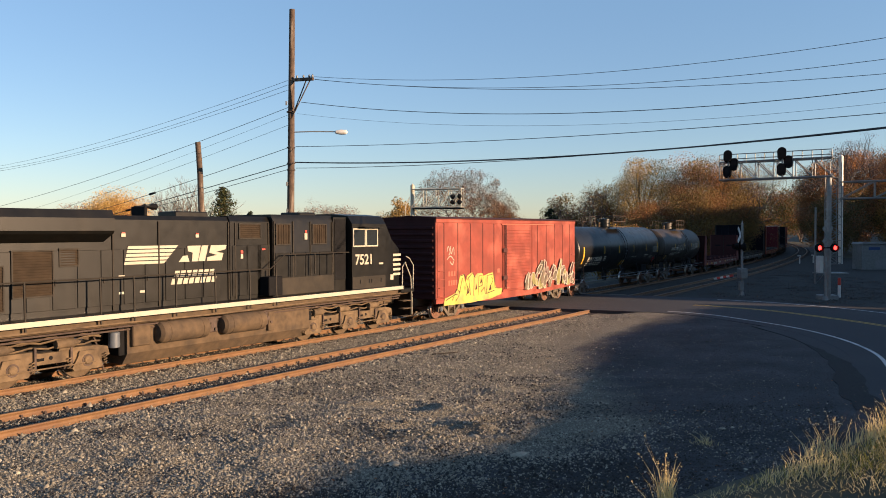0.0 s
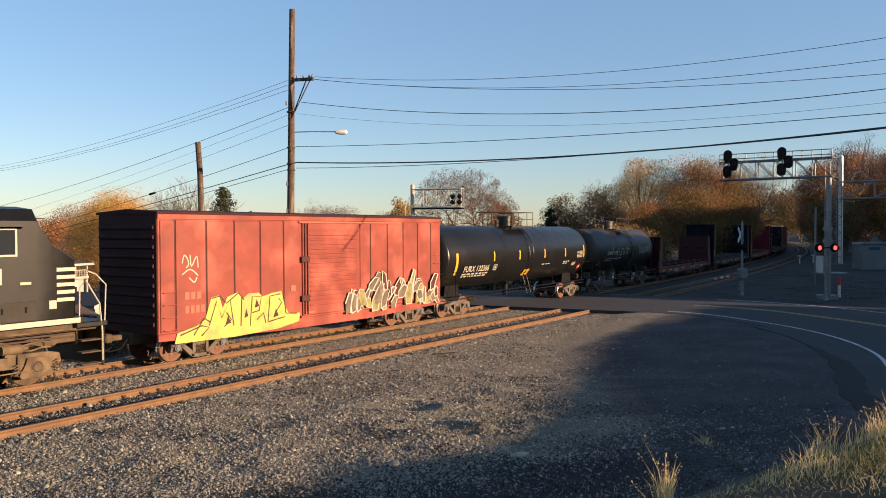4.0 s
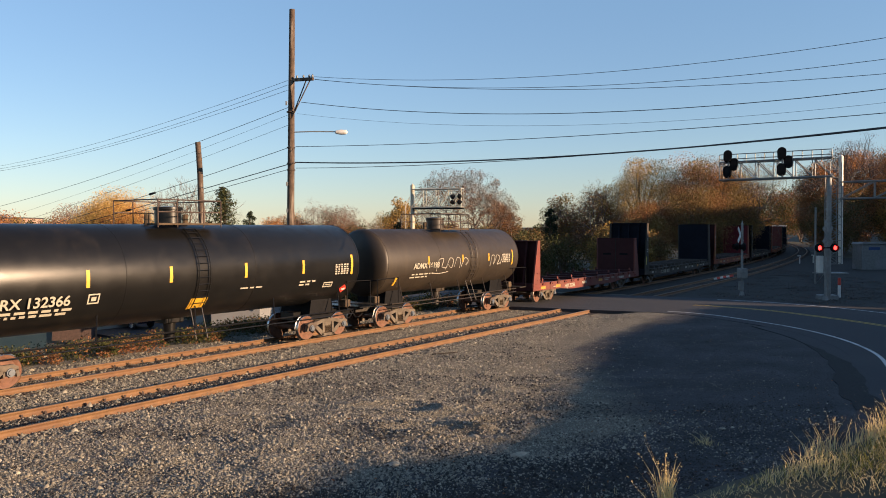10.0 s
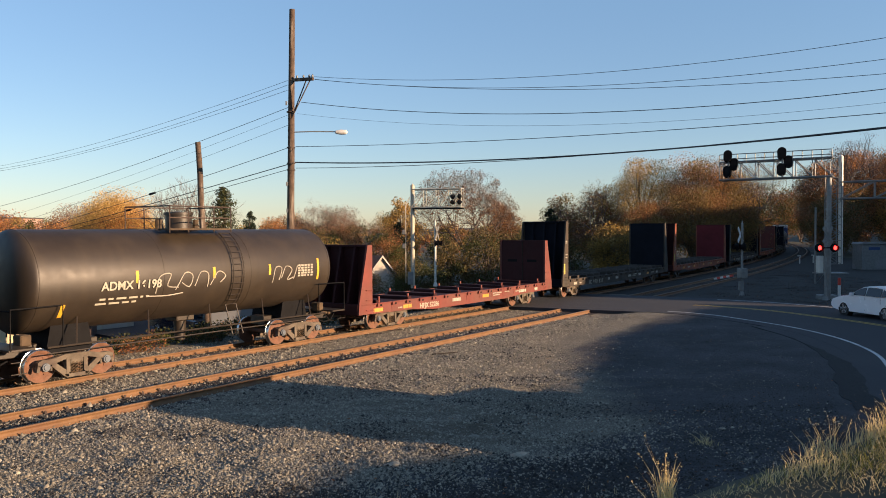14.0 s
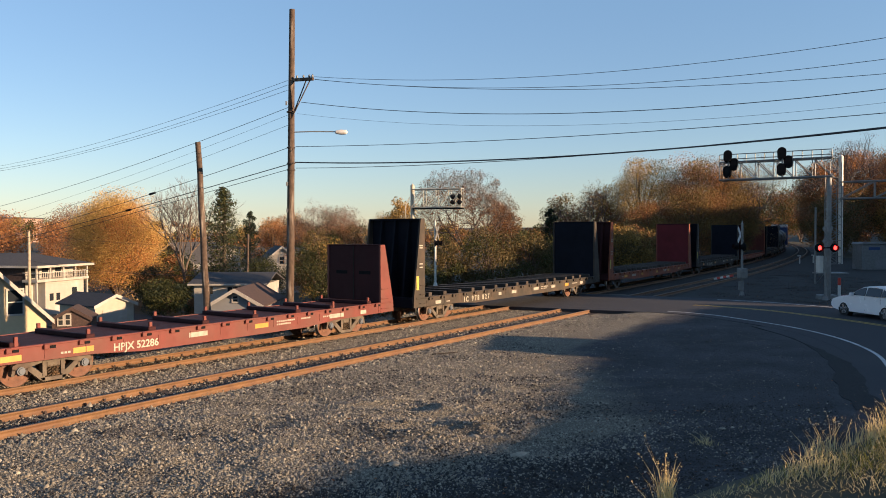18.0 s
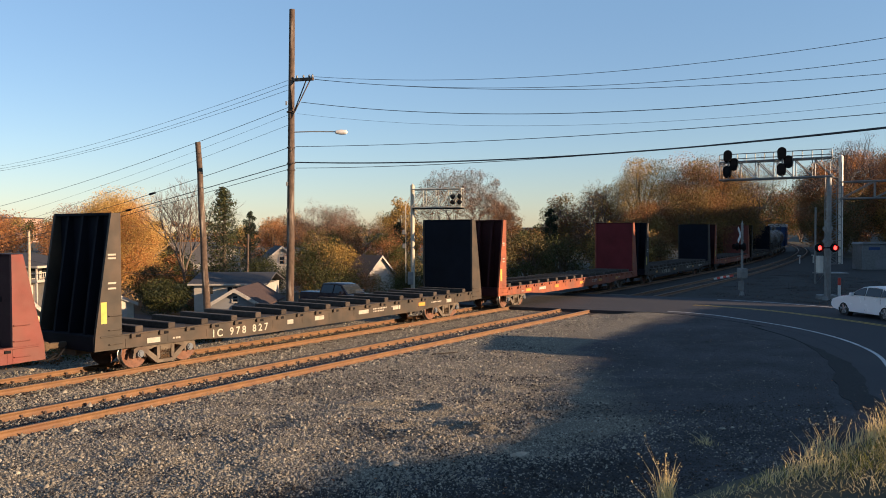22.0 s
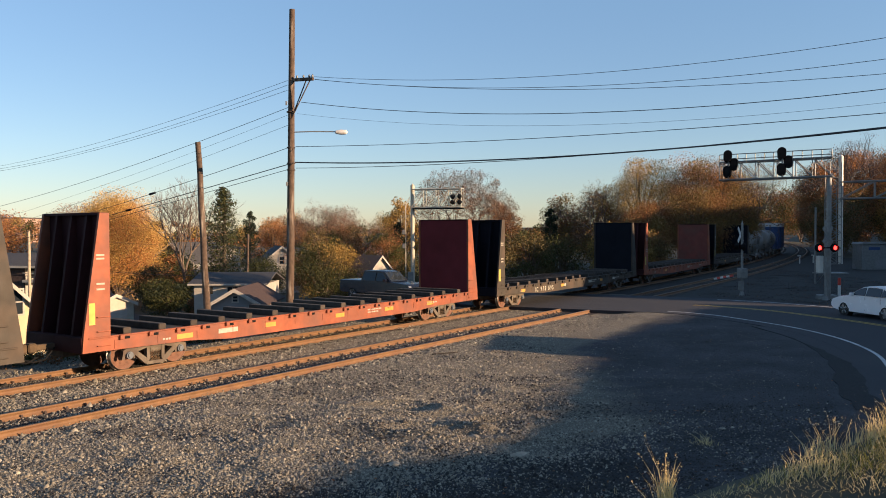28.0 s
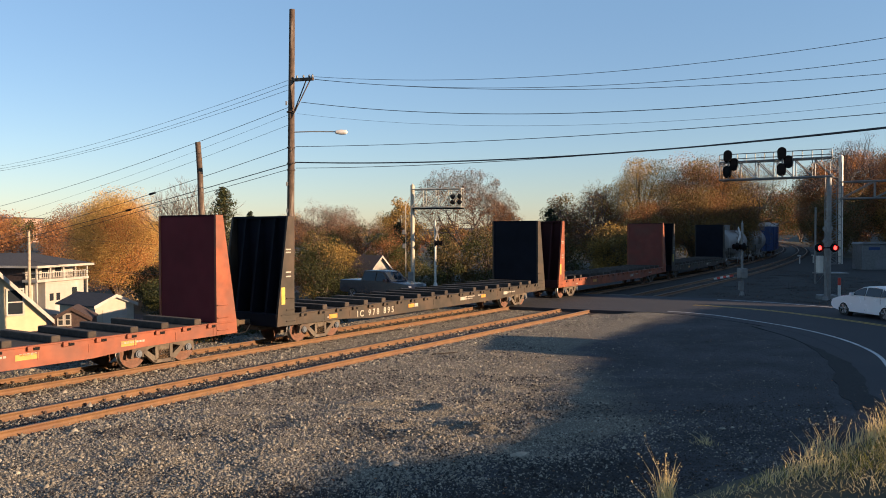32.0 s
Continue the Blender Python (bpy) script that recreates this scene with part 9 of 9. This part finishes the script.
ROAD_BACK = spline([(19.6, 39.0), (20.1, 36.9), (20.9, 32.0), (21.2, 28.0), (20.6, 23.6), (17.9, 19.6), (14.5, 15.6), (12.4, 10.0), (12.2, 4.0), (12.3, -8), (12.4, -30), (12.5, -60), (12.5, -200)], 12)
SEDAN_STOPS = [(0.0, 96.0), (6.0, 42.0), (8.0, 24.0), (9.0, 15.6), (10.0, 8.4), (10.5, 5.6), (11.0, 3.55), (11.5, 2.75), (12.0, 2.45), (13.0, 2.45), (32.0, 2.45)]
TRUCK_WAY = [(0.0, 10.4, -80.0, 0), (8.0, 10.2, -24.0, 0), (11.0, 10.0, -4.0, 0), (12.0, 10.0, 2.6, 2), (12.6, 10.1, 6.6, 5), (13.0, 10.4, 8.9, 10), (13.4, 11.0, 11.0, 22), (14.0, 12.7, 13.6, 36), (14.4, 14.3, 15.3, 40),
           (15.0, 16.6, 17.7, 38), (15.7, 18.6, 20.3, 28), (16.5, 20.3, 22.4, 17), (17.3, 20.95, 23.1, 12), (20.0, 21.0, 23.2, 12), (32.0, 21.0, 23.2, 12)]
PICKUP_STOPS = [(0.0, 40.0), (16.0, 16.0), (20.0, 7.0), (22.0, 3.6), (24.0, 2.2), (26.0, 0.7), (27.5, 0.0), (29.0, 0.0), (32.0, 0.0)]


def road_pose(d, off):
    a, b = road_point(d - 1.4, off), road_point(d + 1.4, off)
    f = a - b
    c = (a + b) / 2
    return pose(c.x, c.y, 0.0, 0, 0, math.degrees(math.atan2(f.y, f.x)))


def drive(car, wheels, r, off, stops):
    walk(car, [(t, road_pose(d, off)) for t, d in stops])
    ts = [0.0] + [10.4 + k / 15 for k in range(28)] + [32.0]
    for w in wheels:
        base = w.matrix_basis.copy()
        walk(w, [(t, base @ Matrix.Rotation(-float(np.interp(max(t, 10.4), [q[0] for q in stops], [q[1] for q in stops])) / r, 4, "Y")) for t in ts])


def pickup_pose(d):
    x, y = -3.9 - 0.83 * d, 51.6 + 0.557 * d
    return pose(x, y, road_z((x, y)), 0, 0, math.degrees(math.atan2(-0.557, 0.83)))


def motions():
    times = [i * 2.0 for i in range(17)]
    for e, s, half in CARS:
        walk(e, [(t, car_pose(s - run(t), half)) for t in times])
    drive(*SEDAN, 0.32, 0.0, SEDAN_STOPS)
    walk(BOX_TRUCK[0], [(t, pose(x, y, 0.0, 0, 0, 90 - az)) for t, x, y, az in TRUCK_WAY])
    pick = PICKUP[0]
    walk(pick, [(t, pickup_pose(d)) for t, d in PICKUP_STOPS])
    turns = [i / 6 for i in range(193)]
    for w, ax, r, car in WHEELSETS:
        base = w.matrix_basis.copy()
        if any(c[0] == car and c[1] > 165 for c in CARS):
            continue
        walk(w, [(min(t, 32.0), base @ Matrix.Rotation(-run(t) / r, 4, "Y")) for t in turns])


motions()
